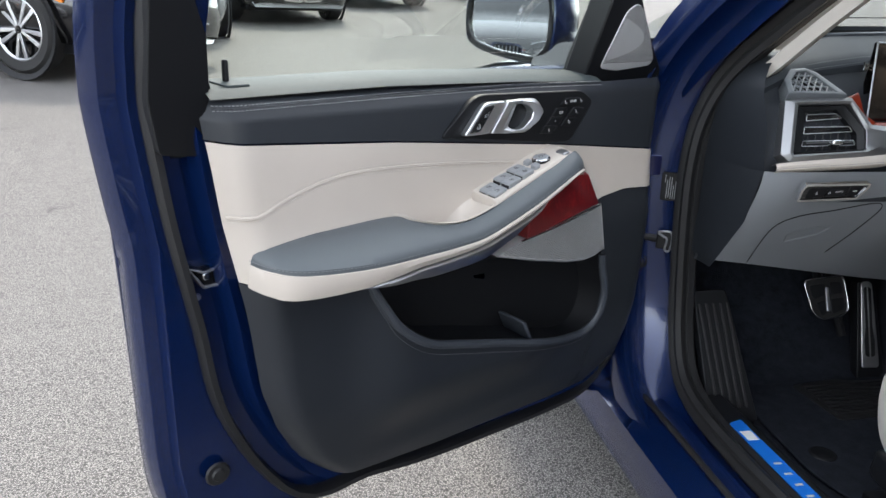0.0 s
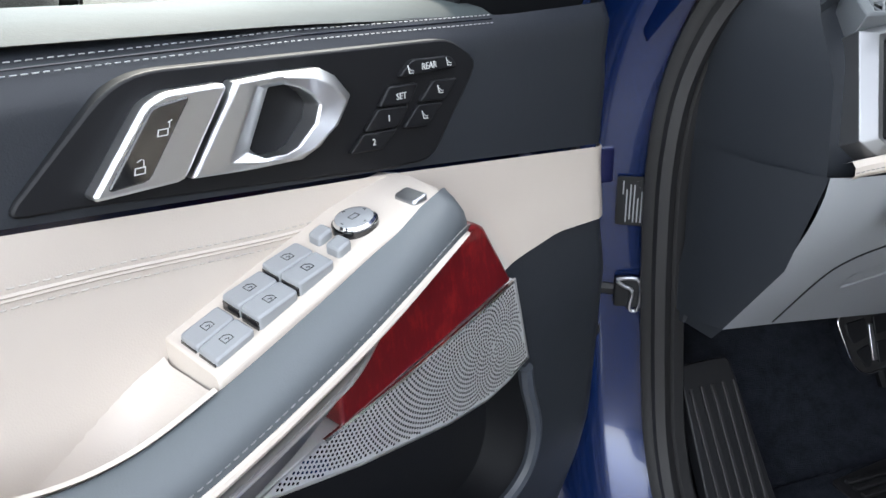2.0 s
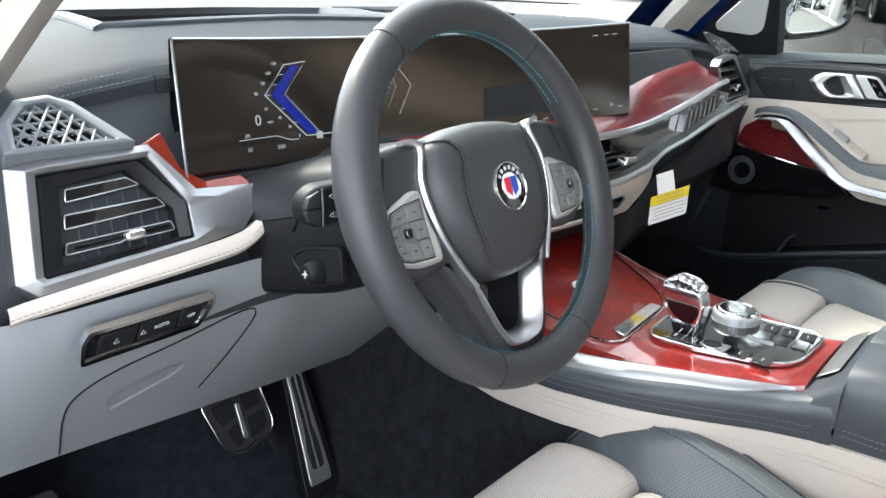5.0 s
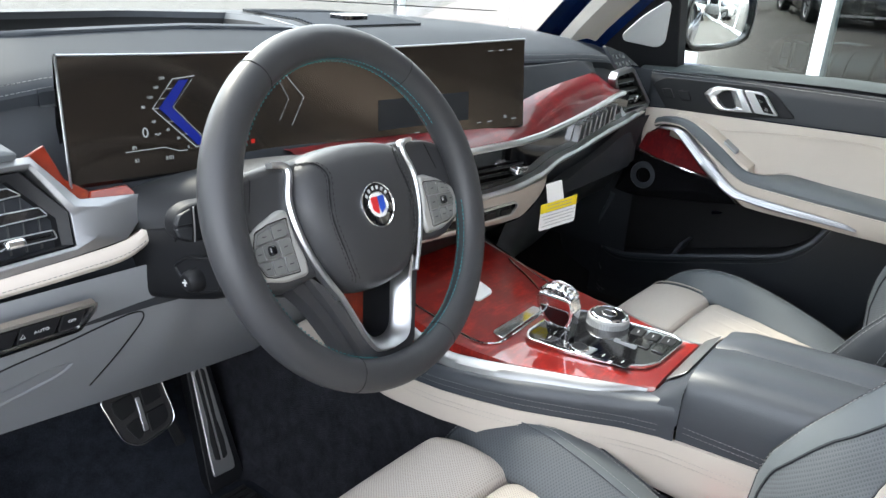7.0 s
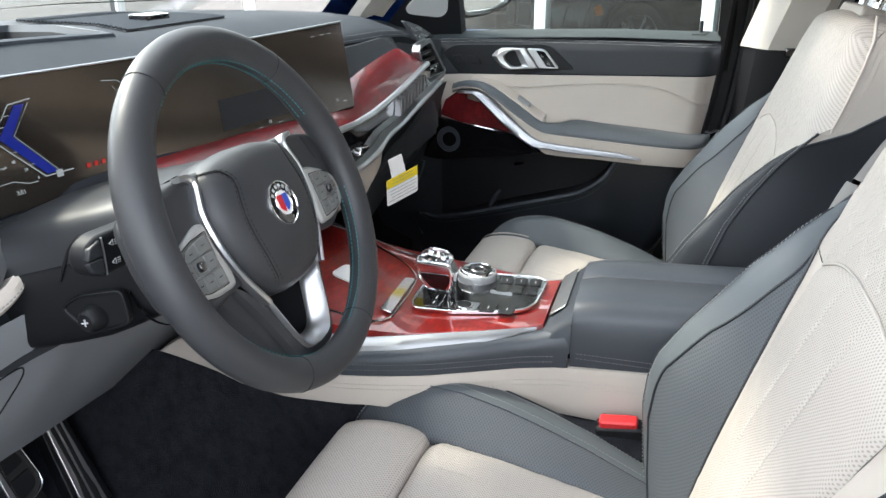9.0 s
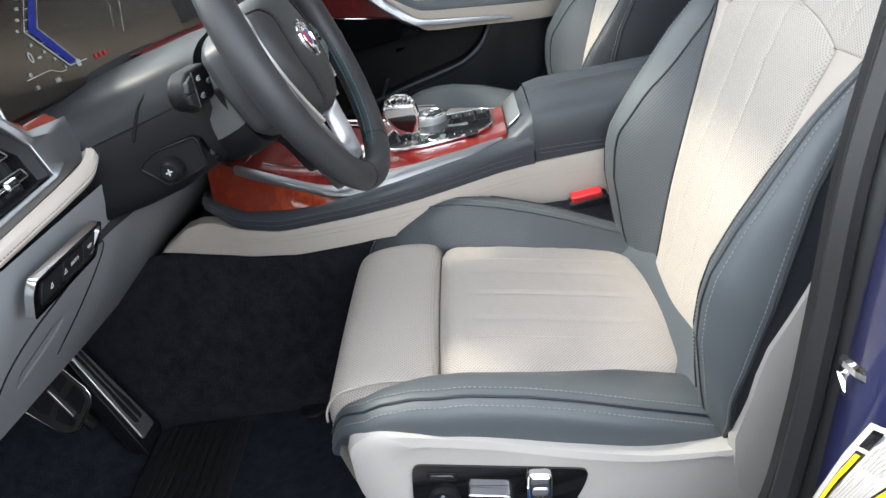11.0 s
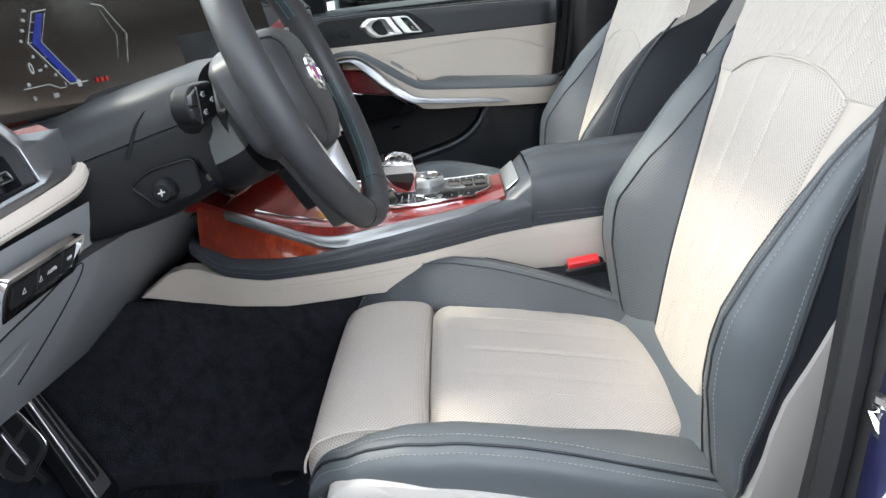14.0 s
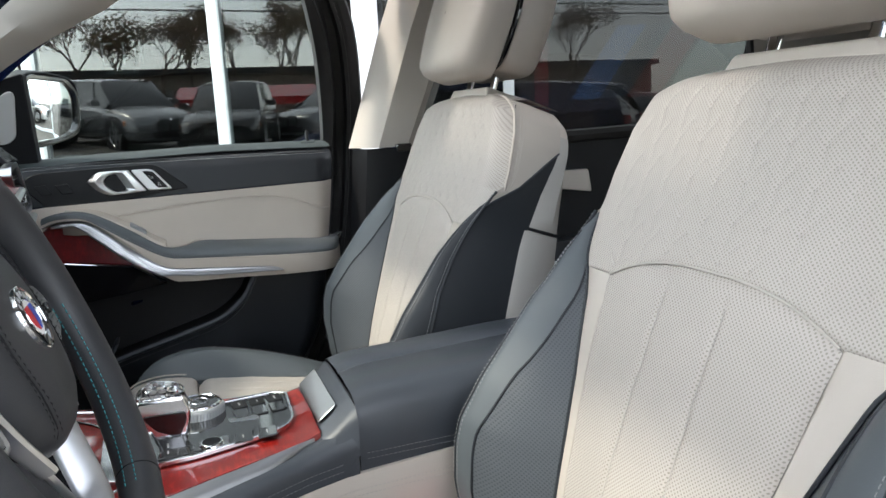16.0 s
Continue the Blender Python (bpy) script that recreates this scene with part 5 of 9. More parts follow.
def lip(x):
    """The front upper edge of the dash top: (y, z)."""
    return (lerp(x, [(-.77, .30), (-.70, .322), (-.64, .328), (-.56, .315), (-.3, .33), (.10, .24), (.30, .225), (.60, .235), (.72, .25)]),
            lerp(x, [(-.77, 1.035), (-.72, 1.055), (-.66, 1.068), (-.56, 1.085), (-.3, 1.09), (.16, 1.092), (.45, 1.085), (.60, 1.075), (.72, 1.055)]))


def top_row(x):
    """Section of the dash top at x, from the lip to the windscreen."""
    y, z = lip(x)
    hump = .006 * math.exp(-((x + .36) / .28) ** 2)
    return [V(x, y + .006, z - .02), V(x, y, z - .006), V(x, y + .006, z + .004), V(x, y + .03, z + .014), V(x, y + .105, z + .036 + hump), V(x, y + .19, z + .044 + hump), V(x, y + .27, z + .046), V(x, .72, z + .045), V(x, .84, z + .036), V(x, .96, z - .01)]


def top_z_at(x, y):
    return lerp(y, [(q.y, q.z) for q in top_row(x)[3:]])


bm = grid([top_row(-.752 + 1.517 * k / 40) for k in range(41)])
x0, x1 = -.752 + 1.517 * 5 / 40, -.752 + 1.517 * 16 / 40
hole = [q for q in bm.faces if x0 < q.calc_center_median().x < x1 and lip(q.calc_center_median().x)[0] + .105 < q.calc_center_median().y < lip(q.calc_center_median().x)[0] + .27]
bmesh.ops.delete(bm, geom=hole, context="FACES")
M["dash_leather"] = leather("matt_slate_leather", (0.034, 0.039, 0.046), 0.66, spec=0.14)
part("dash_top", bm, M["dash_leather"], dash, "slate leather dash top")
# sunken well of the head-up projector behind the instruments
edge = [(x0 + (x1 - x0) * k / 10, .105) for k in range(11)] + [(x1, .105 + .165 * k / 6) for k in range(1, 7)] + [(x1 + (x0 - x1) * k / 10, .27) for k in range(1, 11)] + [(x0, .27 - .165 * k / 6) for k in range(1, 6)]
ring = []
for grow, dz in ((1.06, .0005), (1.05, .004), (1.0, .005), (.97, -.004), (.93, -.022), (.80, -.034), (.01, -.036)):
    row = []
    for x, d in edge:
        m = (x0 + x1) / 2
        xx, dd = m + (x - m) * grow, .1875 + (d - .1875) * grow
        y = lip(xx)[0] + dd
        row.append(V(xx, y, top_z_at(xx, y) + dz))
    ring.append(row)
pw = part("projector_rim", grid(ring[:4], closed=True), M["slate_dark"], dash, "slate rim round the projector well")
part("projector_well", grid(ring[3:], closed=True), M["black"], pw, "dark projector well")
# ribbed speaker cover in the middle of the top, with a sensor
sc = part("speaker_cover", grid([[V(x, y, top_z_at(x, y) + .0015) for x in np.linspace(-.10 + .25 * (y - .40), .16 + .1 * (y - .40), 8)] for y in np.linspace(.40, .68, 8)]), M["black"], dash, "ribbed black speaker cover")
for k in range(28):
    y = .405 + .0098 * k
    a, b = -.10 + .25 * (y - .40), .16 + .1 * (y - .40)
    part("cover_rib", tube([V(x, y, top_z_at(x, y) + .0030) for x in np.linspace(a + .004, b - .004, 6)], .0022, 5), M["slate_dark"], sc)
part("sun_sensor", slab(rounded([(.00, .44), (.06, .44), (.065, .475), (-.005, .475)], .008, 3), .002, .012, lambda u, v, w: V(u, v, top_z_at(u, v) + w)), M["gloss_black"], sc, bev=.002)
for k in (-1, 1):
    part("top_stitching", stitches([V(x, lip(x)[0] - .0005 + .004 * k, lip(x)[1] + .003 + .004 * k) for x in np.linspace(-.66, .62, 90)], up=(0, -.6, .6)), M["thread_dark"], dash)
# windscreen vent and sensor hump far back on the top
part("defrost_vent", grid([[V(x, .50 + .10 * (1 - (x / .7) ** 2), 1.153 + .012 * (1 - abs(x) / .7)), V(x, .53 + .10 * (1 - (x / .7) ** 2), 1.150 + .012 * (1 - abs(x) / .7))] for x in np.linspace(-.6, .6, 24)]), M["black"], dash)
# face under the lip
def face_y(x, z):
    y0, z0 = lip(x)
    yb = lerp(x, [(-.77, .255), (-.50, .245), (-.2, .21), (.1, .165), (.4, .165), (.66, .18), (.72, .20)])
    return lerp(z, [(.84, yb + .0), (.90, yb), (1.0, yb + .03), (z0 - .015, y0 + .008)])


rows = []
for j in range(13):
    row = []
    for k in range(41):
        x = -.762 + 1.50 * k / 40
        z = .84 + (lip(x)[1] - .015 - .84) * j / 12
        row.append(V(x, face_y(x, z), z))
    rows.append(row)
part("dash_face", grid(rows), M["navy"], dash, "navy leather dash face")
# end cap towards the door
part("end_cap", grid([[V(-.772 + dx, y0, z0), V(-.780 + dx, y0 * .5 + .22, z0 + .003), V(-.784 + dx, .40, z0 + .004), V(-.786 + dx, .44, z0 + .004)] for z0, y0, dx in ((.68, .362, 0), (.70, .345, 0), (.80, .285, 0), (.90, .240, 0), (.98, .250, 0), (1.03, .275, 0), (1.052, .290, .008), (1.072, .305, .022), (1.090, .325, .044), (1.098, .345, .070))]), M["navy"], dash, "navy end panel")
part("end_cap", grid([[V(.765, .2, z0), V(.765, .45, z0)] for z0 in (.60, .80, 1.05)]), M["navy"], dash)

# left air vent: silver frame, slats, thumb wheel
VO, VX, VY = V(-.734, .236, .922), V(.2205, -.012, .004), V(.008, .042, .098)


def vent(u, v, w):
    """Plane of the driver's vent: u to the right, v up (metres), w towards the driver."""
    return VO + VX.normalized() * u + VY.normalized() * v + VX.cross(VY).normalized() * w


fo = [(-.002, .1054), (.0264, .1090), (.1228, .1092), (.1606, .0595), (.2298, .0530), (.2308, .0386), (.2000, .0092), (.1442, .0034), (.004, -.0050), (-.0120, .0093)]
fi = [(.021, .0962), (.030, .0968), (.1185, .0972), (.1478, .048), (.1480, .044), (.1478, .038), (.1472, .022), (.1464, .0138), (.0120, .0080), (.0105, .0110)]
f5 = [(.0250, .0930), (.1100, .0952), (.1465, .0490), (.1450, .0160), (.0135, .0105)]
b5 = [(.0398, .0848), (.0993, .0900), (.1365, .0459), (.1364, .0179), (.0291, .0145)]
def vframe(fo, fi, place, n=4):
    lin = lambda o: [tuple(np.array(o[i]) * (1 - k / n) + np.array(o[(i + 1) % len(o)]) * k / n) for i in range(len(o)) for k in range(n)]  # noqa: E731
    a, b = lin(fo), lin(fi)
    m = [((p[0] * .35 + q[0] * .65), (p[1] * .35 + q[1] * .65)) for p, q in zip(a, b)]
    rows = []
    for o, w in ((a, -.03), (a, .002), (m, .008), (b, .004), (b, -.03)):
        rows.append([place(u, v, w) for u, v in o])
    return grid(rows, closed=True)


M["vent_silver"] = metal("satin_silver_trim", (.33, .335, .345), .46, True)
vf = part("vent_frame", vframe(fo, fi, vent), M["vent_silver"], dash, "satin silver vent frame", bev=.002)
part("vent_liner", grid([[vent(u, v, w) for u, v in o] for o, w in ((inset_line(f5, -.003), -.002), (f5, .001), (b5, -.006), (b5, -.034))], closed=True), M["black"], vf)
part("vent_back", slab(b5, -.032, -.036, vent), M["gloss_black"], vf)


def span_at(v, poly):
    xs = []
    for (x1, y1), (x2, y2) in zip(poly, poly[1:] + poly[:1]):
        if (y1 > v) != (y2 > v):
            xs.append(x1 + (x2 - x1) * (v - y1) / (y2 - y1))
    return (min(xs), max(xs)) if len(xs) > 1 else (0, 0)


for k, q in enumerate(([(.0457, .0816), (.1005, .0836), (.1116, .0749), (.0436, .0707)], [(.0404, .0595), (.1250, .0599), (.1312, .0505), (.0383, .0472)], [(.0371, .0347), (.1332, .0352), (.1355, .0263), (.0344, .0251)])):
    q = rounded(q, .0018, 2)
    sl = part("vent_slat", slab(inset_line(q, .0006), -.010, -.024, vent), M["black"] if k == 2 else M["gloss_black"], vf, bev=.001)
    part("slat_edge", tube([vent(u, v, -.0098) for u, v in q], .0007, 6, closed=True), M["alu"], sl)
part("slat_channel", tube([vent(.042, .0300, -.0096), vent(.130, .0312, -.0096)], .0018, 6), M["gloss_black"], vf)
for k in range(6):
    u = .050 + .0145 * k
    part("vent_fin", slab([(u, .020), (u + .0009, .020), (u + .0045, min(.086, .088 if u < .09 else .145 - u * .6)), (u + .0036, min(.086, .088 if u < .09 else .145 - u * .6))], -.017, -.030, vent), M["shroud_fin"], vf)
part("thumb_wheel", slab(rounded([(.0835, .0235), (.1005, .0240), (.1025, .0290), (.0995, .0335), (.0845, .0330), (.0820, .0285)], .003, 3), -.010, .008, vent), M["chrome"], vf, "chrome vent slider", bev=.003)
# triangular grille above the vent
GO, GX, GY = V(-.716, .276, 1.034), V(1, -.05, 0), V(.1, .85, .55)


def grl(u, v, w):
    x, y = GX.normalized(), GY.normalized()
    return GO + x * u + y * v + x.cross(y).normalized() * w


tri_o = [(-.010, -.005), (-.006, .032), (.016, .062), (.045, .066), (.064, .054), (.100, -.007)]
tri_i = [(.001, -.001), (.006, .030), (.024, .053), (.044, .056), (.056, .046), (.083, -.002)]
tf = part("speaker_surround", vframe(tri_o, tri_i, lambda u, v, w: grl(u, v, w * .35 if w > 0 else w)), M["surround"], dash, "grey speaker surround with triangle lattice", bev=.002)
part("speaker_back", slab(tri_i, -.012, -.016, grl), M["gloss_black"], tf)
for k in range(4):
    v = .002 + k * .0145
    a, b = span_at(v + .0001, tri_i)
    if b > a:
        part("lattice_bar", tube([grl(a - .002, v, -.002), grl(b + .002, v, -.002)], .0016, 6), M["surround"], tf)
for k in range(-6, 12):
    for sl in (1, -1):
        pts = []
        for v in np.linspace(0, .056, 30):
            u = k * .0125 + sl * v * .58 + (.0 if sl > 0 else .0125 * 2)
            a, b = span_at(min(max(v, .0005), .0555), tri_i)
            if a - .001 <= u <= b + .001:
                pts.append(grl(u, v, -.002))
        if len(pts) > 3:
            part("lattice_bar", tube([pts[0], pts[-1]], .0014, 6), M["surround"], tf)
# red wood wedge between the vent and the display
for q in ([(-.616, .280, 1.018), (-.586, .276, 1.034), (-.573, .268, .998), (-.552, .261, .983), (-.560, .252, .966), (-.577, .260, .977)], [(-.552, .261, .9830), (-.510, .262, .983), (-.5005, .240, .966), (-.560, .252, .966)]):
    bm = bmesh.new()
    fa = bm.faces.new([bm.verts.new(v) for v in q])
    ex = bmesh.ops.extrude_face_region(bm, geom=[fa])
    for v in [e for e in ex["geom"] if isinstance(e, bmesh.types.BMVert)]:
        v.co += V(.004, .030, -.010)
    part("wood_wedge", bm, M["wood_amber"], dash, "glossy red wood wedge", bev=.002)

# ivory band under the vent, and the grey knee panel
T = cr([(-.0215, -.0078), (-.0180, -.0075), (-.0012, -.0058), (.07, -.0012), (.1442, .0030), (.2000, .0088), (.227, .024), (.236, .040)], 6)
B = cr([(-.0225, -.0225), (-.0185, -.0225), (-.0012, -.0210), (.07, -.0185), (.1409, -.0160), (.1980, -.0110), (.236, .010), (.246, .034)], 6)
rows = [[vent(*q, -.012) for q in T], [vent(*q, .003) for q in T], [vent(*(p * .6 + q * .4), .0065) for p, q in zip(T, B)], [vent(*(p * .15 + q * .85), .005) for p, q in zip(T, B)], [vent(*q, .001) for q in B], [vent(*q, -.014) for q in B]]
part("ivory_band", grid(rows), M["ivory"], dash, "ivory leather band")
part("band_stitching", stitches([vent(*(p * .3 + q * .7), .0068) for p, q in zip(T, B)], up=(0, -1, 0)), M["thread_dark"], dash)
rows = []
for k in range(33):
    x = -.773 + .82 * k / 32
    u = k / 32
    yb = lerp(x, [(-.775, .345), (-.694, .362), (-.37, .425), (.05, .50)])
    zb = lerp(x, [(-.775, .700), (-.694, .684), (-.37, .618), (.05, .545)])
    zt = lerp(x, [(-.775, .902), (-.50, .900), (-.46, .865), (-.30, .85), (.05, .83)])
    yt = lerp(x, [(-.775, .236), (-.74, .226), (-.50, .228), (-.40, .26), (-.2, .25), (.05, .22)])
    col = []
    for j in range(12):
        t = j / 11
        bul = .028 * math.sin(math.pi * t) * (1 - t)
        col.append(V(x, yt + (yb - yt) * (t ** 1.25) - bul * .4, zt + (zb - zt) * t))
    col.append(V(x, yb + .05, zb + .012))
    col.append(V(x, yb + .14, zb + .04))
    rows.append(col)
part("knee_panel", grid(rows), M["grey_trim"], dash, "mid grey knee panel")
part("panel_edge", grid([[V(-.773, .236, .902), V(-.79, .30, .90), V(-.79, .40, .90)], [V(-.773, .27, .80), V(-.79, .33, .80), V(-.79, .40, .80)], [V(-.773, .345, .70), V(-.79, .38, .70), V(-.79, .42, .70)]]), M["navy"], dash)
# knee panel: light switch and pull


def lsw(u, v, w):
    x = V(.128, -.007, .005).normalized()
    y = V(-.0, -.27, .96).normalized()
    return V(-.708, .222, .853) + x * u + y * v + x.cross(y).normalized() * w


lo = [(-.004, -.002), (-.003, .022), (.004, .033), (.124, .030), (.124, .020), (.108, -.002)]
ls = part("light_switch", ring_frame(rounded(lo, .004, 3), .004, -.004, .004, lsw), M["chrome"], dash, "black light switch panel in a chrome frame")
part("switch_plate", slab(rounded(inset_line(lo, .0035), .003, 2), .0015, -.006, lsw), M["gloss_black"], ls)
for a, b in ((.010, .043), (.047, .082), (.086, .107)):
    part("switch_key", slab(rounded([(a, .005), (b, .005), (b + .006, .024), (a + .004, .024)], .002, 2), .003, .0, lsw), M["black"], ls, bev=.0008)
xl = V(.128, -.007, .005).normalized()
yl = V(0, -.27, .96).normalized()
words("AUTO", .0052, M["print"], ls, axes(lsw(.070, .015, .0034), xl, yl))
words("OFF", .0046, M["print"], ls, axes(lsw(.099, .015, .0034), xl, yl))
for u in (.028, .0525):
    part("switch_symbol", tube([lsw(u - .0028, .012, .0035), lsw(u, .0168, .0035), lsw(u + .0022, .012, .0035), lsw(u - .0028, .0122, .0035)], .00035, 5), M["print"], ls)


def knee_at(u, v, w):
    """On the knee panel: u = x, v = height."""
    yb = lerp(u, [(-.775, .345), (-.694, .362), (-.37, .425), (.05, .50)])
    zb = lerp(u, [(-.775, .700), (-.694, .684), (-.37, .618), (.05, .545)])
    zt = lerp(u, [(-.775, .902), (-.50, .900), (-.46, .865), (-.30, .85), (.05, .83)])
    yt = lerp(u, [(-.775, .236), (-.74, .226), (-.50, .228), (-.40, .26), (-.2, .25), (.05, .22)])
    t = min(1, max(0, (zt - v) / (zt - zb)))
    return V(u, yt + (yb - yt) * t ** 1.25 - .028 * math.sin(math.pi * t) * (1 - t) * .4 - w * .85, v - w * .5)


part("panel_seam", tube([knee_at(*q, .0006) for q in cr([(-.695, .69), (-.705, .765), (-.695, .795), (-.66, .812), (-.60, .822), (-.528, .836), (-.505, .826), (-.512, .79), (-.535, .71)], 6)], .0010, 6), M["black"], dash)
o = rounded([(-.655, .742), (-.663, .768), (-.605, .786), (-.575, .782), (-.588, .764)], .008, 4)
part("pull_recess", grid([[knee_at(u, v, .0012) for u, v in o], [knee_at(u, v, .0002) for u, v in inset_line(o, .003)], [knee_at(u, v + .002, -.006) for u, v in inset_line(o, .008)], [knee_at(u, v + .002, -.007) for u, v in inset_line(o, .011)]], closed=True), M["grey_trim"], dash)
# recess floor coloured darker than the panel to show the hollow's shade
part("pull_floor", slab(inset_line(o, .009), -.0062, -.009, lambda u, v, w: knee_at(u, v + .002, w)), M["recess_shade"], dash)

# display: one curved black slab
dsp = thing("curved_display", "wide curved black glass display with lit instruments", "display")


def scr(u, v, w=0.0):
    """u 0..1 along the display, v 0..1 up."""
    bl, br, tl, tr = V(-.567, .266, .990), V(.128, .152, .998), V(-.560, .285, 1.117), V(.163, .186, 1.129)
    p = (bl * (1 - u) + br * u) * (1 - v) + (tl * (1 - u) + tr * u) * v
    return p + V(.16, .95, -.28).normalized() * (.055 * 4 * u * (1 - u) * .55 - w)


bm = grid([[scr(u, v) for u in np.linspace(0, 1, 33)] for v in (0, .25, .5, .75, 1)])
part("display_glass", bm, M["screen"], dsp)
part("display_back", grid([[scr(u, v, w) for u in np.linspace(0, 1, 33)] for v, w in ((0, .0), (-.03, -.004), (-.03, -.012), (.5, -.03), (1.03, -.012), (1.03, -.003), (1, 0))]), M["gloss_black"], dsp)
part("display_edge", tube([scr(u, 1.012, .0005) for u in np.linspace(0, 1, 25)], .0016, 6), M["steel"], dsp)
part("display_edge", tube([scr(-.002, v, .0005) for v in np.linspace(-.02, 1.01, 8)], .0016, 6), M["steel"], dsp)
part("display_tab", slab(rounded([(-.03, .63), (-.002, .63), (-.002, .76), (-.03, .76)], .004, 2), .0, -.003, scr), M["crystal"], dsp)


def line(pts, r=.0009, m="lit_white", name="instrument_line"):
    return part(name, tube([scr(u, v, .0012) for u, v in pts], r, 5), M[m], dsp)


line([(.21, .82), (.172, .80), (.135, .56), (.205, .20), (.255, .20)], .0007)
line([(.205, .79), (.170, .56), (.232, .21)], .0004)
line([(.345, .86), (.378, .84), (.425, .56), (.398, .30)], .0005)
line([(.365, .80), (.392, .56), (.372, .36)], .0003)
bm = bmesh.new()
bm.faces.new([bm.verts.new(scr(u, v, .0008)) for u, v in ((.183, .79), (.146, .56), (.209, .215), (.229, .215), (.168, .56), (.199, .79))])
part("power_band", bm, M["lit_blue"], dsp, flat=True)
for k in range(7):
    t = k / 6
    u = .172 + (.135 - .172) * t * 2 if t < .5 else .135 + (.205 - .135) * (t - .5) * 2
    v = .80 - .24 * t * 2 if t < .5 else .56 - .36 * (t - .5) * 2
    line([(u, v), (u + .010, v)], .0004)
def scr_words(tx, u, v, size, m="lit_white"):
    a, b = scr(u, v, .0012), scr(u + .01, v, .0012)
    return words(tx, size, M[m], dsp, axes(a, b - a, scr(u, v + .05) - scr(u, v)))
scr_words("0", .12, .36, .0165)
scr_words("mph", .1405, .345, .0042)
for tx, u, v in (("210", .154, .81), ("160", .143, .735), ("120", .132, .655), ("80", .120, .575), ("60", .135, .45), ("40", .158, .37), ("20", .175, .29), ("0", .192, .205)):
    scr_words(tx, u, v, .0045)
scr_words("51", .103, .135, .0062)
scr_words("3:01", .158, .13, .0066)
scr_words("72", .73, .10, .0066)
scr_words("72", .945, .12, .0066)
line([(.085, .215), (.15, .225), (.175, .18), (.19, .18)], .00045)
scr_words("(P)", .10, .245, .005)
bm = bmesh.new()
bm.faces.new([bm.verts.new(scr(u, v, .001)) for u, v in ((.224, .165), (.236, .165), (.236, .225), (.224, .225))])
part("status_tile", bm, M["lit_white"], dsp, flat=True)
for u in (.285, .30, .315):
    bm = bmesh.new()
    bm.faces.new([bm.verts.new(scr(u + a, v, .001)) for a, v in ((-.004, .17), (.004, .17), (.004, .21), (-.004, .21))])
    part("warning_light", bm, M["lit_red"], dsp, flat=True)
for k, (u, v) in enumerate(((.87, .09), (.90, .09), (.97, .09), (.70, .07), (.76, .07), (.90, .90), (.93, .90), (.955, .90))):
    line([(u - .006, v), (u + .006, v)], .0006)
bm = bmesh.new()
bm.faces.new([bm.verts.new(scr(u, v, .0006)) for u, v in ((.60, .14), (.84, .14), (.84, .46), (.60, .46))])
part("map_tile", bm, glow("dim_blue_display", (.10, .13, .18), .006), dsp, flat=True)

# passenger side: wood sweep, silver line, black vent strip, silver line, ivory lower
def sweep_y(x):
    return lerp(x, [(-.30, .19), (-.1, .163), (.1, .140), (.3, .143), (.5, .150), (.66, .165)])


def pstrip(z_hi, z_lo, dy0, dy1, x0, x1, bulge=.0, n=40):
    rows = []
    for k in range(n + 1):
        x = x0 + (x1 - x0) * k / n
        y = sweep_y(x)
        a, b = lerp(x, z_hi), lerp(x, z_lo)
        rows.append([V(x, y + dy0 + .03, a), V(x, y + dy0, a)] + [V(x, y + dy0 + (dy1 - dy0) * t - bulge * math.sin(math.pi * t), a + (b - a) * t) for t in (.25, .5, .75)] + [V(x, y + dy1, b), V(x, y + dy1 + .03, b)])
    return grid(rows)


WT = [(-.30, .995), (.0, .997), (.12, 1.005), (.188, 1.029), (.248, 1.040), (.328, 1.050), (.452, 1.060), (.487, 1.045), (.50, 1.03)]
WB = [(-.30, .975), (-.1, .975), (.0, .977), (.10, .979), (.172, .982), (.248, .991), (.362, 1.007), (.47, 1.025), (.50, 1.028)]
part("upper_fascia", pstrip([(.10, 1.078), (.435, 1.080), (.50, 1.075)], WT, .075, .049, .135, .50, .0), M["navy"], dash, "navy leather fascia above the wood")
part("wood_sweep", pstrip(WT, WB, .045, .0, -.30, .497, .006), M["wood"], dash, "glossy red burl wood sweep")
SB = [(x, z - .009) for x, z in WB]
part("silver_line", pstrip(WB, SB, -.006, -.008, -.30, .50, .003), M["alu"], dash, "satin silver line")
VB = [(-.30, .902), (.022, .902), (.111, .907), (.182, .915), (.231, .931), (.314, .939), (.44, .960), (.60, .975)]
vs_ = part("vent_strip", pstrip(SB, VB, .004, .006, -.30, .56, .0), M["gloss_black"], dash, "gloss black vent strip")
for k in range(8):
    x = .30 + .022 * k
    zm = lerp(x, SB) * .5 + lerp(x, VB) * .5
    part("light_slat", slab([(0, -.014), (.006, -.014), (.012, .014), (.006, .014)], -.008, .004, lambda u, v, w, x=x, zm=zm: V(x + u, sweep_y(x) + w, zm + v + u * .3)), M["steel"], vs_)
for k in range(3):
    part("vent_slat", tube([V(x, sweep_y(x) - .001, .915 + .011 * k) for x in np.linspace(-.16, .12, 8)], .0022, 6), M["black"], vs_)
part("vent_slider", slab(rounded([(.075, .925), (.105, .928), (.110, .936), (.080, .938)], .003, 2), .002, .02, lambda u, v, w: V(u, sweep_y(u) - w, v)), M["chrome"], vs_, bev=.003)
LB = [(-.30, .890), (0, .892), (.096, .895), (.177, .902), (.226, .921), (.324, .932), (.49, .955), (.672, .972)]
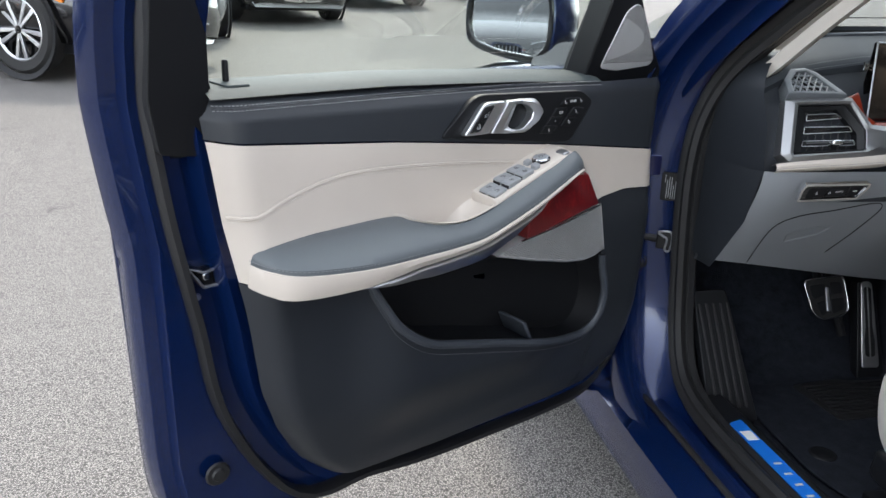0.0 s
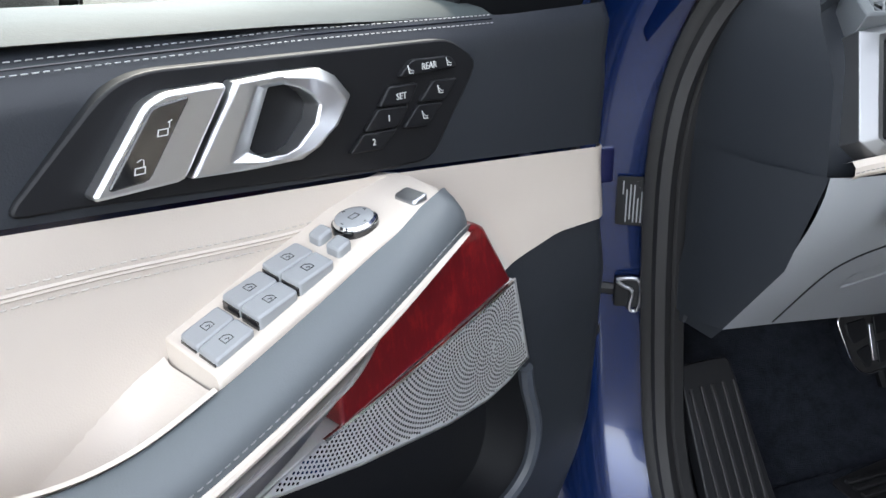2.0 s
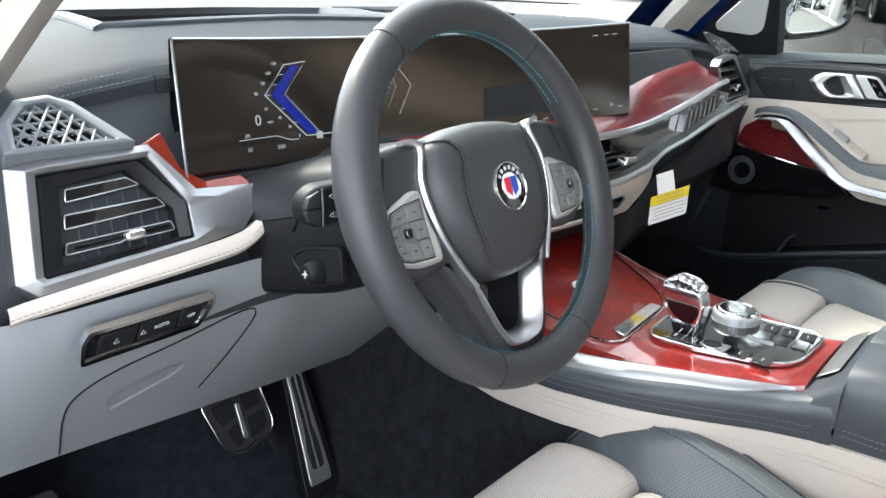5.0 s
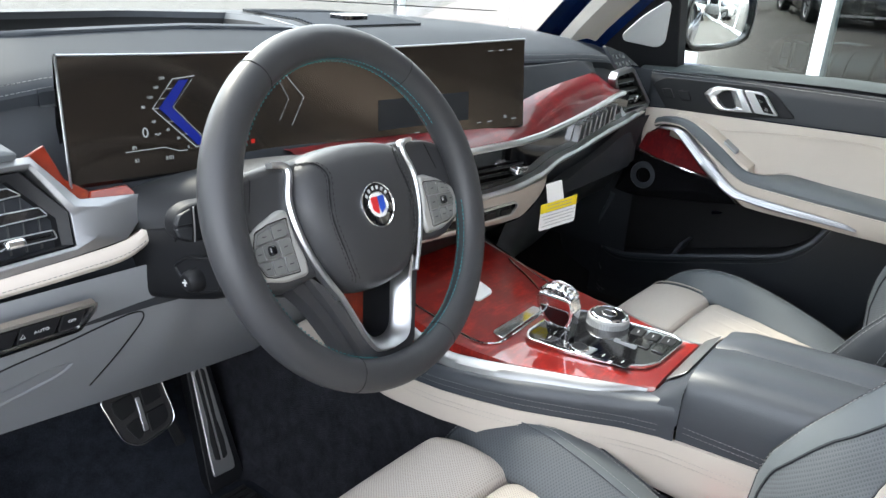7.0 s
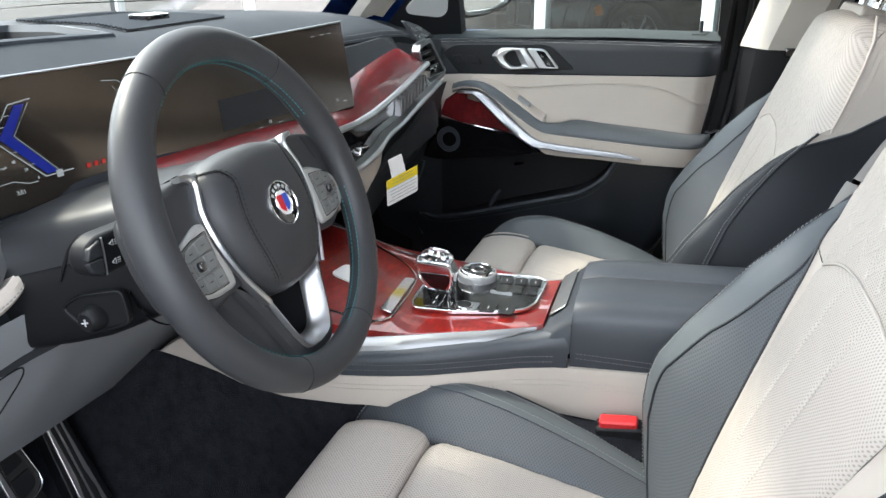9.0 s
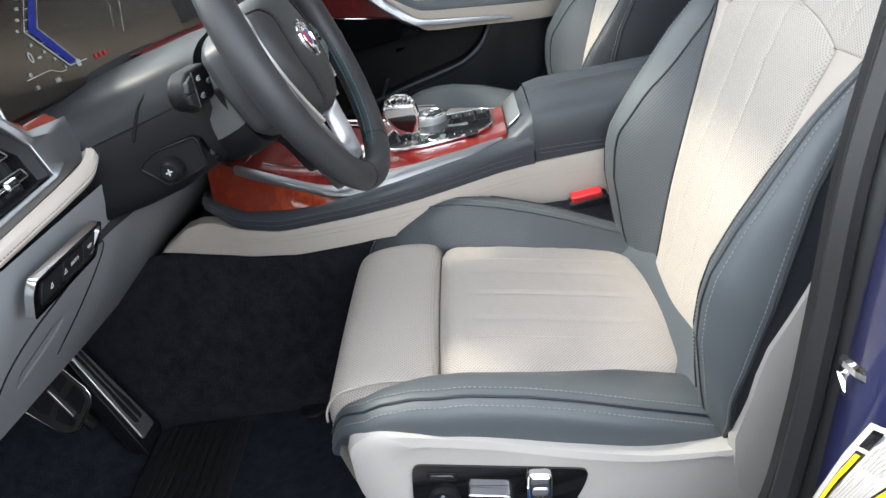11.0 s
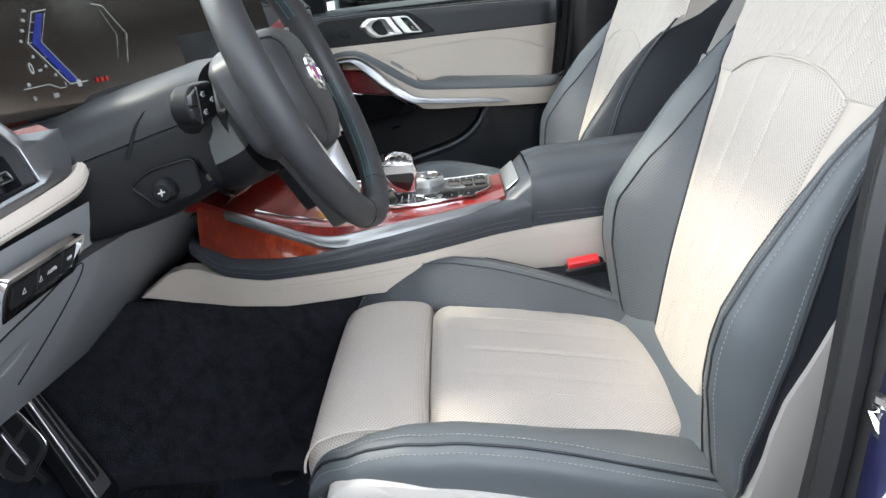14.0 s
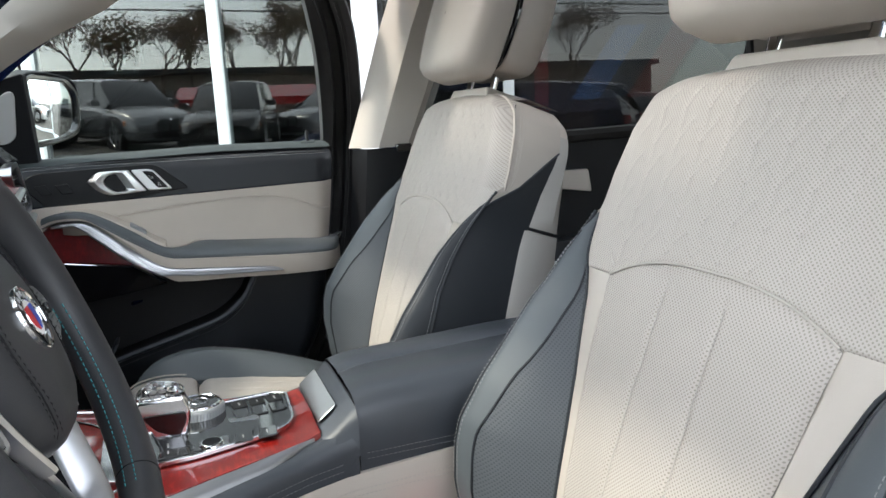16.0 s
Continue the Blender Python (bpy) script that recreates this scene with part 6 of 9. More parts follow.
part("silver_line", pstrip(VB, LB, -.010, -.012, -.30, .60, .003), M["alu"], dash)
IB = [(-.30, .838), (.026, .836), (.156, .832), (.203, .852), (.265, .89), (.384, .905), (.6, .955)]
part("ivory_lower", pstrip([(x, z - .001) for x, z in LB], IB, -.006, .012, -.30, .20, .006), M["ivory"], dash, "ivory leather lower dash")
part("ivory_lower", pstrip([(x, z - .001) for x, z in LB], [(x, z - .016) for x, z in LB], -.006, .012, .20, .66, .004), M["ivory"], dash)
cp = part("climate_panel", slab(rounded([(-.16, .851), (.085, .855), (.100, .868), (.094, .873), (-.16, .868)], .004, 3), .008, -.004, lambda u, v, w: V(u, sweep_y(u) - w, v)), M["gloss_black"], dash, "black climate switch strip in a silver rim", bev=.001)
part("panel_rim", ring_frame(rounded([(-.164, .849), (.087, .853), (.105, .868), (.097, .876), (-.164, .871)], .005, 3), .003, .0, .010, lambda u, v, w: V(u, sweep_y(u) - w, v)), M["alu"], cp)
for u in (-.10, -.06, .02, .06):
    part("climate_key", slab(rounded([(u, .857), (u + .026, .857), (u + .026, .866), (u, .866)], .002, 2), .0095, .004, lambda u, v, w: V(u, sweep_y(u) - w, v)), M["black"], cp)
# glove box and lower centre
rows = []
for k in range(17):
    x = .10 + .63 * k / 16
    zt = lerp(x, IB) - .002
    rows.append([V(x, sweep_y(x) + .010, zt), V(x, sweep_y(x) + .02, zt - .03), V(x, sweep_y(x) + .045, zt - .12), V(x, sweep_y(x) + .10, zt - .20), V(x, .45, .66)])
part("glove_box", grid(rows), M["navy"], dash, "navy glove box")
rows = [[V(x, .17, .838), V(x, .20, .80), V(x, .26, .785)] for x in np.linspace(-.17, .16, 10)]
part("centre_under", grid(rows), M["black"], dash)
# passenger's outer vent and speaker
def pv(u, v, w):
    return V(u, .160 - w + (u - .5) * .06, v)
po = rounded([(.468, 1.050), (.482, 1.064), (.556, 1.070), (.574, 1.064), (.702, .986), (.690, .972), (.556, .965), (.532, .974)], .005, 3)
pi_ = inset_line(po, .009)
pvf = part("vent_frame", ring_frame(po, .009, -.012, .004, pv), M["steel"], dash, "satin silver vent frame", bev=.0015)
part("vent_back", slab(pi_, -.010, -.016, pv), M["gloss_black"], pvf)
for k in range(4):
    v = .986 + .019 * k
    a, b = span_at(v, pi_)
    part("vent_slat", slab([(a, v - .004), (b, v - .004), (b, v + .003), (a, v + .003)], -.001, -.009, pv), M["black"], pvf, bev=.001)
    part("slat_edge", tube([pv(a + .003, v - .004, -.001), pv(b - .003, v - .004, -.001)], .0009, 5), M["alu_soft"], pvf)
part("thumb_wheel", slab(rounded([(.600, .992), (.622, .998), (.624, 1.008), (.604, 1.004)], .003, 2), -.006, .006, pv), M["chrome"], pvf, bev=.002)
ps = [(.478, 1.112), (.548, 1.096), (.590, 1.070), (.560, 1.075), (.484, 1.069)]
def psp(u, v, w):
    return V(u, .168 - w + (v - 1.07) * .7, v)
sps = part("speaker_surround", slab(rounded(ps, .006, 3), 0, .008, psp), M["navy"], dash, "dark speaker lattice", bev=.003)
for j in range(2):
    for k in range(5 - j):
        u, v, q = .492 + .015 * k, 1.078 + .014 * j, (1 if k % 2 else -1)
        part("speaker_slot", slab([(u - .0055, v - .004 * q), (u + .0055, v - .004 * q), (u, v + .0045 * q)], .0084, .006, psp), M["gloss_black"], sps)
# hang tag
tag = thing("hang_tag", "white paper tag with a yellow head hanging from the dash", "tag")
def tg_(u, v, w):
    return V(.122 + u * .70 - w * .7, .095 - u * .62 - w * .7, .808 + v + u * .30)
part("tag_strip", slab([(.012, .050), (.042, .050), (.030, .100), (.002, .100)], 0, .001, tg_), M["paper"], tag, flat=True)
tc = part("tag_card", slab(rounded([(-.003, .020), (.062, .020), (.062, .066), (-.003, .066)], .004, 3), .001, .002, tg_), M["paper"], tag, flat=True)
part("tag_head", slab([(-.003, .050), (.062, .050), (.062, .0663), (-.003, .0663)], .002, .0024, tg_), M["yellow"], tc, flat=True)
for k in range(7):
    w_ = .022 if k < 2 else .03 - .003 * (k % 3)
    part("print_bar", slab([(.031 - w_, .061 - .0058 * k), (.031 + w_, .061 - .0058 * k), (.031 + w_, .0618 - .0058 * k), (.031 - w_, .0618 - .0058 * k)], .0024, .0027, tg_), M["thread_mid"], tc, flat=True)

# ---- steering wheel and column ----
wheel = thing("steering_wheel", "dark leather steering wheel with silver spoke trim and round badge", "steering wheel")
WC, RAKE = V(-.394, .015, .9915), radians(22.4)
WA = V(0, -math.cos(RAKE), math.sin(RAKE))
WU = V(0, math.sin(RAKE), math.cos(RAKE))
RIM = .1690


def wh(x, y, w=0.0):
    """Plane of the wheel: x to the right, y up, w towards the driver."""
    return WC + V(1, 0, 0) * x + WU * y + WA * w


def grip(u):
    """Thickness of the rim round the wheel: fuller beside the spokes."""
    a = abs((u * 360 + 180) % 360 - 180)
    return 1 + .12 * math.exp(-((a - 74) / 26) ** 2) - .03 * math.exp(-((a - 180) / 40) ** 2)


rim = [wh(RIM * math.sin(a), RIM * math.cos(a)) for a in np.linspace(0, 2 * math.pi, 121)[:-1]]
prof = [(.0174 * math.cos(t), .0165 * math.sin(t)) for t in np.linspace(0, 2 * math.pi, 21)[:-1]]
M["shroud_grey"] = plastic("dark_grey_plastic", (.018, .0195, .022), .45)
M["collar_grey"] = plastic("mid_grey_collar_plastic", (.115, .12, .122), .42)
M["key_silver"] = plastic("dark_silver_key", (.15, .153, .15), .38)
M["pad_silver"] = material("satin_silver_plastic", (.40, .40, .385), .40, .35)
M["wheel"] = leather("charcoal_wheel_leather", (.034, .035, .038), .45)
part("rim", sweep(rim, prof, up=WA, closed=True, scale=grip), M["wheel"], wheel, "smooth charcoal leather rim")
for a in (-34, 38, 158, 205):
    t = radians(a)
    k = grip((a % 360) / 360)
    ring = [wh((RIM + .0175 * k * math.cos(p)) * math.sin(t), (RIM + .0175 * k * math.cos(p)) * math.cos(t), .0166 * k * math.sin(p)) for p in np.linspace(0, 2 * math.pi, 24)]
    part("rim_seam", tube(ring, .0005, 5), M["black"], wheel)
for dw in (-.0042, .0042):
    for a0, a1 in ((-58, 62), (98, 166), (196, 258)):
        pts = []
        for a in np.linspace(radians(a0), radians(a1), 60):
            r = RIM - .0172 * grip((math.degrees(a) % 360) / 360)
            pts.append(wh(r * math.sin(a), r * math.cos(a), dw))
        part("rim_stitching", stitches(pts, w=.0011, h=.0010, up=(0, -.4, -.9) if a0 < 0 else (-.9 if a0 < 180 else .9, 0, .2)), M["thread_teal"], wheel, "teal cross stitching")
# airbag cover
hub_o = [(-.078, .048), (-.066, .060), (-.042, .067), (.0, .070), (.042, .067), (.066, .060), (.078, .048), (.087, .020), (.083, -.015), (.071, -.045), (.054, -.066), (.032, -.079), (0, -.083), (-.032, -.079), (-.054, -.066), (-.071, -.045), (-.083, -.015), (-.087, .020)]
hub_o = [tuple(p) for p in cr(hub_o, 4, True)]
HUB = [(.02, .0160), (.28, .0157), (.52, .0140), (.74, .0100), (.88, .0040), (.95, -.0035), (.985, -.013), (1.0, -.025), (.98, -.045)]
hub = part("airbag_cover", grid([[wh(x * k, y * k - .001, w) for x, y in hub_o] for k, w in HUB[::-1]], closed=True), M["wheel"], wheel, "charcoal leather airbag cover")


def hub_w(x, y):
    """Height of the airbag cover's dome."""
    best = 0.0
    for (x1, y1), (x2, y2) in zip(hub_o, hub_o[1:] + hub_o[:1]):
        d = x * (y2 - y1) - y * (x2 - x1)
        e = x1 * (y2 - y1) - y1 * (x2 - x1)
        best = max(best, d / e if abs(e) > 1e-9 else 0)
    return lerp(min(1, best), HUB[:-1])


for sx in (-1, 1):
    pth = cr([(sx * .068, .057), (sx * .055, .052), (sx * .050, .038), (sx * .055, .018), (sx * .057, -.006), (sx * .050, -.040), (sx * .040, -.068)], 8)
    for d in (-.0032, .0032):
        part("hub_stitching", stitches([wh(x + d, y, hub_w(x + d, y) + .0006) for x, y in pth], up=WA, h=.0005), M["black"], hub)
    part("hub_seam", tube([wh(x, y, hub_w(x, y)) for x, y in pth], .0009, 5), M["black"], hub)
bw = Matrix.Translation(wh(0, 0, .0155)) @ axes((0, 0, 0), (1, 0, 0), WU)
bdg = part("badge", lathe([(.0, .0022), (.0205, .0022), (.0222, .0016), (.0228, 0), (.0228, -.004)], bw, 40), M["gloss_black"], wheel, "round black badge with a chrome ring and red and blue shield")
part("badge_ring", lathe([(.0213, .002), (.0219, .0030), (.0228, .0026), (.0232, 0)], bw, 40), M["chrome"], bdg)
part("badge_ring", lathe([(.0128, .002), (.0132, .0028), (.0137, .002)], bw, 40), M["chrome"], bdg)
M["enamel"] = plastic("blue_enamel", (.02, .07, .42), .3)
for x0, m in ((-.0047, "red_plastic"), (.0047, "enamel")):
    bm = slab(rounded([(x0 - .0045, .0085), (x0 + .0045, .0085), (x0 + .0042, -.004), (x0 * .2 + .001 * (1 if x0 > 0 else -1), -.0095), (x0 - .0042, -.004)], .001, 2), .0024, .0030, lambda u, v, w: bw @ V(u, v, w))
    part("badge_shield", bm, M[m], bdg, flat=True)
part("badge_disc", lathe([(0, .0024), (.0125, .0024), (.0126, .001)], bw, 30), M["paper"], bdg)
for k in range(6):
    a = radians(52 - 21 * k)
    mm = bw @ Matrix.Rotation(a, 4, "Z")
    part("badge_bar", slab([(-.0014, .0156), (.0014, .0156), (.0016, .0192), (-.0016, .0192)], .0022, .0027, lambda u, v, w: mm @ V(u, v, w)), M["pale_button"], bdg, flat=True)
# spokes: leather shoulders, silver switch pads and a silver-edged V below the hub
SPOKE_KEYS = ([(.090, -.0055), (.090, .0085), (.1105, .0065), (.1105, -.0065)], [(.1120, -.0066), (.1120, .0063), (.1290, .0020), (.1345, -.0075)],
        [(.0885, -.0225), (.0890, -.0070), (.1060, -.0075), (.1060, -.0225)], [(.1270, -.0225), (.1270, -.0085), (.1352, -.0090), (.1390, -.0160), (.1375, -.0220)],
        [(.0875, -.0390), (.0880, -.0240), (.1030, -.0240), (.1030, -.0385)], [(.1045, -.0384), (.1045, -.0240), (.1195, -.0240), (.1195, -.0375)], [(.1210, -.0374), (.1210, -.0238), (.1365, -.0236), (.1300, -.0350)])
for sx in (-1, 1):
    so = [(.050, .060), (.098, .0615), (.134, .057), (.160, .046), (.164, .0), (.157, -.040), (.122, -.058), (.060, -.050)]
    part("side_spoke", slab(rounded([(sx * x, y) for x, y in so], .012, 4), -.044, -.009, wh), M["wheel"], wheel, "leather spoke shoulder", bev=.009, seg=3)
    part("shoulder_seam", tube([wh(sx * x, y, w) for x, y, w in ((.124, .057, -.014), (.124, .050, -.0085), (.128, .038, -.0085), (.134, .022, -.0085))], .0006, 5), M["black"], wheel)
    kp = [(.095, .018), (.106, .019), (.130, .010), (.150, -.002), (.156, -.020), (.147, -.038), (.116, -.047), (.088, -.047), (.087, -.030), (.093, -.010)]
    pad = part("switch_pad", slab(rounded([(sx * x, y) for x, y in kp], .006, 4), -.024, -.0045, wh), M["pad_silver"], wheel, "silver spoke switch pad", bev=.0035)
    kx = lambda x: sx * (.0990 + (x - .0855) * .84)  # noqa: E731
    kb = [(.0855, .011), (.1115, .009), (.1310, .0045), (.1420, -.0155), (.1370, -.0260), (.1310, -.0370), (.1190, -.0402), (.0850, -.0417), (.0865, -.015)]
    part("key_groove", slab(rounded([(kx(x), y) for x, y in kb], .002, 2), -.006, -.0042, wh), M["gloss_black"], pad, flat=True)
    part("key_bed", slab(rounded([(kx(x), y) for x, y in inset_line(kb, .0009)], .002, 2), -.006, -.0039, wh), M["alu_soft"], pad, flat=True)
    for q in SPOKE_KEYS:
        k = part("spoke_key", slab(rounded([(kx(x), y) for x, y in q], .0008, 2), -.007, -.0028, wh), M["key_silver"], pad, bev=.0006)
        mx, my = sum(x for x, y in q) / len(q), sum(y for x, y in q) / len(q)
        part("key_mark", slab([(kx(mx) - .0022, my - .0005), (kx(mx) + .0022, my - .0005), (kx(mx) + .0022, my + .0005), (kx(mx) - .0022, my + .0005)], -.0029, -.0025, wh), M["black"], k, flat=True)
    part("roller_well", slab(rounded([(kx(.1075), -.0220), (kx(.1255), -.0220), (kx(.1255), -.0080), (kx(.1075), -.0078)], .002, 2), -.006, -.0030, wh), M["key_silver"], pad)
    part("roller", slab(rounded([(kx(.1120), -.0195), (kx(.1215), -.0195), (kx(.1215), -.0105), (kx(.1120), -.0105)], .002, 2), -.007, .0010, wh), M["gloss_black"], pad, bev=.002)
    ed = cr([(sx * .099, .0600), (sx * .086, .0580), (sx * .0815, .049), (sx * .0900, .022), (sx * .0865, -.012), (sx * .0745, -.046), (sx * .0560, -.080)], 8)
    part("spoke_trim", sweep([wh(x, y, -.006) for x, y in ed], [(-.0030, -.010), (.0030, -.010), (.0036, .001), (.0012, .0032), (-.0028, .002)], up=WA, scale=lambda u: .80 + .25 * math.sin(math.pi * u)), M["alu"], wheel, "satin silver spoke edge")
v_out = [(.064, -.066), (.053, -.084), (.043, -.108), (.034, -.130), (.022, -.146), (0, -.150)]
v_in = [(.048, -.074), (.036, -.087), (.027, -.108), (.019, -.126), (.010, -.134), (0, -.136)]
v_mid = [(.086, -.048), (.068, -.082), (.055, -.110), (.044, -.136), (.031, -.156), (0, -.160)]
v_body = [(.108, -.046), (.083, -.080), (.068, -.110), (.056, -.136), (.042, -.160), (0, -.166)]


def vee(half_line, n=6):
    r = cr(half_line, n)
    return [(x, y) for x, y in r] + [(-x, y) for x, y in r[-2::-1]]


A, B, C, D = vee(v_out), vee(v_in), vee(v_mid), vee(v_body)
part("lower_trim", grid([[wh(x, y, -.030) for x, y in A], [wh(x, y, -.012) for x, y in A], [wh(x * .97, y + .0015, -.0095) for x, y in A], [wh(x * .92, y + .003, -.0105) for x, y in A], [wh(x * 1.04, y - .001, -.024) for x, y in B], [wh(x, y, -.027) for x, y in B], [wh(x, y, -.034) for x, y in B]]), M["alu"], wheel, "satin silver lower spoke loop")
part("lower_spoke", grid([[wh(x, y, -.044) for x, y in D], [wh(x, y, -.030) for x, y in D], [wh(x * .985, y + .001, -.0260) for x, y in D], [wh(x * 1.01, y - .0005, -.0245) for x, y in C], [wh(x, y, -.0190) for x, y in C], [wh(x * .985, y + .001, -.0165) for x, y in C], [wh(x * 1.01, y - .0005, -.0140) for x, y in A]]), M["wheel"], wheel, angle=30)
part("spoke_inner", grid([[wh(x * .99, y, -.0300) for x, y in B], [wh(x * .94, y + .001, -.070) for x, y in B]]), M["black"], wheel)
part("hub_back", lathe([(.0, -.02), (.05, -.02), (.06, -.035), (.055, -.075), (.0, -.075)], Matrix.Translation(WC) @ axes((0, 0, 0), (1, 0, 0), WU), 32), M["black"], wheel)
# column shroud, collar and stalks
col = thing("steering_column", "dark grey and black steering column shroud with stalks and adjuster", "steering column")
CYS = (.300, .265, .230, .195, .160, .130, .112, .104)
C_HW = [(.10, .094), (.13, .103), (.16, .108), (.20, .116), (.25, .127), (.30, .134)]
C_TOP = [(.10, 1.023), (.13, 1.021), (.165, 1.012), (.205, 1.003), (.25, .990), (.30, .972)]
C_SPLIT = [(.075, .978), (.10, .974), (.146, .962), (.18, .953), (.237, .938), (.30, .922)]
C_BOT = [(.075, .899), (.11, .888), (.17, .861), (.255, .845), (.30, .842)]


def shroud_top_ring(y):
    w, t, m = lerp(y, C_HW), lerp(y, C_TOP), lerp(y, C_SPLIT)
    e = m + (t - m) * .70
    half = cr([(w, m), (w - .001, m + (e - m) * .45), (w - .010, e), (w - .030, e + (t - e) * .62), (w * .42, t - .001), (0, t + .002)], 4)
    return [V(WC.x - x, y, z) for x, z in half] + [V(WC.x + x, y, z) for x, z in half[-2::-1]]


def shroud_low_ring(y):
    w, m, b = lerp(y, C_HW) - .001, lerp(y, C_SPLIT) - .0025, lerp(y, C_BOT)
    half = cr([(w - .004, m + .003), (w, m - .002), (w - .001, m - (m - b) * .40), (w - .010, b + .014), (w - .034, b + .001), (0, b - .002)], 4)
    return [V(WC.x - x, y, z) for x, z in half] + [V(WC.x + x, y, z) for x, z in half[-2::-1]]


part("shroud_top", grid([shroud_top_ring(y) for y in CYS]), M["shroud_grey"], col, "dark grey upper column shroud")
part("shroud_under", grid([shroud_low_ring(y) for y in CYS + (.090, .080)]), M["black"], col, "black lower column shroud")
for r in (shroud_top_ring(CYS[-1]), shroud_low_ring(.080)):
    bm = bmesh.new()
    bm.faces.new([bm.verts.new(q) for q in r])
    part("shroud_face", bm, M["black"], col)
for s in (-1, 1):
    # stepped recess round the stalk on the shroud's side
    o = [(.182, .938), (.164, .976), (.148, .988), (.112, .994), (.106, .960)]
    part("stalk_recess", tube([V(WC.x + s * (lerp(y, C_HW) + lerp(z, [(.94, .001), (.975, .0), (.99, -.008)])), y, z) for y, z in cr(o[:4], 6)], .0017, 6), M["black"], col)


def collar_ring(k, w, a0, a1, n=22):
    out = []
    for j in range(n + 1):
        a = radians(a0 + (a1 - a0) * j / n)
        c, q = math.cos(a), math.sin(a)
        out.append(wh(.094 * k * math.copysign(abs(c) ** .62, c), -.004 + (.047 if q > 0 else .072) * k * math.copysign(abs(q) ** .62, q), w))
    return out


for a0, a1, mt, nm in ((-14, 194, "collar_grey", "collar_top"), (194, 346, "black", "collar_under")):
    part(nm, grid([collar_ring(k, w, a0, a1) for k, w in ((.93, -.122), (.97, -.108), (1.0, -.098), (1.0, -.078), (.97, -.070), (.86, -.066), (.5, -.062))]), M[mt], col, "grey collar behind the wheel" if a0 < 0 else "")
part("collar_gap", grid([collar_ring(1.03, w, 0, 360, 48) for w in (-.122, -.1175)]), M["gloss_black"], col)
for sx in (-1, 1):
    def st(u, v, w):
        return V(WC.x + sx * u, .094 - w + (u - .14) * .10, .990 + v)
    sk = part("stalk", grid([[st(u, -.010 + r * math.sin(a) - .012 * (1 - t), -.004 + r * math.cos(a) - .030 * (1 - t)) for a in np.linspace(0, 2 * math.pi, 13)[:-1]] for t, u, r in ((0, .084, .020), (.25, .098, .016), (.55, .112, .0125), (1, .132, .012))], closed=True), M["shroud_grey"], col, "black stalk with white symbols")
    part("stalk_paddle", slab(rounded([(.112, -.0175), (.158, -.0190), (.1695, -.0120), (.1735, .0005), (.1690, .0120), (.157, .0185), (.112, .0185)], .006, 3), -.010, .0105, st), M["black"], sk, bev=.0045, seg=3)
    part("stalk_button", slab(rounded([(.1560, .0010), (.1725, .0010), (.1688, .0105), (.1570, .0155)], .0015, 2), .004, .0122, st), M["shroud_grey"], sk, bev=.0012)
    part("stalk_button", slab(rounded([(.1560, -.0010), (.1725, -.0010), (.1690, -.0105), (.1570, -.0160)], .0015, 2), .004, .0122, st), M["shroud_grey"], sk, bev=.0012)
    part("stalk_groove", tube([st(u, v, .0110) for u, v in ((.1545, -.017), (.1540, 0), (.1545, .0165))], .0009, 6), M["alu_soft"], sk)
    for u, v in ((.144, .0085), (.144, -.0085), (.124, .001)):
        part("stalk_symbol", tube([st(u + .003, v, .0108), st(u - .001, v + .0025, .0108), st(u - .001, v - .0025, .0108), st(u + .003, v, .0108)], .0005, 4), M["print"], sk)
        for d in (-.002, 0, .002):
            part("stalk_symbol", tube([st(u - .0028, v + d, .0108), st(u - .0062, v + d, .0108)], .0004, 4), M["print"], sk)


def ad(u, v, w):
    """On the left face of the lower shroud: u back towards the seat, v up."""
    return V(-.5025 + .10 * u - w, .150 - u, .903 + v + .2 * u)


ao = rounded([(-.034, .013), (-.014, .0225), (.031, .0225), (.034, -.010), (-.009, -.016)], .006, 3)
adj = part("adjuster_plate", slab(ao, -.006, .0012, ad), M["black"], col, "column adjuster switch plate", bev=.0008)
part("adjuster_rim", ring_frame(inset_line(ao, -.0025), .0028, -.004, .0030, ad), M["black"], adj, bev=.0012)
part("adjuster_knob", lathe([(0, .016), (.0085, .016), (.0112, .013), (.0125, .006), (.0130, -.004)], Matrix.Translation(ad(0, 0, 0)) @ Matrix.Rotation(radians(-90), 4, "Y"), 24), M["black"], adj)
for a, b in ((.0036, 0), (0, .0036)):
    part("adjuster_mark", tube([ad(-a, -b, .0162), ad(a, b, .0162)], .0009, 5), M["print"], adj)

# ---- centre console ----
con = thing("centre_console", "centre console with slate leather sides, ivory skirt and red wood top", "centre console")
CX = -.045


def half(y):
    """Half width of the console's top at y."""
    return lerp(y, [(-.60, .072), (-.25, .072), (-.20, .083), (-.14, .107), (-.08, .129), (-.02, .143), (.03, .150), (.12, .150), (.20, .140), (.26, .120)])


def top_z(y):
    return lerp(y, [(-.60, .80), (-.26, .80), (-.24, .768), (-.20, .757), (-.05, .752), (.05, .757), (.12, .770), (.20, .795), (.30, .83)])


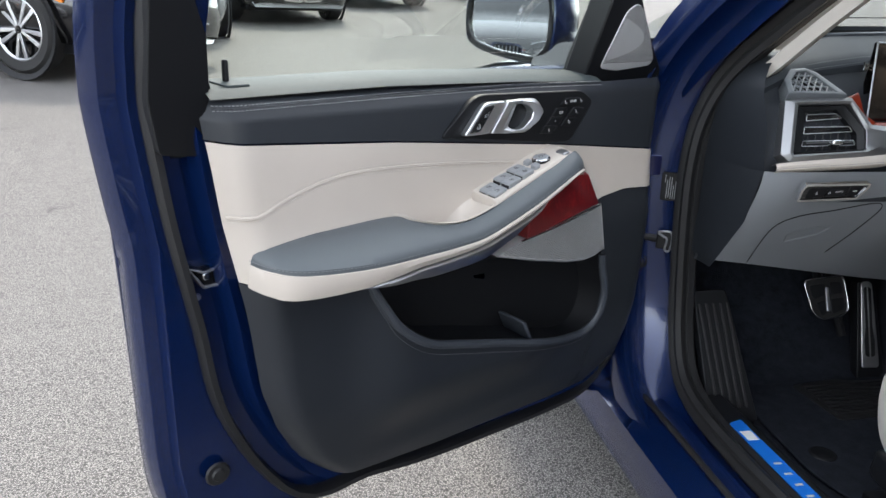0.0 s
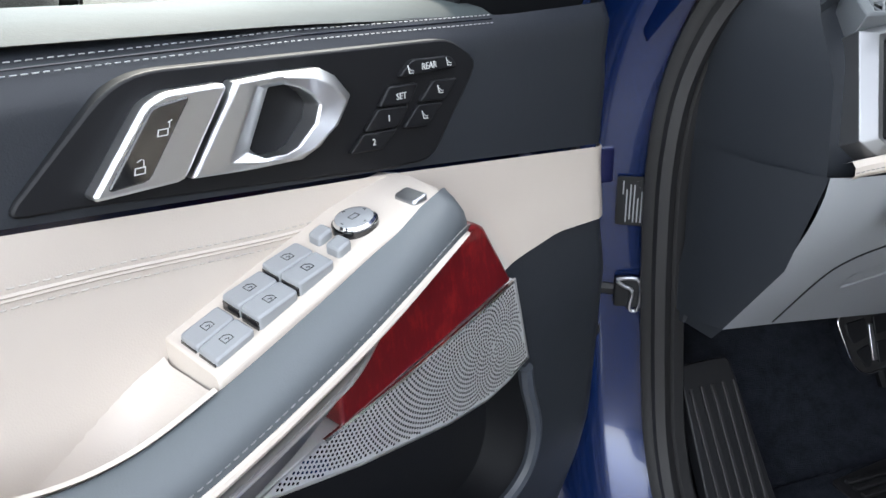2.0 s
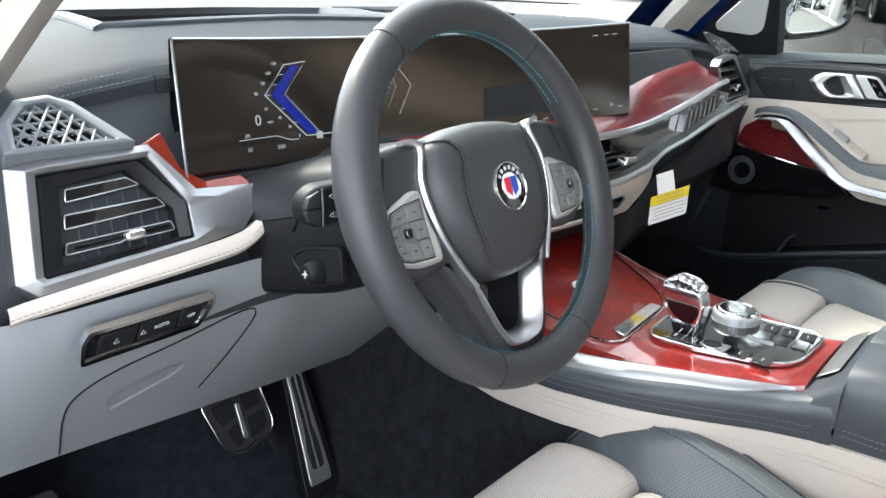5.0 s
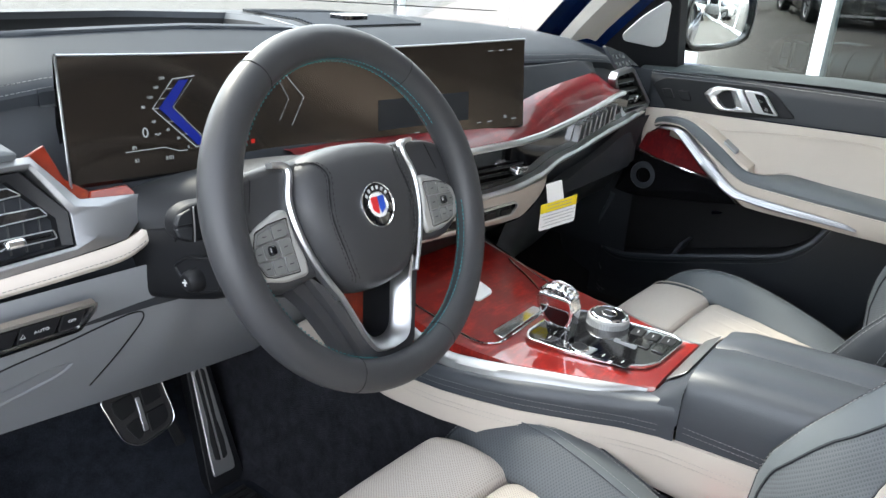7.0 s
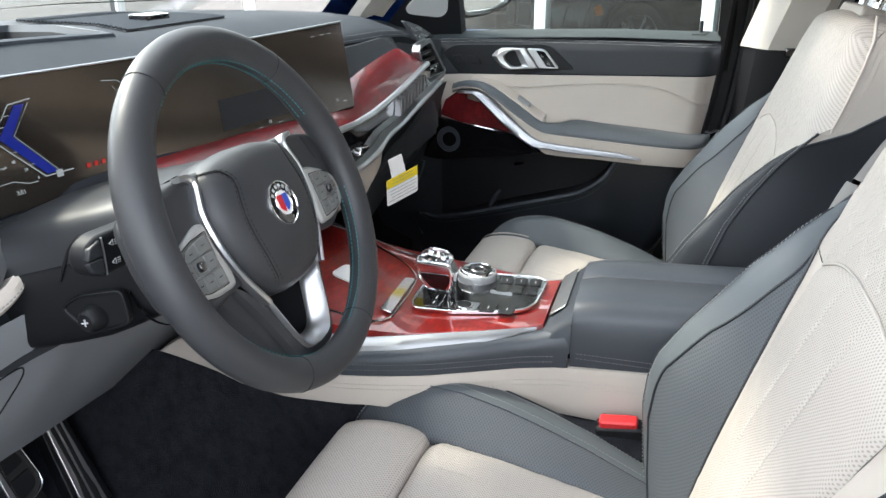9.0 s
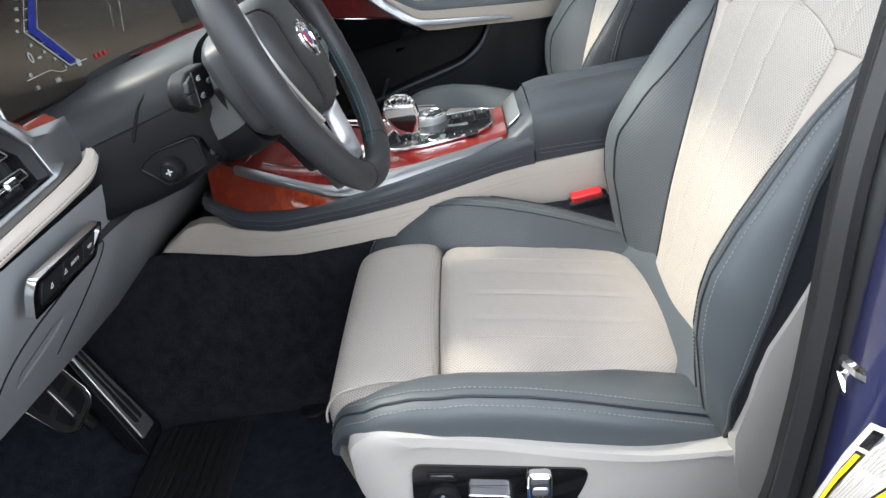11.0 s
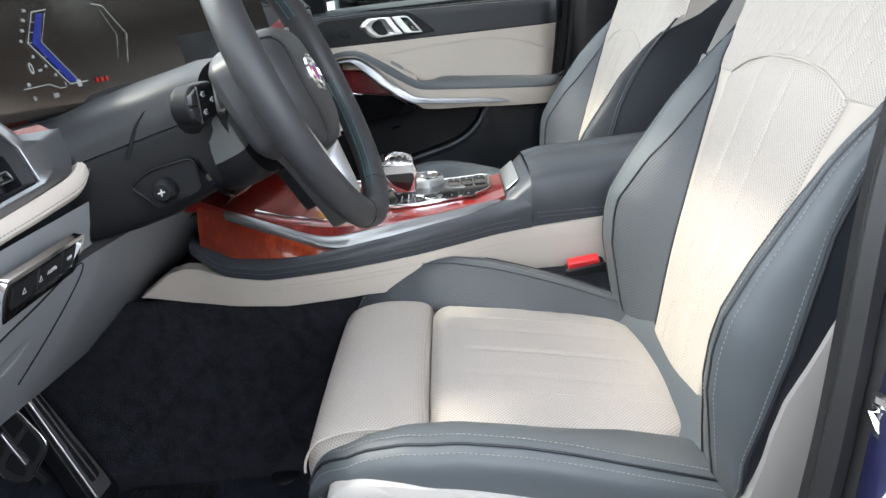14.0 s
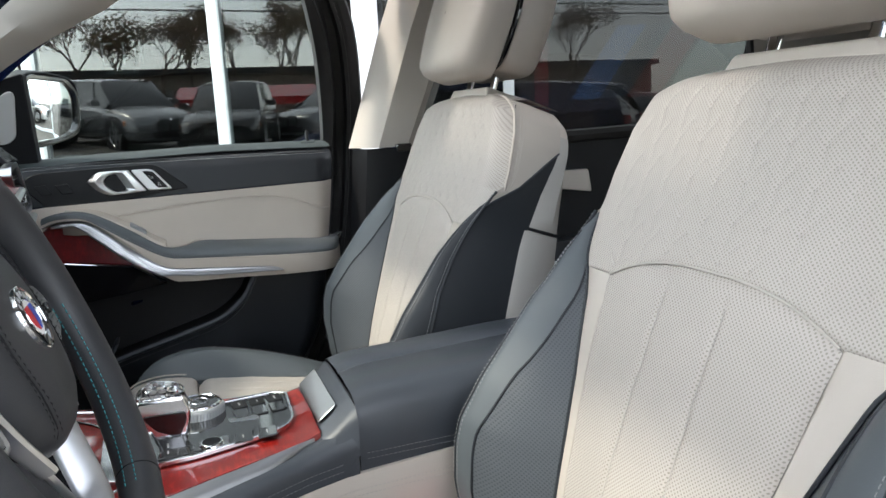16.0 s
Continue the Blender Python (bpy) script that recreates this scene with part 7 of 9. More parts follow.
for sx in (-1, 1):
    # slate leather rail beside the wood
    rows = []
    for y in np.linspace(-.260, .262, 32):
        h = half(y)
        z = top_z(y)
        zb = lerp(y, [(-.25, .713), (0, .700), (.15, .690), (.22, .700), (.265, .735)])
        zt = min(z - .004, lerp(y, [(-.26, .772), (-.245, .765), (-.2, .752), (-.08, .742), (.0, .735), (.055, .727), (.123, .722), (.19, .725), (.262, .755)]))
        x = sx * (h + .028)
        rows.append([V(CX + sx * (h - .03), y, zt - .02), V(CX + sx * (h + .004), y, zt), V(CX + x - sx * .008, y, zt - .002), V(CX + x, y, zt - .010), V(CX + x + sx * .001, y, (zt + zb) / 2), V(CX + x - sx * .001, y, zb), V(CX + x - sx * .02, y, zb - .004)])
    part("leather_rail", grid(rows), M["slate_dark"], con, "slate leather rail", angle=60)
    for dz in (.010, .018):
        part("rail_stitching", stitches([V(CX + sx * (half(y) + .0295), y, lerp(y, [(-.25, .713), (0, .700), (.15, .690), (.22, .700), (.255, .728)]) + dz) for y in np.linspace(-.24, .25, 40)], up=(sx, 0, 0)), M["thread_dark"], con)
    # ivory skirt
    rows = []
    for y in np.linspace(-.62, .35, 40):
        zt = lerp(y, [(-.62, .735), (-.38, .722), (-.24, .712), (0, .699), (.15, .689), (.22, .699), (.265, .712), (.30, .705), (.35, .672)])
        zb = lerp(y, [(-.62, .62), (-.3, .64), (0, .655), (.124, .648), (.263, .653), (.345, .670)])
        h = half(max(y, -.25)) + .026
        x = CX + sx * h
        rows.append([V(x - sx * .02, y, zt + .003), V(x + sx * .001, y, zt), V(x + sx * .005, y, zt * .6 + zb * .4), V(x + sx * .002, y, zb), V(x - sx * .012, y, zb - .006), V(x - sx * .05, y, zb - .008)])
    part("ivory_skirt", grid(rows), M["ivory"], con, "ivory leather skirt")
    for dz in (.004, .011):
        part("skirt_stitching", stitches([V(CX + sx * (half(max(y, -.25)) + .0315), y, lerp(y, [(-.62, .69), (-.38, .690), (-.24, .685), (0, .678), (.15, .670), (.263, .673)]) + dz) for y in np.linspace(-.6, .26, 50)], up=(sx, 0, 0)), M["thread_ivory"], con)
    # amber wood cheek under the silver line at the front
    rows = []
    for y in np.linspace(.045, .245, 14):
        h = half(y)
        zt = lerp(y, [(.045, .728), (.06, .732), (.123, .762), (.19, .790), (.245, .800)])
        zb = lerp(y, [(.045, .724), (.123, .722), (.19, .724), (.245, .745)])
        rows.append([V(CX + sx * (h + .002), y, zt), V(CX + sx * (h + .014), y, (zt * .6 + zb * .4)), V(CX + sx * (h + .021), y, zb)])
    part("wood_cheek", grid(rows), M["wood_amber"], con, "glossy amber burl cheek")
# wood top, narrowing towards the rear between leather shoulders
def wood_half(y):
    return lerp(y, [(-.222, .074), (-.205, .084), (-.15, .100), (-.08, .125), (-.02, .150)])


def strip_z(y):
    return lerp(y, [(-.205, .757), (-.15, .752), (-.08, .750), (0, .744), (.055, .738), (.123, .765), (.20, .795)])


def eased(fn, y):
    """Value of fn at y, evened out over a few centimetres."""
    return sum(fn(y + d) for d in (-.03, -.02, -.01, 0, .01, .02, .03)) / 7


for sx in (-1, 1):
    rows = []
    for y in np.linspace(-.214, .20, 50):
        k = smooth(y, [(-.214, .1), (-.15, 1), (.03, 1), (.10, .55), (.20, .45)])
        x, z = eased(lambda q: min(half(q), wood_half(q)), y) + .002, eased(strip_z, y)
        rows.append([V(CX + sx * (x - .004), y, z - .004), V(CX + sx * x, y, z + .003), V(CX + sx * (x + .007 * k), y, z + .0015), V(CX + sx * (x + .0145 * k), y, z - .004 * k), V(CX + sx * (x + .0165 * k), y, z - .011 * k), V(CX + sx * (x + .012 * k), y, z - .016)])
    part("silver_line", grid(rows), M["alu_soft"], con, "satin silver line")
    part("rail_shoulder", grid([[V(CX + sx * (wood_half(y) - .004), y, strip_z(y) - .008), V(CX + sx * (wood_half(y) * .5 + half(y) * .5 + .01), y, strip_z(y) - .010), V(CX + sx * (half(y) + .012), y, strip_z(y) - .016)] for y in np.linspace(-.235, -.03, 14)]), M["slate_dark"], con)
rows = []
for y in np.linspace(-.222, .27, 40):
    h = eased(lambda q: min(half(q) - .001, wood_half(q)), y)
    lo = min(top_z(y) - .002, strip_z(y) + .001)
    rows.append([V(CX - h - .002, y, min(lo, eased(strip_z, y) - .002))] + [V(CX + h * t, y, top_z(y) + .003 * (1 - t * t)) for t in np.linspace(-1, 1, 15)] + [V(CX + h + .002, y, min(lo, eased(strip_z, y) - .002))])
rows.insert(0, [V(q.x, q.y - .002, q.z - .02) for q in rows[0]])
part("wood_top", grid(rows), M["wood_red"], con, "glossy red burl wood top")
part("body", grid([[V(CX - half(y) - .012, y, .40), V(CX - half(y) - .012, y, .70), V(CX + half(y) + .012, y, .70), V(CX + half(y) + .012, y, .40)] for y in (-.62, -.25, -.1, .05, .2, .30)]), M["carpet_side"], con, "charcoal carpet flank")
# tray lid lines and pull
def ct(u, v, w=0.0):
    """On the console's top: u to the right from its middle, v forward."""
    return V(CX + u, v, top_z(v) + .0032 + w)


part("lid_line", tube([ct(x, y, .0) for x, y in cr([(-.122, .16), (-.122, .06), (-.126, .012), (-.112, -.008), (-.085, -.012), (.020, -.004), (.060, .014), (.10, .055), (.135, .13)], 5)], .0018, 6), M["chrome"], con)
part("lid_line", tube([ct(x, y, .0) for x, y in ((.148, .20), (.13, .06), (.11, -.02))], .0018, 6), M["chrome"], con)
part("tray_pull", slab(rounded([(-.098, -.010), (-.092, .010), (.024, .014), (.026, -.003)], .005, 3), .0, .004, ct), M["chrome"], con, "bright tray pull", bev=.003)
part("key_card", slab(rounded([(-.034, .075), (.012, .078), (.020, .112), (-.024, .118)], .010, 4), .001, .004, ct), M["paper"], con, "pale sticker")
# gear panel
go = rounded([(-.070, -.036), (-.052, -.026), (.004, -.024), (.062, -.040), (.074, -.060), (.076, -.186), (.062, -.202), (-.018, -.199), (-.038, -.190), (-.050, -.172), (-.068, -.088)], .006, 4)


def ctk(u, v, w=0.0):
    return ct(u + .014, v, w)



gp = part("gear_panel", slab(go, .001, .004, ct), M["gloss_black"], con, "gloss black gear panel in a silver rim")
part("panel_rim", ring_frame(inset_line(go, -.003), .004, .0, .0058, ct), M["chrome"], gp, bev=.001)
part("gear_plate", slab(rounded([(-.013, -.128), (.000, -.126), (-.004, -.160), (-.016, -.162)], .003, 2), .004, .0052, ctk), M["steel"], gp)
for k in range(5):
    y = -.046 - .027 * k
    kk = part("gear_key", slab(rounded([(-.078, y), (-.052, y - .004), (-.050, y - .024), (-.077, y - .022)], .002, 2), .004, .0062, ctk), M["gloss_black"] if k != 2 else M["steel"], gp, bev=.001)
    part("key_mark", slab([(-.068, y - .011), (-.060, y - .011), (-.060, y - .0122), (-.068, y - .0122)], .0062, .0066, ctk), M["print"], kk, flat=True)
for k in range(3):
    y = -.135 - .022 * k
    part("gear_key", slab(rounded([(-.005, y), (.022, y + .002), (.022, y - .016), (-.005, y - .018)], .002, 2), .004, .0062, ctk), M["gloss_black"], gp, bev=.001)
    kk = part("gear_key", slab(rounded([(.026, y), (.051, y + .002), (.051, y - .016), (.026, y - .018)], .002, 2), .004, .0062, ctk), M["black"], gp, bev=.001)
    part("key_mark", slab([(.034, y - .008), (.042, y - .007), (.042, y - .0082), (.034, y - .0092)], .0062, .0066, ctk), M["print"], kk, flat=True)
part("start_button", lathe([(0, .006), (.012, .006), (.014, .004), (.0145, 0)], Matrix.Translation(ctk(-.066, -.104, .003)), 28), M["chrome"], gp, "round start button")
part("start_face", lathe([(0, .0068), (.010, .0066), (.0105, .005)], Matrix.Translation(ctk(-.066, -.104, .003)), 28), M["black"], gp)
# rotary controller
RC = Matrix.Translation(V(.008, -.095, .755)) @ Matrix.Rotation(radians(2), 4, "X")
rc = part("rotary_controller", lathe([(.0, .021), (.024, .021), (.0285, .0195), (.030, .017), (.030, .006), (.032, .003), (.034, .001), (.034, -.002)], RC, 48), M["pale_button"], con, "knurled silver rotary controller")
part("controller_face", lathe([(0, .0222), (.022, .0222), (.0235, .0205)], RC, 40), M["gloss_black"], rc)
part("controller_ring", lathe([(.0225, .0212), (.0240, .0228), (.0262, .0222), (.0275, .0200)], RC, 40), M["chrome"], rc)
part("controller_mark", lathe([(.010, .0223), (.0106, .0228), (.0112, .0223)], RC, 28), M["chrome"], rc)
for k in range(48):
    a = 2 * math.pi * k / 48
    part("knurl", box(-.0007, .0007, .0298, .0306, .007, .016), M["steel"], rc).matrix_local = RC @ Matrix.Rotation(a, 4, "Z")
# gear selector: leaning silver stem with a crystal head
gs = thing("gear_selector", "silver gear selector with a crystal glass head", "gear selector")
SX = -.074


def sel(y, z, x):
    """The selector leans a little to the driver as it rises."""
    return V(SX + x - (z - .755) * .10, y, z)


part("stem", slab(rounded([(-.078, .752), (-.052, .752), (-.043, .780), (-.030, .799), (-.027, .814), (-.031, .823), (-.081, .823), (-.0865, .805)], .004, 3), -.0130, .0130, sel), M["chrome"], gs, "satin silver stem", bev=.004, seg=3)
for e in (-1, 1):
    part("side_panel", slab(rounded([(-.034, .8055), (-.080, .8055), (-.0815, .795), (-.071, .774), (-.048, .786)], .004, 3), e * .0125, e * .0141, sel), M["gloss_black"], gs, "dark side inlay", bev=.0008)
part("crystal_head", slab([(-.029, .8225), (-.034, .830), (-.049, .8385), (-.069, .835), (-.081, .828), (-.083, .8225)], -.0138, .0138, sel), M["crystal"], gs, "faceted crystal head", bev=.0035, seg=1, angle=12)
for k in range(4):
    y = -.040 - .010 * k
    part("crystal_facet", slab([(y, .8235), (y - .0070, .8235), (y - .0035, .8295)], -.009, .009, sel), M["chrome"], gs, flat=True)
part("collar", lathe([(.026, 0), (.024, .005), (.018, .008), (.016, .0)], Matrix.Translation((SX - .001, -.065, .753)), 24), M["black"], gs)
# armrest lid
arm = thing("console_box", "closed slate leather console box lid with a middle seam", "console box")
for s0, s1 in ((-1, 0), (0, 1)):
    rows = []
    for y in np.linspace(-.262, -.66, 16):
        e = min(1, (-.252 - y) / .03)
        zc = .806 + .012 * min(1, (-.262 - y) / .25) - .012 * (1 - e) ** 2
        a, b = CX + .0965 * s0, CX + .0965 * s1
        if s0 < 0:
            rows.append([V(a + .002, y, .714), V(a - .002, y, .74), V(a, y, zc - .025), V(a + .010, y, zc - .006), V(a + .03, y, zc), V(b - .006, y, zc + .004), V(b - .001, y, zc)])
        else:
            rows.append([V(a + .001, y, zc), V(a + .006, y, zc + .004), V(b - .03, y, zc), V(b - .010, y, zc - .006), V(b, y, zc - .025), V(b + .002, y, .74), V(b - .002, y, .714)])
    part("lid", grid(rows, caps=False), M["slate_dark"], arm, angle=70)
bm = bmesh.new()
fr = [(-.0965, .714), (-.0985, .74), (-.0965, .777), (-.086, .792), (-.06, .797), (.06, .797), (.086, .792), (.0965, .777), (.0985, .74), (.0965, .714)]
bm.faces.new([bm.verts.new(V(CX + x, -.262, z)) for x, z in fr])
part("lid_front", bm, M["slate_dark"], arm)
for dz in (.016, .023):
    part("lid_stitching", stitches([V(CX - .0992, y, .714 + dz - .004 * (y + .26)) for y in np.linspace(-.27, -.6, 24)], up=(-1, 0, 0)), M["thread_dark"], arm)
part("lid_strip", slab(rounded([(-.052, .000), (.088, .000), (.090, .026), (-.050, .026)], .004, 3), .0005, .0045, lambda u, v, w: V(CX + u, -.224 - v * .82 - w * .5, .7625 + v * .60 + w)), M["alu"], con, "satin silver strip before the box lid", bev=.0012)
rows = []
for y, z in ((-.205, .746), (-.222, .758), (-.240, .771), (-.262, .792)):
    rows.append([V(CX - .1008, y, z - .055), V(CX - .1005, y, z - .012), V(CX - .086, y, z), V(CX, y, z), V(CX + .086, y, z), V(CX + .1005, y, z - .012), V(CX + .1008, y, z - .055)])
part("rail_rear", grid(rows), M["slate_dark"], con, angle=70)
# belt buckle of the driver's seat
bk = thing("belt_buckle", "black belt buckle with a red release key", "belt buckle")
bmx = axes((-.166, -.335, .648), (0, .97, -.12), (-.25, 0, 1))
def bb(u, v, w):
    return bmx @ V(u, v, w)
part("buckle_body", slab(rounded([(-.036, -.11), (.026, -.11), (.032, .008), (-.032, .010)], .008, 3), -.011, .011, bb), M["black"], bk, bev=.004)
part("release_key", slab(rounded([(-.024, .0), (.025, .0), (.025, .018), (-.024, .018)], .004, 3), -.0085, .0085, bb), M["red_plastic"], bk, "red release key", bev=.003)

# ---- front seats ----
LEAN = radians(19)
SL, CL = math.sin(LEAN), math.cos(LEAN)


def build_seat(X0, sx, driver):
    seat = thing("driver_seat" if driver else "passenger_seat", "two-tone front seat in ivory and slate leather with stitched bolsters", "car seat", "front seats")

    def fs(x, y, z):
        return V(X0 + sx * x, y, z)

    def bk(x, h, off):
        return V(X0 + sx * x, -.42 - h * SL + off * CL, .62 + h * CL + off * SL)

    # cushion insert with lengthwise flutes
    def flute(x):
        return -.0019 * sum(math.exp(-((x - c) / .0026) ** 2) for c in (-.062, 0.0, .062))

    def crease(a, b, seed):
        """Small puckers of the leather: folds that run out from the seams."""
        return .0007 * math.sin(41 * b + 3.1 * math.sin(17 * b + seed) + 60 * a) * math.sin(23 * b + 40 * a * a + seed)

    rows = []
    for y in np.linspace(-.098, -.395, 36):
        row = []
        e = min(1, (-.094 - y) / .018)
        for x in np.linspace(-.166, .166, 67):
            k = min(1, max(0, (-.315 - y) / .08))
            w = 1 - .05 * k - .33 * k ** 4
            z = lerp(y, [(-.46, .585), (-.40, .592), (-.30, .612), (-.2, .630), (-.12, .641), (-.10, .636)]) - .016 * (1 - e) ** 2
            z += .010 * (1 - (x / .166) ** 2) + crease(x, y * 3, 1.0) + flute(x) * smooth(y, [(-.36, 0), (-.33, 1), (-.16, 1), (-.13, 0)])
            z -= .012 * max(0, abs(x) / .166 - .9) * 10 * .5 + .010 * k ** 5
            row.append(fs(x * w, y, z))
        rows.append(row)
    ci = part("cushion_insert", grid(rows), M["ivory_perf"], seat, "perforated ivory leather with flutes")
    uvw(ci, lambda c: (c.x * 235 + c.y * 235, c.x * 235 - c.y * 235, 0))
    for x in (-.100, .100):
        part("insert_stitching", stitches([fs(x, y, lerp(y, [(-.46, .585), (-.40, .592), (-.30, .612), (-.2, .630), (-.12, .641)]) + .0075) for y in np.linspace(-.13, -.372, 34)]), M["thread_ivory"], ci)
    part("cushion_rear", grid([[fs(x, y, z + .006 * (1 - (x / .2) ** 2)) for x in np.linspace(-.19, .19, 12)] for y, z in ((-.33, .580), (-.36, .590), (-.385, .598), (-.405, .604), (-.43, .606), (-.46, .604))]), M["slate"], seat, "slate leather rear of the cushion")
    # thigh support
    pr = [(-.094, .60), (-.097, .628), (-.090, .641), (-.07, .648), (-.035, .651), (.0, .647), (.022, .637), (.033, .618), (.034, .600), (.027, .586), (.008, .578)]
    pr = cr(pr, 3)
    rows = []
    for x in np.linspace(-.186, .182, 34):
        e = 1 - min(1, (.186 - abs(x)) / .03)
        rows.append([fs(x, y - .010 * e ** 2, z - .014 * e ** 2 + .006 * (1 - (x / .186) ** 2)) for y, z in pr])
    ts = part("thigh_support", grid(rows, caps=True), M["ivory_perf"], seat, "perforated ivory thigh support")
    uvw(ts, lambda c: (c.x * 235 + (c.y - c.z * .6) * 235, c.x * 235 - (c.y - c.z * .6) * 235, 0))
    part("support_seam", tube([fs(.178, y, z + .001) for y, z in pr[4:-7]], .0014, 6), M["ivory"], ts)
    # cushion bolsters
    for s, lift in ((1, 0.0), (-1, .014)):
        rows = []
        ss = []
        ys = np.linspace(.026, -.405, 44)
        for y in ys:
            c = lerp(y, [(-.41, .588), (-.36, .608), (-.30, .631), (-.24, .651), (-.19, .665), (-.13, .677), (-.08, .679), (-.04, .672), (-.01, .658), (.008, .643), (.020, .625), (.03, .602)]) + lift * smooth(y, [(-.4, .6), (-.1, 1), (.03, 0)])
            xi = lerp(y, [(-.41, .150), (-.1, .166), (-.03, .178), (.03, .182)])
            zi = lerp(y, [(-.41, .582), (-.30, .612), (-.10, .640), (-.03, .634), (.012, .60), (.03, .575)])
            xo = lerp(y, [(-.41, .240), (-.3, .254), (-.1, .262), (-.02, .252), (.03, .212)])
            zo = c - lerp(y, [(-.41, .02), (-.1, .026), (.03, .020)])
            sec = cr([(xi, zi - .012), (xi + .002, zi + .004), (xi * .55 + xo * .45, c - .004), (xo - .024, c), (xo - .006, c - .009), (xo, zo), (xo - .006 - .035 * smooth(y, [(-.03, 0), (.02, 1)]), zo - .040)], 4)
            rows.append([fs(s * q[0], y, q[1]) for q in sec])
            ss.append((xo, zo, c))
        b = part("cushion_bolster", grid([r[8:] if s < 0 else r for r in rows]), M["slate"], seat, "slate leather bolster")
        if s < 0:
            bi = part("bolster_inner", grid([r[:9] for r in rows]), M["slate_perf"], b, "perforated slate leather")
            uvw(bi, lambda c: (c.x * 235 + c.y * 235, c.x * 235 - c.y * 235, 0))
            part("bolster_seam", tube([r[8] + V(0, 0, .0004) for r in rows], .0011, 5), M["slate_dark"], b)
            part("bolster_stitching", stitches([r[9] + V(0, 0, .0010) for r in rows], w=.0007, h=.0005), M["thread_mid"], b)
        for kk in (12, 16):
            part("bolster_stitching", stitches([r[kk] + V(s * sx * .0012, 0, .0012) for r in rows], up=(s * sx * .7, 0, .7)), M["thread_mid"], b)
        part("bolster_seam", tube([r[14] + V(s * sx * .0004, 0, .0008) for r in rows], .0016, 5), M["navy"], b)
    # ivory shell beside and under the cushion
    for s in (1, -1):
        so = [(-.004, .634), (-.001, .604), (-.004, .572), (-.020, .531), (-.052, .507), (-.157, .489), (-.295, .469), (-.379, .461), (-.45, .46), (-.46, .53), (-.43, .575), (-.38, .580), (-.315, .584), (-.227, .604), (-.145, .628), (-.063, .646), (-.028, .648)]
        so = [tuple(p) for p in cr(so, 3, True)]
        cen = (-.22, .55)
        rws = []
        for k, d in ((1.0, .205), (1.0, .248), (.985, .258), (.95, .262), (.80, .264), (.78, .2625), (.72, .262), (.3, .262), (.01, .262)):
            rws.append([fs(s * d, cen[0] + (u - cen[0]) * k, cen[1] + (v - cen[1]) * k) for u, v in so])
        sh = part("side_shell", grid(rws, closed=True), M["shell"], seat, "ivory plastic side shell")
        if s > 0:
            rh = []
            for h, o in ((.225, -.010), (.215, .002), (.19, .013), (.15, .022), (.113, .029), (.08, .034), (.05, .033), (.02, .028), (-.03, .024), (-.06, .012), (-.10, -.01)):
                xo = lerp(h, [(-.10, .262), (-.02, .268), (.05, .275), (.12, .277), (.205, .268)])
                rh.append([bk(xo - .010, h, o), bk(xo, h, o - .004), bk(xo + .004, h - .004, o - .03), bk(xo + .002, h - .01, -.06), bk(xo - .01, h - .015, -.11)])
            part("hinge_cover", grid(rh), M["shell"], seat, "ivory hinge cover")
        if s > 0 and driver:
            def pn(u, v, w):
                return V(X0 + sx * (.262 + w), u, v)
            po = rounded([(-.066, .6075), (-.246, .576), (-.240, .556), (-.221, .521), (-.203, .517), (-.066, .541), (-.060, .560)], .011, 5)
            cp = part("control_panel", slab(po, .0, .003, pn), M["gloss_black"], seat, "gloss black seat control panel with chrome levers")
            part("key_bezel", slab(rounded([(-.079, .5965), (-.110, .592), (-.109, .581), (-.079, .585)], .002, 2), .003, .0045, pn), M["black"], cp, bev=.001)
            part("heat_key", slab(rounded([(-.082, .594), (-.107, .5905), (-.106, .5835), (-.082, .587)], .002, 2), .0045, .006, pn), M["gloss_black"], cp, bev=.001)
            dm = Matrix.Translation(pn(-.0925, .5575, .003)) @ Matrix.Rotation(radians(90 * sx), 4, "Y")
            dp = part("lumbar_pad", lathe([(0, .006), (.012, .0055), (.0155, .007), (.017, .003), (.0172, 0)], dm, 32), M["black"], cp, "round lumbar pad")
            for a in range(4):
                q = pn(-.0925 + .009 * math.cos(a * math.pi / 2), .5575 + .009 * math.sin(a * math.pi / 2), .0088)
                part("pad_mark", tube([q + V(0, -.0018, -.001), q + V(0, 0, .001), q + V(0, .0018, -.001)], .0005, 5), M["print"], dp)
            part("pad_mark", tube([pn(-.090, .561, .0092), pn(-.0915, .556, .0092), pn(-.0955, .5555, .0092)], .0009, 5), M["print"], dp)
            wl = part("lever_well", slab(rounded([(-.118, .572), (-.170, .565), (-.184, .585), (-.208, .582), (-.205, .535), (-.17, .538), (-.118, .548)], .006, 3), .0025, .0035, pn), M["gloss_black"], cp)
            part("slide_lever", slab(rounded([(-.118, .571), (-.162, .563), (-.167, .548), (-.160, .541), (-.145, .544), (-.140, .547), (-.124, .548)], .005, 3), .003, .015, pn), M["chrome"], wl, "chrome slide lever", bev=.004)
            part("lever_shade", slab(rounded([(-.146, .5545), (-.160, .552), (-.160, .536), (-.146, .538)], .003, 2), .003, .0135, pn), M["gloss_black"], wl, bev=.002)
            part("lever_tip", slab(rounded([(-.122, .5615), (-.142, .5585), (-.1405, .549), (-.126, .550)], .003, 2), .014, .0165, pn), M["alu"], wl, bev=.001)
            part("tilt_lever", slab(rounded([(-.183, .589), (-.207, .586), (-.205, .556), (-.199, .541), (-.183, .543), (-.178, .558)], .005, 3), .003, .017, pn), M["chrome"], wl, "chrome backrest lever", bev=.004)
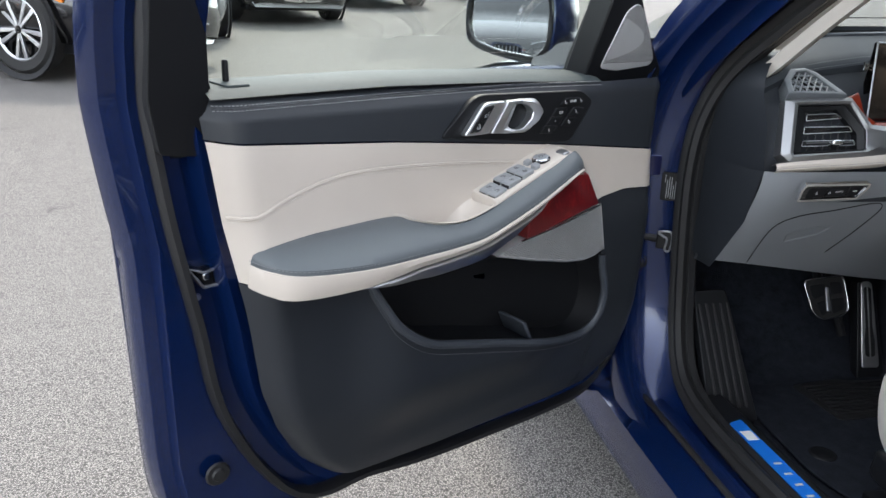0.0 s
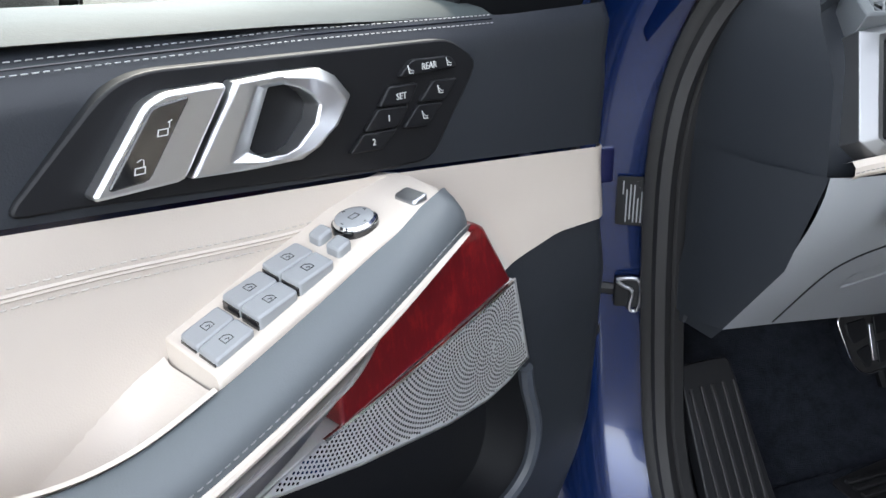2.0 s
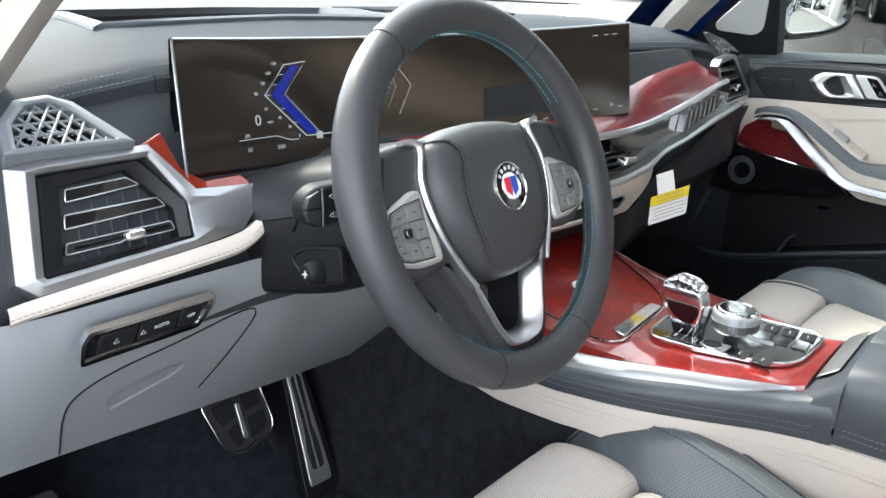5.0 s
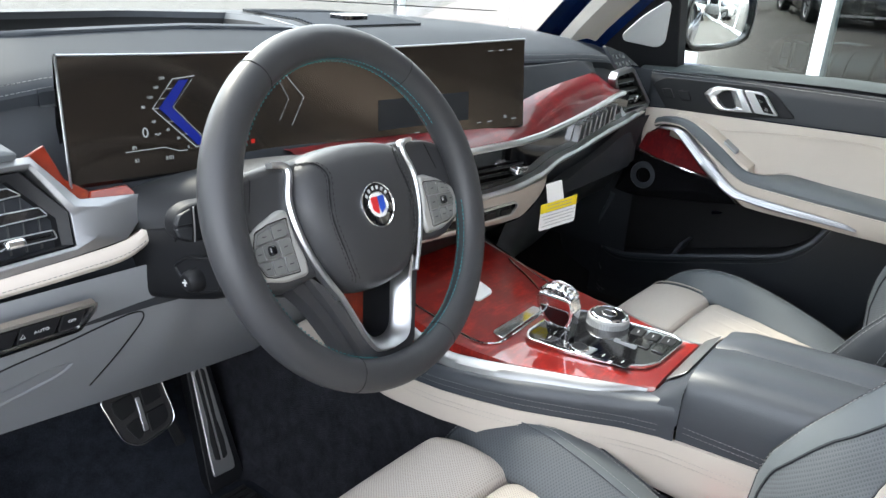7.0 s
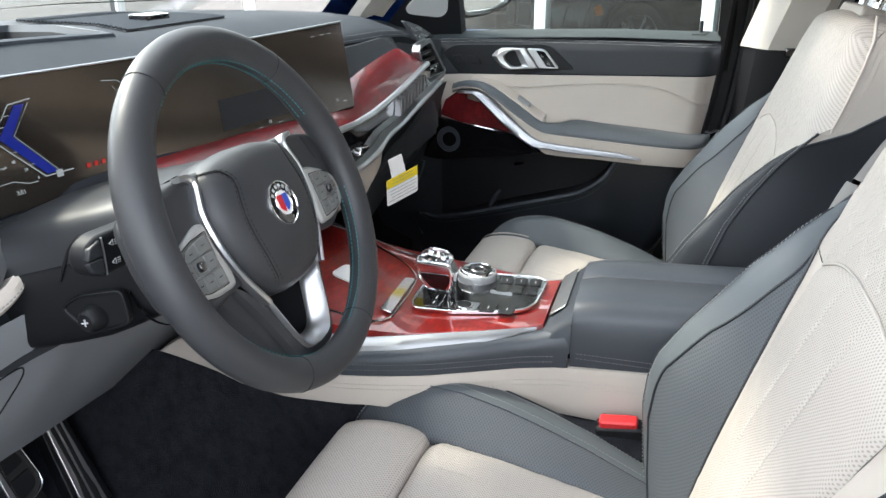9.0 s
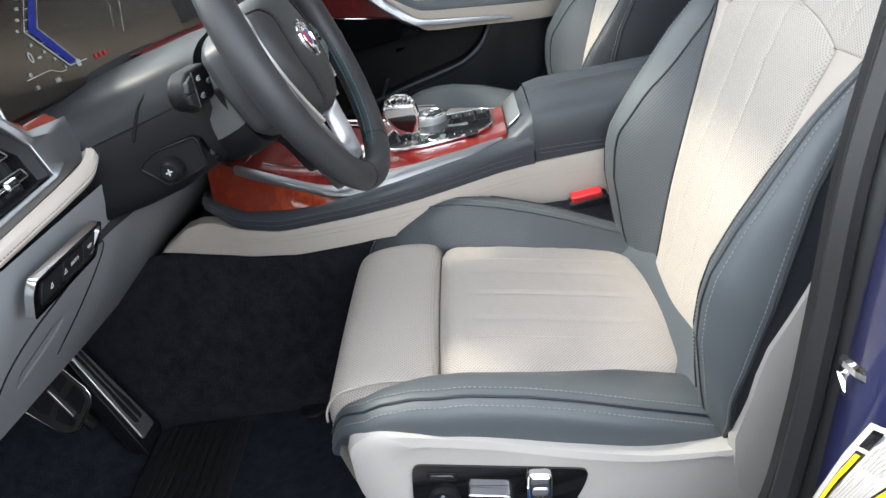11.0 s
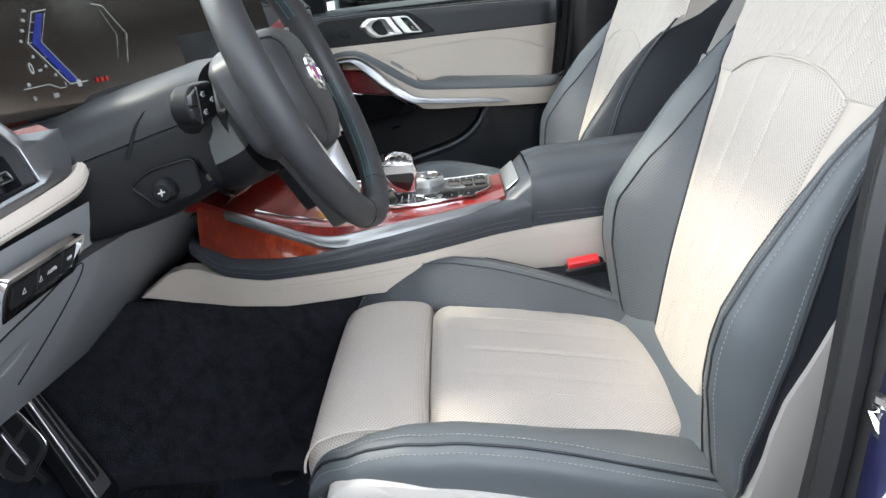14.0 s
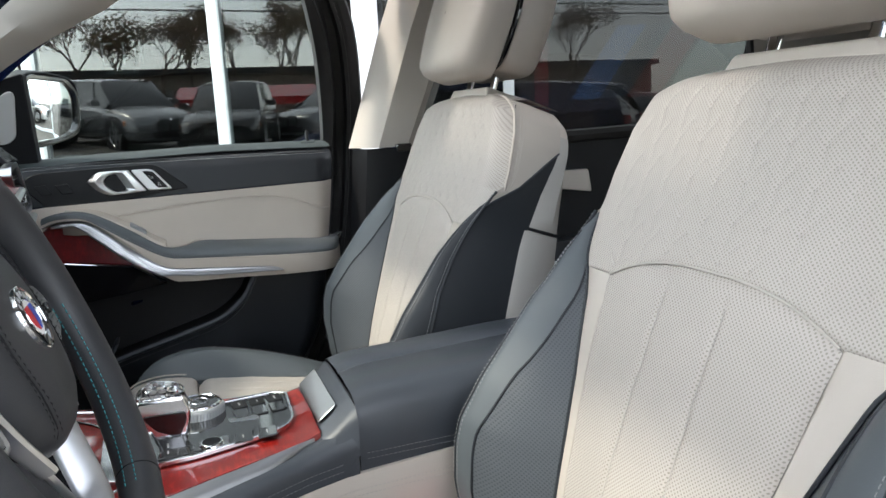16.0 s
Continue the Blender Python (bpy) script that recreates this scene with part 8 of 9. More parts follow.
            part("lever_shade", slab(rounded([(-.181, .558), (-.203, .556), (-.198, .536), (-.181, .538)], .003, 2), .003, .0155, pn), M["gloss_black"], wl, bev=.002)
            part("lever_tip", slab(rounded([(-.186, .573), (-.2015, .571), (-.2005, .562), (-.184, .563)], .003, 2), .016, .0185, pn), M["alu"], wl, bev=.001)
    part("seat_front", grid([[fs(x, .014, .605), fs(x, .006, .57), fs(x, -.008, .53), fs(x, -.035, .505), fs(x, -.08, .49)] for x in np.linspace(-.215, .232, 12)]), M["shell"], seat)
    # rails and base
    part("rail_cover", slab(rounded([(.006, .486), (.012, .440), (.0, .428), (-.10, .410), (-.34, .368), (-.46, .368), (-.46, .46), (-.2, .475), (-.05, .484)], .012, 3), .16, .232, lambda u, v, w: fs(w, u, v)), M["satin_black"], seat, "black plastic rail cover", bev=.010, seg=3)
    part("rail_cover", slab(rounded([(.006, .486), (.012, .440), (.0, .428), (-.10, .410), (-.34, .368), (-.46, .368), (-.46, .46), (-.2, .475)], .012, 3), -.232, -.16, lambda u, v, w: fs(w, u, v)), M["black"], seat, bev=.010)
    for s in (-.19, .19):
        part("rail", slab([(.03, .362), (.03, .38), (-.60, .385), (-.60, .362)], s - .02, s + .02, lambda u, v, w: fs(w, u, v)), M["black"], seat, bev=.002)
    part("seat_pan", slab([(-.0, .50), (-.0, .44), (-.46, .42), (-.46, .52)], -.20, .20, lambda u, v, w: fs(w, u, v)), M["black"], seat)

    # backrest: one rounded form, cut by its seams into insert, shoulder, bolsters and flanks
    def arch(x):
        return .362 - .030 * (abs(x) / .145) ** 2.6

    def x_insert(h):
        return lerp(h, [(-.05, .088), (.0, .095), (.10, .110), (.24, .132), (.335, .145)])

    def x_ivory(h):
        return lerp(h, [(-.06, .100), (.0, .108), (.04, .117), (.087, .127), (.16, .138), (.22, .151), (.306, .178), (.35, .203), (.385, .226), (.40, .233), (.44, .229), (.493, .214), (.53, .190), (.550, .158), (.566, .075)])

    def x_out(h):
        return lerp(h, [(-.06, .235), (-.02, .262), (.05, .270), (.12, .272), (.20, .264), (.28, .250), (.34, .241), (.40, .233), (.44, .229), (.493, .214), (.53, .190), (.550, .158), (.566, .075)])

    def crest(h):
        return lerp(h, [(-.06, .020), (-.02, .044), (.0, .054), (.06, .081), (.10, .091), (.13, .093), (.18, .083), (.22, .071), (.28, .053), (.34, .026), (.37, .008), (.40, -.012)])

    def front(x, h):
        """How far the ivory face stands out at a place on the backrest."""
        r = min(1.0, abs(x) / max(x_ivory(h), .05))
        o = .004 + .009 * (1 - r * r) + .012 * math.sin(math.pi * min(1, max(0, (h + .05) / .46)))
        k = smooth(h, [(.34, 0), (.43, 1)])
        return o - k * .028 * max(0, (r - .84) / .16) ** 2 - .034 * max(0, (h - .525) / .041) ** 2

    def back_edge(h):
        return lerp(h, [(.34, -.077), (.42, -.090), (.48, -.108), (.52, -.112), (.562, -.098)])

    def per(c):
        h = (c.z - .62) / CL
        return (c.x * 235 + h * 235, c.x * 235 - h * 235, 0)

    rows = []
    for t in np.linspace(0, 1, 50):
        row = []
        for u in np.linspace(-1, 1, 81):
            xx = u * x_insert(-.045 + t * .38)
            h = -.045 + t * (arch(xx) + .045)
            e = min((1 - abs(u)) / .05, (1 - t) / .035, 1)
            o = front(xx, h) + .003 - .005 * (1 - e) ** 2 + 1.1 * crease(xx, h * 3, 2.0)
            o -= .0028 * sum(math.exp(-((xx - c) / .0022) ** 2) for c in (-.044, .034)) * smooth(t, [(.05, 0), (.12, 1), (.95, 1), (1, 0)])
            row.append(bk(xx, h, o))
        rows.append(row)
    bi = part("backrest_insert", grid(rows), M["ivory_perf"], seat, "perforated ivory leather with flutes")
    uvw(bi, per)
    for c in (-.044, .034):
        part("insert_stitching", stitches([bk(c + .004, h, front(c, h) + .0034) for h in np.linspace(.02, .34, 60)], up=(0, .94, .3)), M["thread_ivory"], bi)
    # shoulder section above the arch, quilted in chevrons, with a smooth band beside the insert
    rows = []
    for t in np.linspace(0, 1, 90):
        row = []
        for u in np.linspace(-1, 1, 129):
            hm = .566 - .010 * abs(u) ** 2
            xx = u * x_ivory(.332 + t * (hm - .332))
            lo = arch(xx) if abs(xx) < .145 else .332
            h = lo + t * (hm - lo)
            r = abs(u)
            off = front(xx, h) - .003 * max(0, 1 - t / .02) ** 2
            k = smooth(r, [(.74, 1), (.80, 0)]) * smooth(t, [(.02, 0), (.06, 1), (.86, 1), (.93, 0)])
            if k > 0:
                c = (xx + 1) % .036 / .036
                ph = (h + abs(c - .5) * .050) % .036 / .036
                off += k * (-.0016 * math.exp(-((min(ph, 1 - ph)) / .07) ** 2) - .0013 * math.exp(-((min(c, 1 - c)) / .06) ** 2))
            row.append(bk(xx, h, off))
        rows.append(row)
    bs = part("backrest_shoulder", grid(rows), M["ivory_perf"], seat, "quilted ivory leather shoulder section")
    uvw(bs, per)
    part("shoulder_top", grid([rows[-1], [q + V(0, -.03, -.001) for q in rows[-1]], [q + V(0, -.085, -.024) for q in rows[-1]]]), M["ivory"], bs)
    for s in (1, -1):
        rr = []
        for h in np.linspace(-.05, .334, 40):
            a, c = x_insert(h) - .001, x_ivory(h) + .002
            rr.append([bk(s * (a + (c - a) * t), h, front(a + (c - a) * t, h) - .0035 * (1 if t in (0, 1) else 0)) for t in (0, .12, .5, .88, 1)])
        part("ivory_band", grid(rr), M["ivory"], bs)
        part("band_seam", tube([bk(s * x_ivory(h), h, front(x_ivory(h), h) + .0005) for h in np.linspace(-.04, .385, 40)], .0020, 6), M["navy"], bs)
    pipe = [bk(x_out(h), h, -.022) for h in np.linspace(.40, .552, 14)] + [bk(x, .565 - .012 * (x / .11) ** 2 * .3, -.030) for x in np.linspace(.10, -.10, 9)] + [bk(-x_out(h), h, -.022) for h in np.linspace(.552, .40, 14)]
    part("shoulder_piping", tube(pipe, .0022, 6), M["ivory"], bs)
    part("arch_seam", tube([bk(x, arch(x) + .001, front(x, arch(x)) - .0002) for x in np.linspace(-.143, .143, 30)], .0012, 6), M["liner"], bs)
    for s in (1, -1):
        hs = np.linspace(-.055, .398, 52)
        curve = []
        for h in hs:
            xb, xo, c = x_ivory(h), x_out(h) * (1 if s > 0 else 1 - .06 * smooth(h, [(.30, 1), (.40, 0)])), crest(h)
            w = max(.006, xo - xb)
            xo = max(xo, xb + .004)
            f0 = front(xb, h)
            q = cr([(xb, f0 - .003), (xb + .30 * w, f0 + (c - f0) * .58), (xb + .70 * w, max(c, f0)), (xb + .90 * w, max(c * .93, f0 - .004)), (xo, min(c * .66, f0 + .03)), (xo + .001, min(c * .25, f0 - .008))], 8)
            curve.append(np.array(q))

        def cut(arr, a, c, n):
            k = np.linspace(a, c, n) * (len(arr) - 1)
            return [(float(np.interp(v, range(len(arr)), arr[:, 0])), float(np.interp(v, range(len(arr)), arr[:, 1]))) for v in k]

        rin, rout = [], []
        for h, q in zip(hs, curve):
            m = lerp(h, [(-.05, .30), (.06, .33), (.12, .33), (.20, .27), (.28, .14), (.34, .02)])
            rin.append([bk(s * x, h, o) for x, o in cut(q, 0, m, 9)])
            rout.append([bk(s * x, h, o) for x, o in cut(q, m, .82, 17)])
        b1 = part("bolster_inner", grid(rin), M["slate_perf"], seat, "perforated slate leather")
        uvw(b1, lambda c: (c.y * 235 + c.z * 235, c.y * 235 - c.z * 235, 0))
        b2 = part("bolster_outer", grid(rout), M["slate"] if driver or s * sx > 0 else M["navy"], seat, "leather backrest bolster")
        part("bolster_seam", tube([r[0] + V(0, .0006, 0) for r in rout], .0016, 5), M["navy"], b2)
        for i in (17, 22):
            part("bolster_stitching", stitches([bk(s * q[i][0], h, q[i][1] + .0010) for h, q in zip(hs, curve) if h < .37], up=(s * sx * .4, .9, .2)), M["thread_mid"], b2)
        part("crest_seam", tube([bk(s * q[19][0], h, q[19][1] + .0002) for h, q in zip(hs, curve) if h < .375], .0013, 5), M["navy"], b2)
        part("edge_seam", tube([r[-1] for r in rout], .0024, 6), M["navy"], b2)
        part("bolster_stitching", stitches([r[-2] + V(s * sx * .0010, .0008, 0) for r in rout], up=(s * sx * .8, .6, 0)), M["thread_mid"], b2)

        # flank: navy below a slanted seam, ivory above it
        ends = [cut(q, .82, .82, 1)[0] for q in curve]
        line_x = [(h, e[0]) for h, e in zip(hs, ends)] + [(h, x_out(h)) for h in (.41, .44, .47, .493, .51, .53, .54, .55, .566)]
        line_o = [(h, e[1]) for h, e in zip(hs, ends)] + [(h, front(x_out(h), h)) for h in (.41, .44, .47, .493, .51, .53, .54, .55, .566)]

        def side(h, v):
            x0, o0 = lerp(h, line_x), lerp(h, line_o)
            x1 = x_out(h) - .006
            return bk(s * (x0 + (x1 - x0) * v + .003 * math.sin(math.pi * v)), h, o0 + (back_edge(h) - o0) * v)

        vs = np.linspace(0, 1, 9)
        hd = lambda v: .372 + .112 * v  # noqa: E731
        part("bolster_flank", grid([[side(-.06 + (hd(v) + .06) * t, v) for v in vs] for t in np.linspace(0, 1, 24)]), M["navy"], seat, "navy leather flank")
        up = part("shoulder_side", grid([[side(hd(v) + (.560 - hd(v)) * t, v) for v in vs] for t in np.linspace(0, 1, 16)]), M["ivory"], seat, "ivory leather shoulder side")
        part("side_seam", tube([side(hd(v), v) + V(s * sx * .0008, 0, 0) for v in vs], .0016, 5), M["slate_dark"], up)
        for k in (.10, .17):
            part("side_stitching", stitches([side(h, k) + V(s * sx * .0012, .0006, 0) for h in np.linspace(.40, .545, 24)], up=(s * sx, 0, 0)), M["thread_ivory"], up)
    # back shell in two tiers
    for lo, hi, gr, mt in ((-.10, .352, .003, "shell"), (.358, .512, .0, "shell"), (.512, .562, -.002, "ivory")):
        r3 = []
        for h in np.linspace(lo, hi, 14):
            w = x_out(max(-.05, h)) - .005 + gr
            f0 = back_edge(h) + .001
            d = lerp(h, [(-.1, -.155), (.2, -.165), (.45, -.140), (.52, -.138), (.562, -.118)])
            half = [(w - .004, f0 + .006), (w, f0 - .004), (w - .003, f0 * .4 + d * .6), (w - .022, d + .006), (w * .55, d - .006), (0, d - .010)]
            r3.append([bk(-x, h, o) for x, o in half] + [bk(x, h, o) for x, o in half[-2::-1]])
        part("back_shell", grid(r3), M[mt], seat, "pale back shell" if mt == "shell" else "")
    # head restraint on two posts
    for s in (-.055, .055):
        part("post", tube([bk(s, .53, -.035), bk(s, .60, -.032), bk(s, .66, -.025)], .0065, 10), M["chrome"], seat, "chrome head restraint post")
    part("post_cover", slab(rounded([(-.09, .553), (.09, .553), (.08, .572), (-.08, .572)], .006, 2), -.06, -.01, lambda u, v, w: bk(u, v, w)), M["ivory"], seat, bev=.004)
    def pillow(z0, z1, d0, d1, name, puff, label=""):
        """A soft block between two depths, rounder at the front."""
        mid, hh = (z0 + z1) / 2, (z1 - z0) / 2
        out = rounded([(-.118, -hh), (.118, -hh), (.138, -hh * .1), (.128, hh * .8), (.10, hh), (-.10, hh), (-.128, hh * .8), (-.138, -hh * .1)], .032, 5)
        rws = []
        for k, t in ((.02, 1.0), (.45, .99), (.75, .95), (.90, .86), (.97, .72), (1.0, .5), (1.0, .12), (.985, .03), (.96, 0), (.02, 0)):
            rws.append([bk(u * (1 - (1 - k) * (1 if puff else .6) if k > .3 else k), mid + v * (1 - (1 - k) if k > .3 else k), d0 + (d1 - d0) * t) for u, v in out])
        return part(name, grid(rws, closed=True), M["ivory"], seat, label)

    pillow(.578, .792, -.004, .070, "head_restraint", True, "ivory leather head restraint")
    gp = pillow(.600, .780, -.013, -.003, "restraint_gap", False)
    gp.data.materials[0] = M["gloss_black"]
    pillow(.600, .788, -.012, -.088, "restraint_back", True)
    return seat


driver_seat = build_seat(-.41, -1, True)
passenger_seat = build_seat(.345, 1, False)
# rear bench, mostly hidden
bench = thing("rear_bench", "ivory and slate leather rear seat bench", "rear seat")
part("bench_cushion", slab(rounded([(-.95, .40), (-.93, .60), (-.98, .64), (-1.45, .60), (-1.45, .40)], .04, 4), -.66, .66, lambda u, v, w: V(w, u, v)), M["slate"], bench, bev=.02)
part("bench_back", slab(rounded([(-1.40, .58), (-1.52, 1.12), (-1.58, 1.16), (-1.66, 1.12), (-1.56, .56)], .03, 4), -.66, .66, lambda u, v, w: V(w, u, v)), M["ivory"], bench, bev=.02)

# ---- floor, pedals, mat ----
floor = part("floor", grid([[V(x, y, z) for x in (-.80, -.6, -.4, -.2, 0, .2, .4, .6, .80)] for y, z in ((-2.9, .36), (-.6, .36), (.42, .352), (.50, .375), (.62, .50), (.72, .66), (.75, .85))]), M["carpet"], None)
tagged(floor, "black carpeted car floor with a few crumbs", "floor", kind="structure")
tun = part("tunnel_carpet", grid([[V(-.17, y, .655), V(-.195, y, .58), V(-.198, y, lerp(y, [(-.6, .49), (.12, .508), (.5, .562)])), V(-.205, y, .46), V(-.225, y, .38), V(-.26, y, .353)] for y in np.linspace(-.6, .72, 20)]), M["carpet_side"], None)
tagged(tun, "charcoal carpet flank of the tunnel", "carpet", kind="structure")
tun2 = part("tunnel_carpet", grid([[V(.10, y, .655), V(.13, y, .5), V(.16, y, .353)] for y in np.linspace(-.6, .72, 8)]), M["carpet_side"], None)
tagged(tun2, "charcoal carpet flank of the tunnel", "carpet", kind="structure")
bulk = part("bulkhead", grid([[V(x, .74, z) for x in (-.80, .80)] for z in (.4, 1.1)]), M["black"], None)
tagged(bulk, "black bulkhead behind the dashboard", "bulkhead", kind="structure")
# mat pad with ribs
mat = thing("floor_mat", "black velour floor mat with a ribbed rubber heel pad", "floor mat")
part("velour", slab(rounded([(-.64, .43), (-.24, .43), (-.235, .10), (-.30, -.02), (-.62, -.02), (-.66, .1)], .04, 5), .360, .366, lambda u, v, w: V(u, v, w)), M["carpet"], mat, bev=.003)
part("heel_pad", slab(rounded([(-.497, .41), (-.378, .425), (-.345, .415), (-.262, .405), (-.254, .268), (-.484, .262)], .012, 4), .366, .3695, lambda u, v, w: V(u, v, w)), M["rubber"], mat, "ribbed black rubber", bev=.001)
for k in range(9):
    y = .278 + .0145 * k
    part("pad_rib", slab([(-.478, y), (-.264, y), (-.264, y + .0085), (-.478, y + .0085)], .3695, .3745, lambda u, v, w: V(u, v, w)), M["rubber"], mat, bev=.0012)
for x, y in ((-.245, .165), (-.60, .16)):
    part("mat_button", lathe([(0, .004), (.020, .004), (.024, .002), (.025, 0)], Matrix.Translation((x, y, .366)), 24), M["black"], mat)
# pedals
bp_ = thing("brake_pedal", "black rubber brake pedal with a silver rim", "pedal")
bx = axes((-.402, .480, .548), (1, -.05, .02), (0, .42, 1))
def br(u, v, w):
    return bx @ V(u, v, w)
bo = rounded([(-.054, .042), (.044, .050), (.052, -.026), (.040, -.040), (-.014, -.050), (-.036, -.034)], .014, 4)
part("pedal_pad", slab(bo, -.004, .008, br), M["rubber"], bp_, bev=.003)
part("pedal_rim", ring_frame(inset_line(bo, -.0015), .0028, -.008, .0115, br), M["chrome"], bp_, bev=.001)
for q in ([(-.040, .030), (-.004, .034), (-.004, .006), (-.030, -.002), (-.038, .012)], [(.008, .035), (.036, .037), (.040, .010), (.008, .006)], [(-.028, -.012), (-.004, -.004), (-.004, -.036), (-.014, -.040)], [(.008, -.004), (.041, .000), (.042, -.022), (.034, -.030), (.008, -.037)]):
    part("pedal_cell", slab(rounded(q, .005, 3), .008, .0115, br), M["black"], bp_, bev=.0015)
part("pedal_emblem", slab(rounded([(-.003, -.030), (.006, -.030), (.005, .024), (-.002, .024)], .002, 2), .008, .0125, br), M["steel"], bp_, bev=.001)
part("pedal_arm", tube([V(-.395, .50, .545), V(-.385, .56, .62), V(-.38, .60, .78)], .011, 8), M["black"], bp_)
ap = thing("accelerator_pedal", "standing accelerator pedal with a brushed steel plate", "pedal")
ax_ = axes((-.272, .450, .392), (1, -.05, -.02), (.08, .42, 1))
def ac(u, v, w):
    return ax_ @ V(u, v, w)
M["plate_steel"] = metal("satin_steel_plate", (.60, .60, .60), .48, True)
part("pedal_base", slab(rounded([(-.034, -.050), (.038, -.050), (.024, .185), (-.020, .190)], .008, 3), -.026, .0, ac), M["black"], ap, bev=.005)
po = rounded([(-.022, -.012), (.021, -.012), (.022, .006), (.014, .182), (.008, .190), (-.008, .190), (-.014, .182)], .006, 3)
part("pedal_plate", slab(po, .0, .004, ac), M["plate_steel"], ap, "brushed steel plate", bev=.0015)
for e in (-1, 1):
    part("plate_slot", slab(rounded([(e * .0022, .012), (e * .0120, .016), (e * .0130, .050), (e * .0085, .085), (e * .0095, .172), (e * .0020, .178)], .003, 3), .0035, .0052, ac), M["rubber"], ap, bev=.0008)
part("pedal_foot", slab(rounded([(-.050, -.078), (.058, -.070), (.046, -.034), (-.040, -.038)], .010, 3), -.028, .004, ac), M["black"], ap, bev=.006)
part("pedal_link", tube([V(-.318, .500, .44), V(-.330, .520, .50), V(-.335, .56, .58)], .010, 8), M["black"], ap)
# foot rest
fr_ = thing("foot_rest", "black ribbed rubber foot rest", "foot rest")
fx = axes((-.715, .37, .50), (1, 0, 0), (0, .55, .80))
def fo_(u, v, w):
    return fx @ V(u, v, w)
part("rest_plate", slab(rounded([(-.052, -.15), (.055, -.16), (.035, .12), (-.040, .12)], .01, 3), -.02, .0, fo_), M["black"], fr_, bev=.004)
for k in range(5):
    x = -.034 + .016 * k
    part("rest_rib", slab(rounded([(x, -.13), (x + .006, -.13), (x + .004, .09), (x - .001, .09)], .002, 2), .0, .004, fo_), M["rubber"], fr_, bev=.001)
kp_ = part("kick_panel", grid([[V(-.79, .41, z), V(-.765, .44, z), V(-.755, .52, z), V(-.755, .66, z)] for z in (.36, .5, .6, .668)]), M["black"], None)
tagged(kp_, "black plastic kick panel", "trim", kind="structure")
kp2 = part("kick_panel", grid([[V(.800, .30, z), V(.790, .40, z), V(.770, .46, z), V(.765, .60, z), V(.765, .76, z)] for z in (.34, .5, .7, .98)]), M["black"], None)
tagged(kp2, "black plastic kick panel", "trim", kind="structure")
# sill strip
ss = thing("sill_strip", "lit blue sill strip with pale lettering", "sill strip")
part("sill_cover", slab([(-.785, .36), (-.725, .36), (-.725, -.36), (-.785, -.36)], .36, .418, lambda u, v, w: V(u, v, w)), M["black"], ss, bev=.01)
M["strip_blue"] = plastic("bright_blue_strip", (.01, .16, .62), .3)
part("strip_plate", slab(rounded([(-.778, .205), (-.748, .215), (-.748, -.33), (-.778, -.33)], .006, 3), .418, .4205, lambda u, v, w: V(u, v, w)), M["strip_blue"], ss, "bright blue plate")
for k in range(6):
    part("lettering_bar", slab([(-.770, .075 - .03 * k), (-.756, .075 - .03 * k), (-.756, .070 - .03 * k), (-.770, .070 - .03 * k)], .4205, .4211, lambda u, v, w: V(u, v, w)), M["print"], ss, flat=True)
part("strip_sticker", slab([(-.774, .175), (-.752, .175), (-.752, .145), (-.774, .145)], .4205, .4212, lambda u, v, w: V(u, v, w)), M["paper"], ss, flat=True)

# ---- parked cars ----
M["tyre"] = plastic("tyre_rubber", (.02, .02, .02), .8, grain=200)
M["dark_glass"] = material("dark_car_glass", (.012, .014, .016), .04, spec=.7)
M["lamp"] = material("lamp_glass", (.5, .52, .55), .08, .6)
M["amber"] = plastic("amber_marker", (.75, .20, .01), .3)


def wheel_part(parent, x, y, r, side, name="wheel"):
    w = part(name, lathe([(r * .70, -.11), (r * .93, -.115), (r, -.085), (r, .085), (r * .93, .115), (r * .72, .10), (r * .70, .06)], pose(x, y, r, 0, 90, 0), 40), M["tyre"], parent)
    def fw(u, v, d):
        return V(x + side * d, y + u, r + v)
    part("rim_well", lathe([(0, .0), (r * .70, .0), (r * .70, .10)], pose(x, y, r, 0, 90 * side, 0), 32), M["gloss_black"], w)
    part("rim_edge", lathe([(r * .66, .085), (r * .70, .105), (r * .72, .10), (r * .71, .08)], pose(x, y, r, 0, 90 * side, 0), 40), M["alu"], w)
    for k in range(10):
        a = 2 * math.pi * k / 10 + (.13 if k % 2 else -.13) * .8
        c, s = math.cos(a), math.sin(a)
        q = [(.03, -.012), (r * .67, -.022), (r * .67, .022), (.03, .012)]
        part("spoke", slab([(u * c - v * s, u * s + v * c) for u, v in q], .070, .096, fw), M["alu"] if k % 2 else M["steel"], w, bev=.004)
    part("hub_cap", lathe([(0, .102), (.035, .10), (.04, .07)], pose(x, y, r, 0, 90 * side, 0), 20), M["gloss_black"], w)
    return w


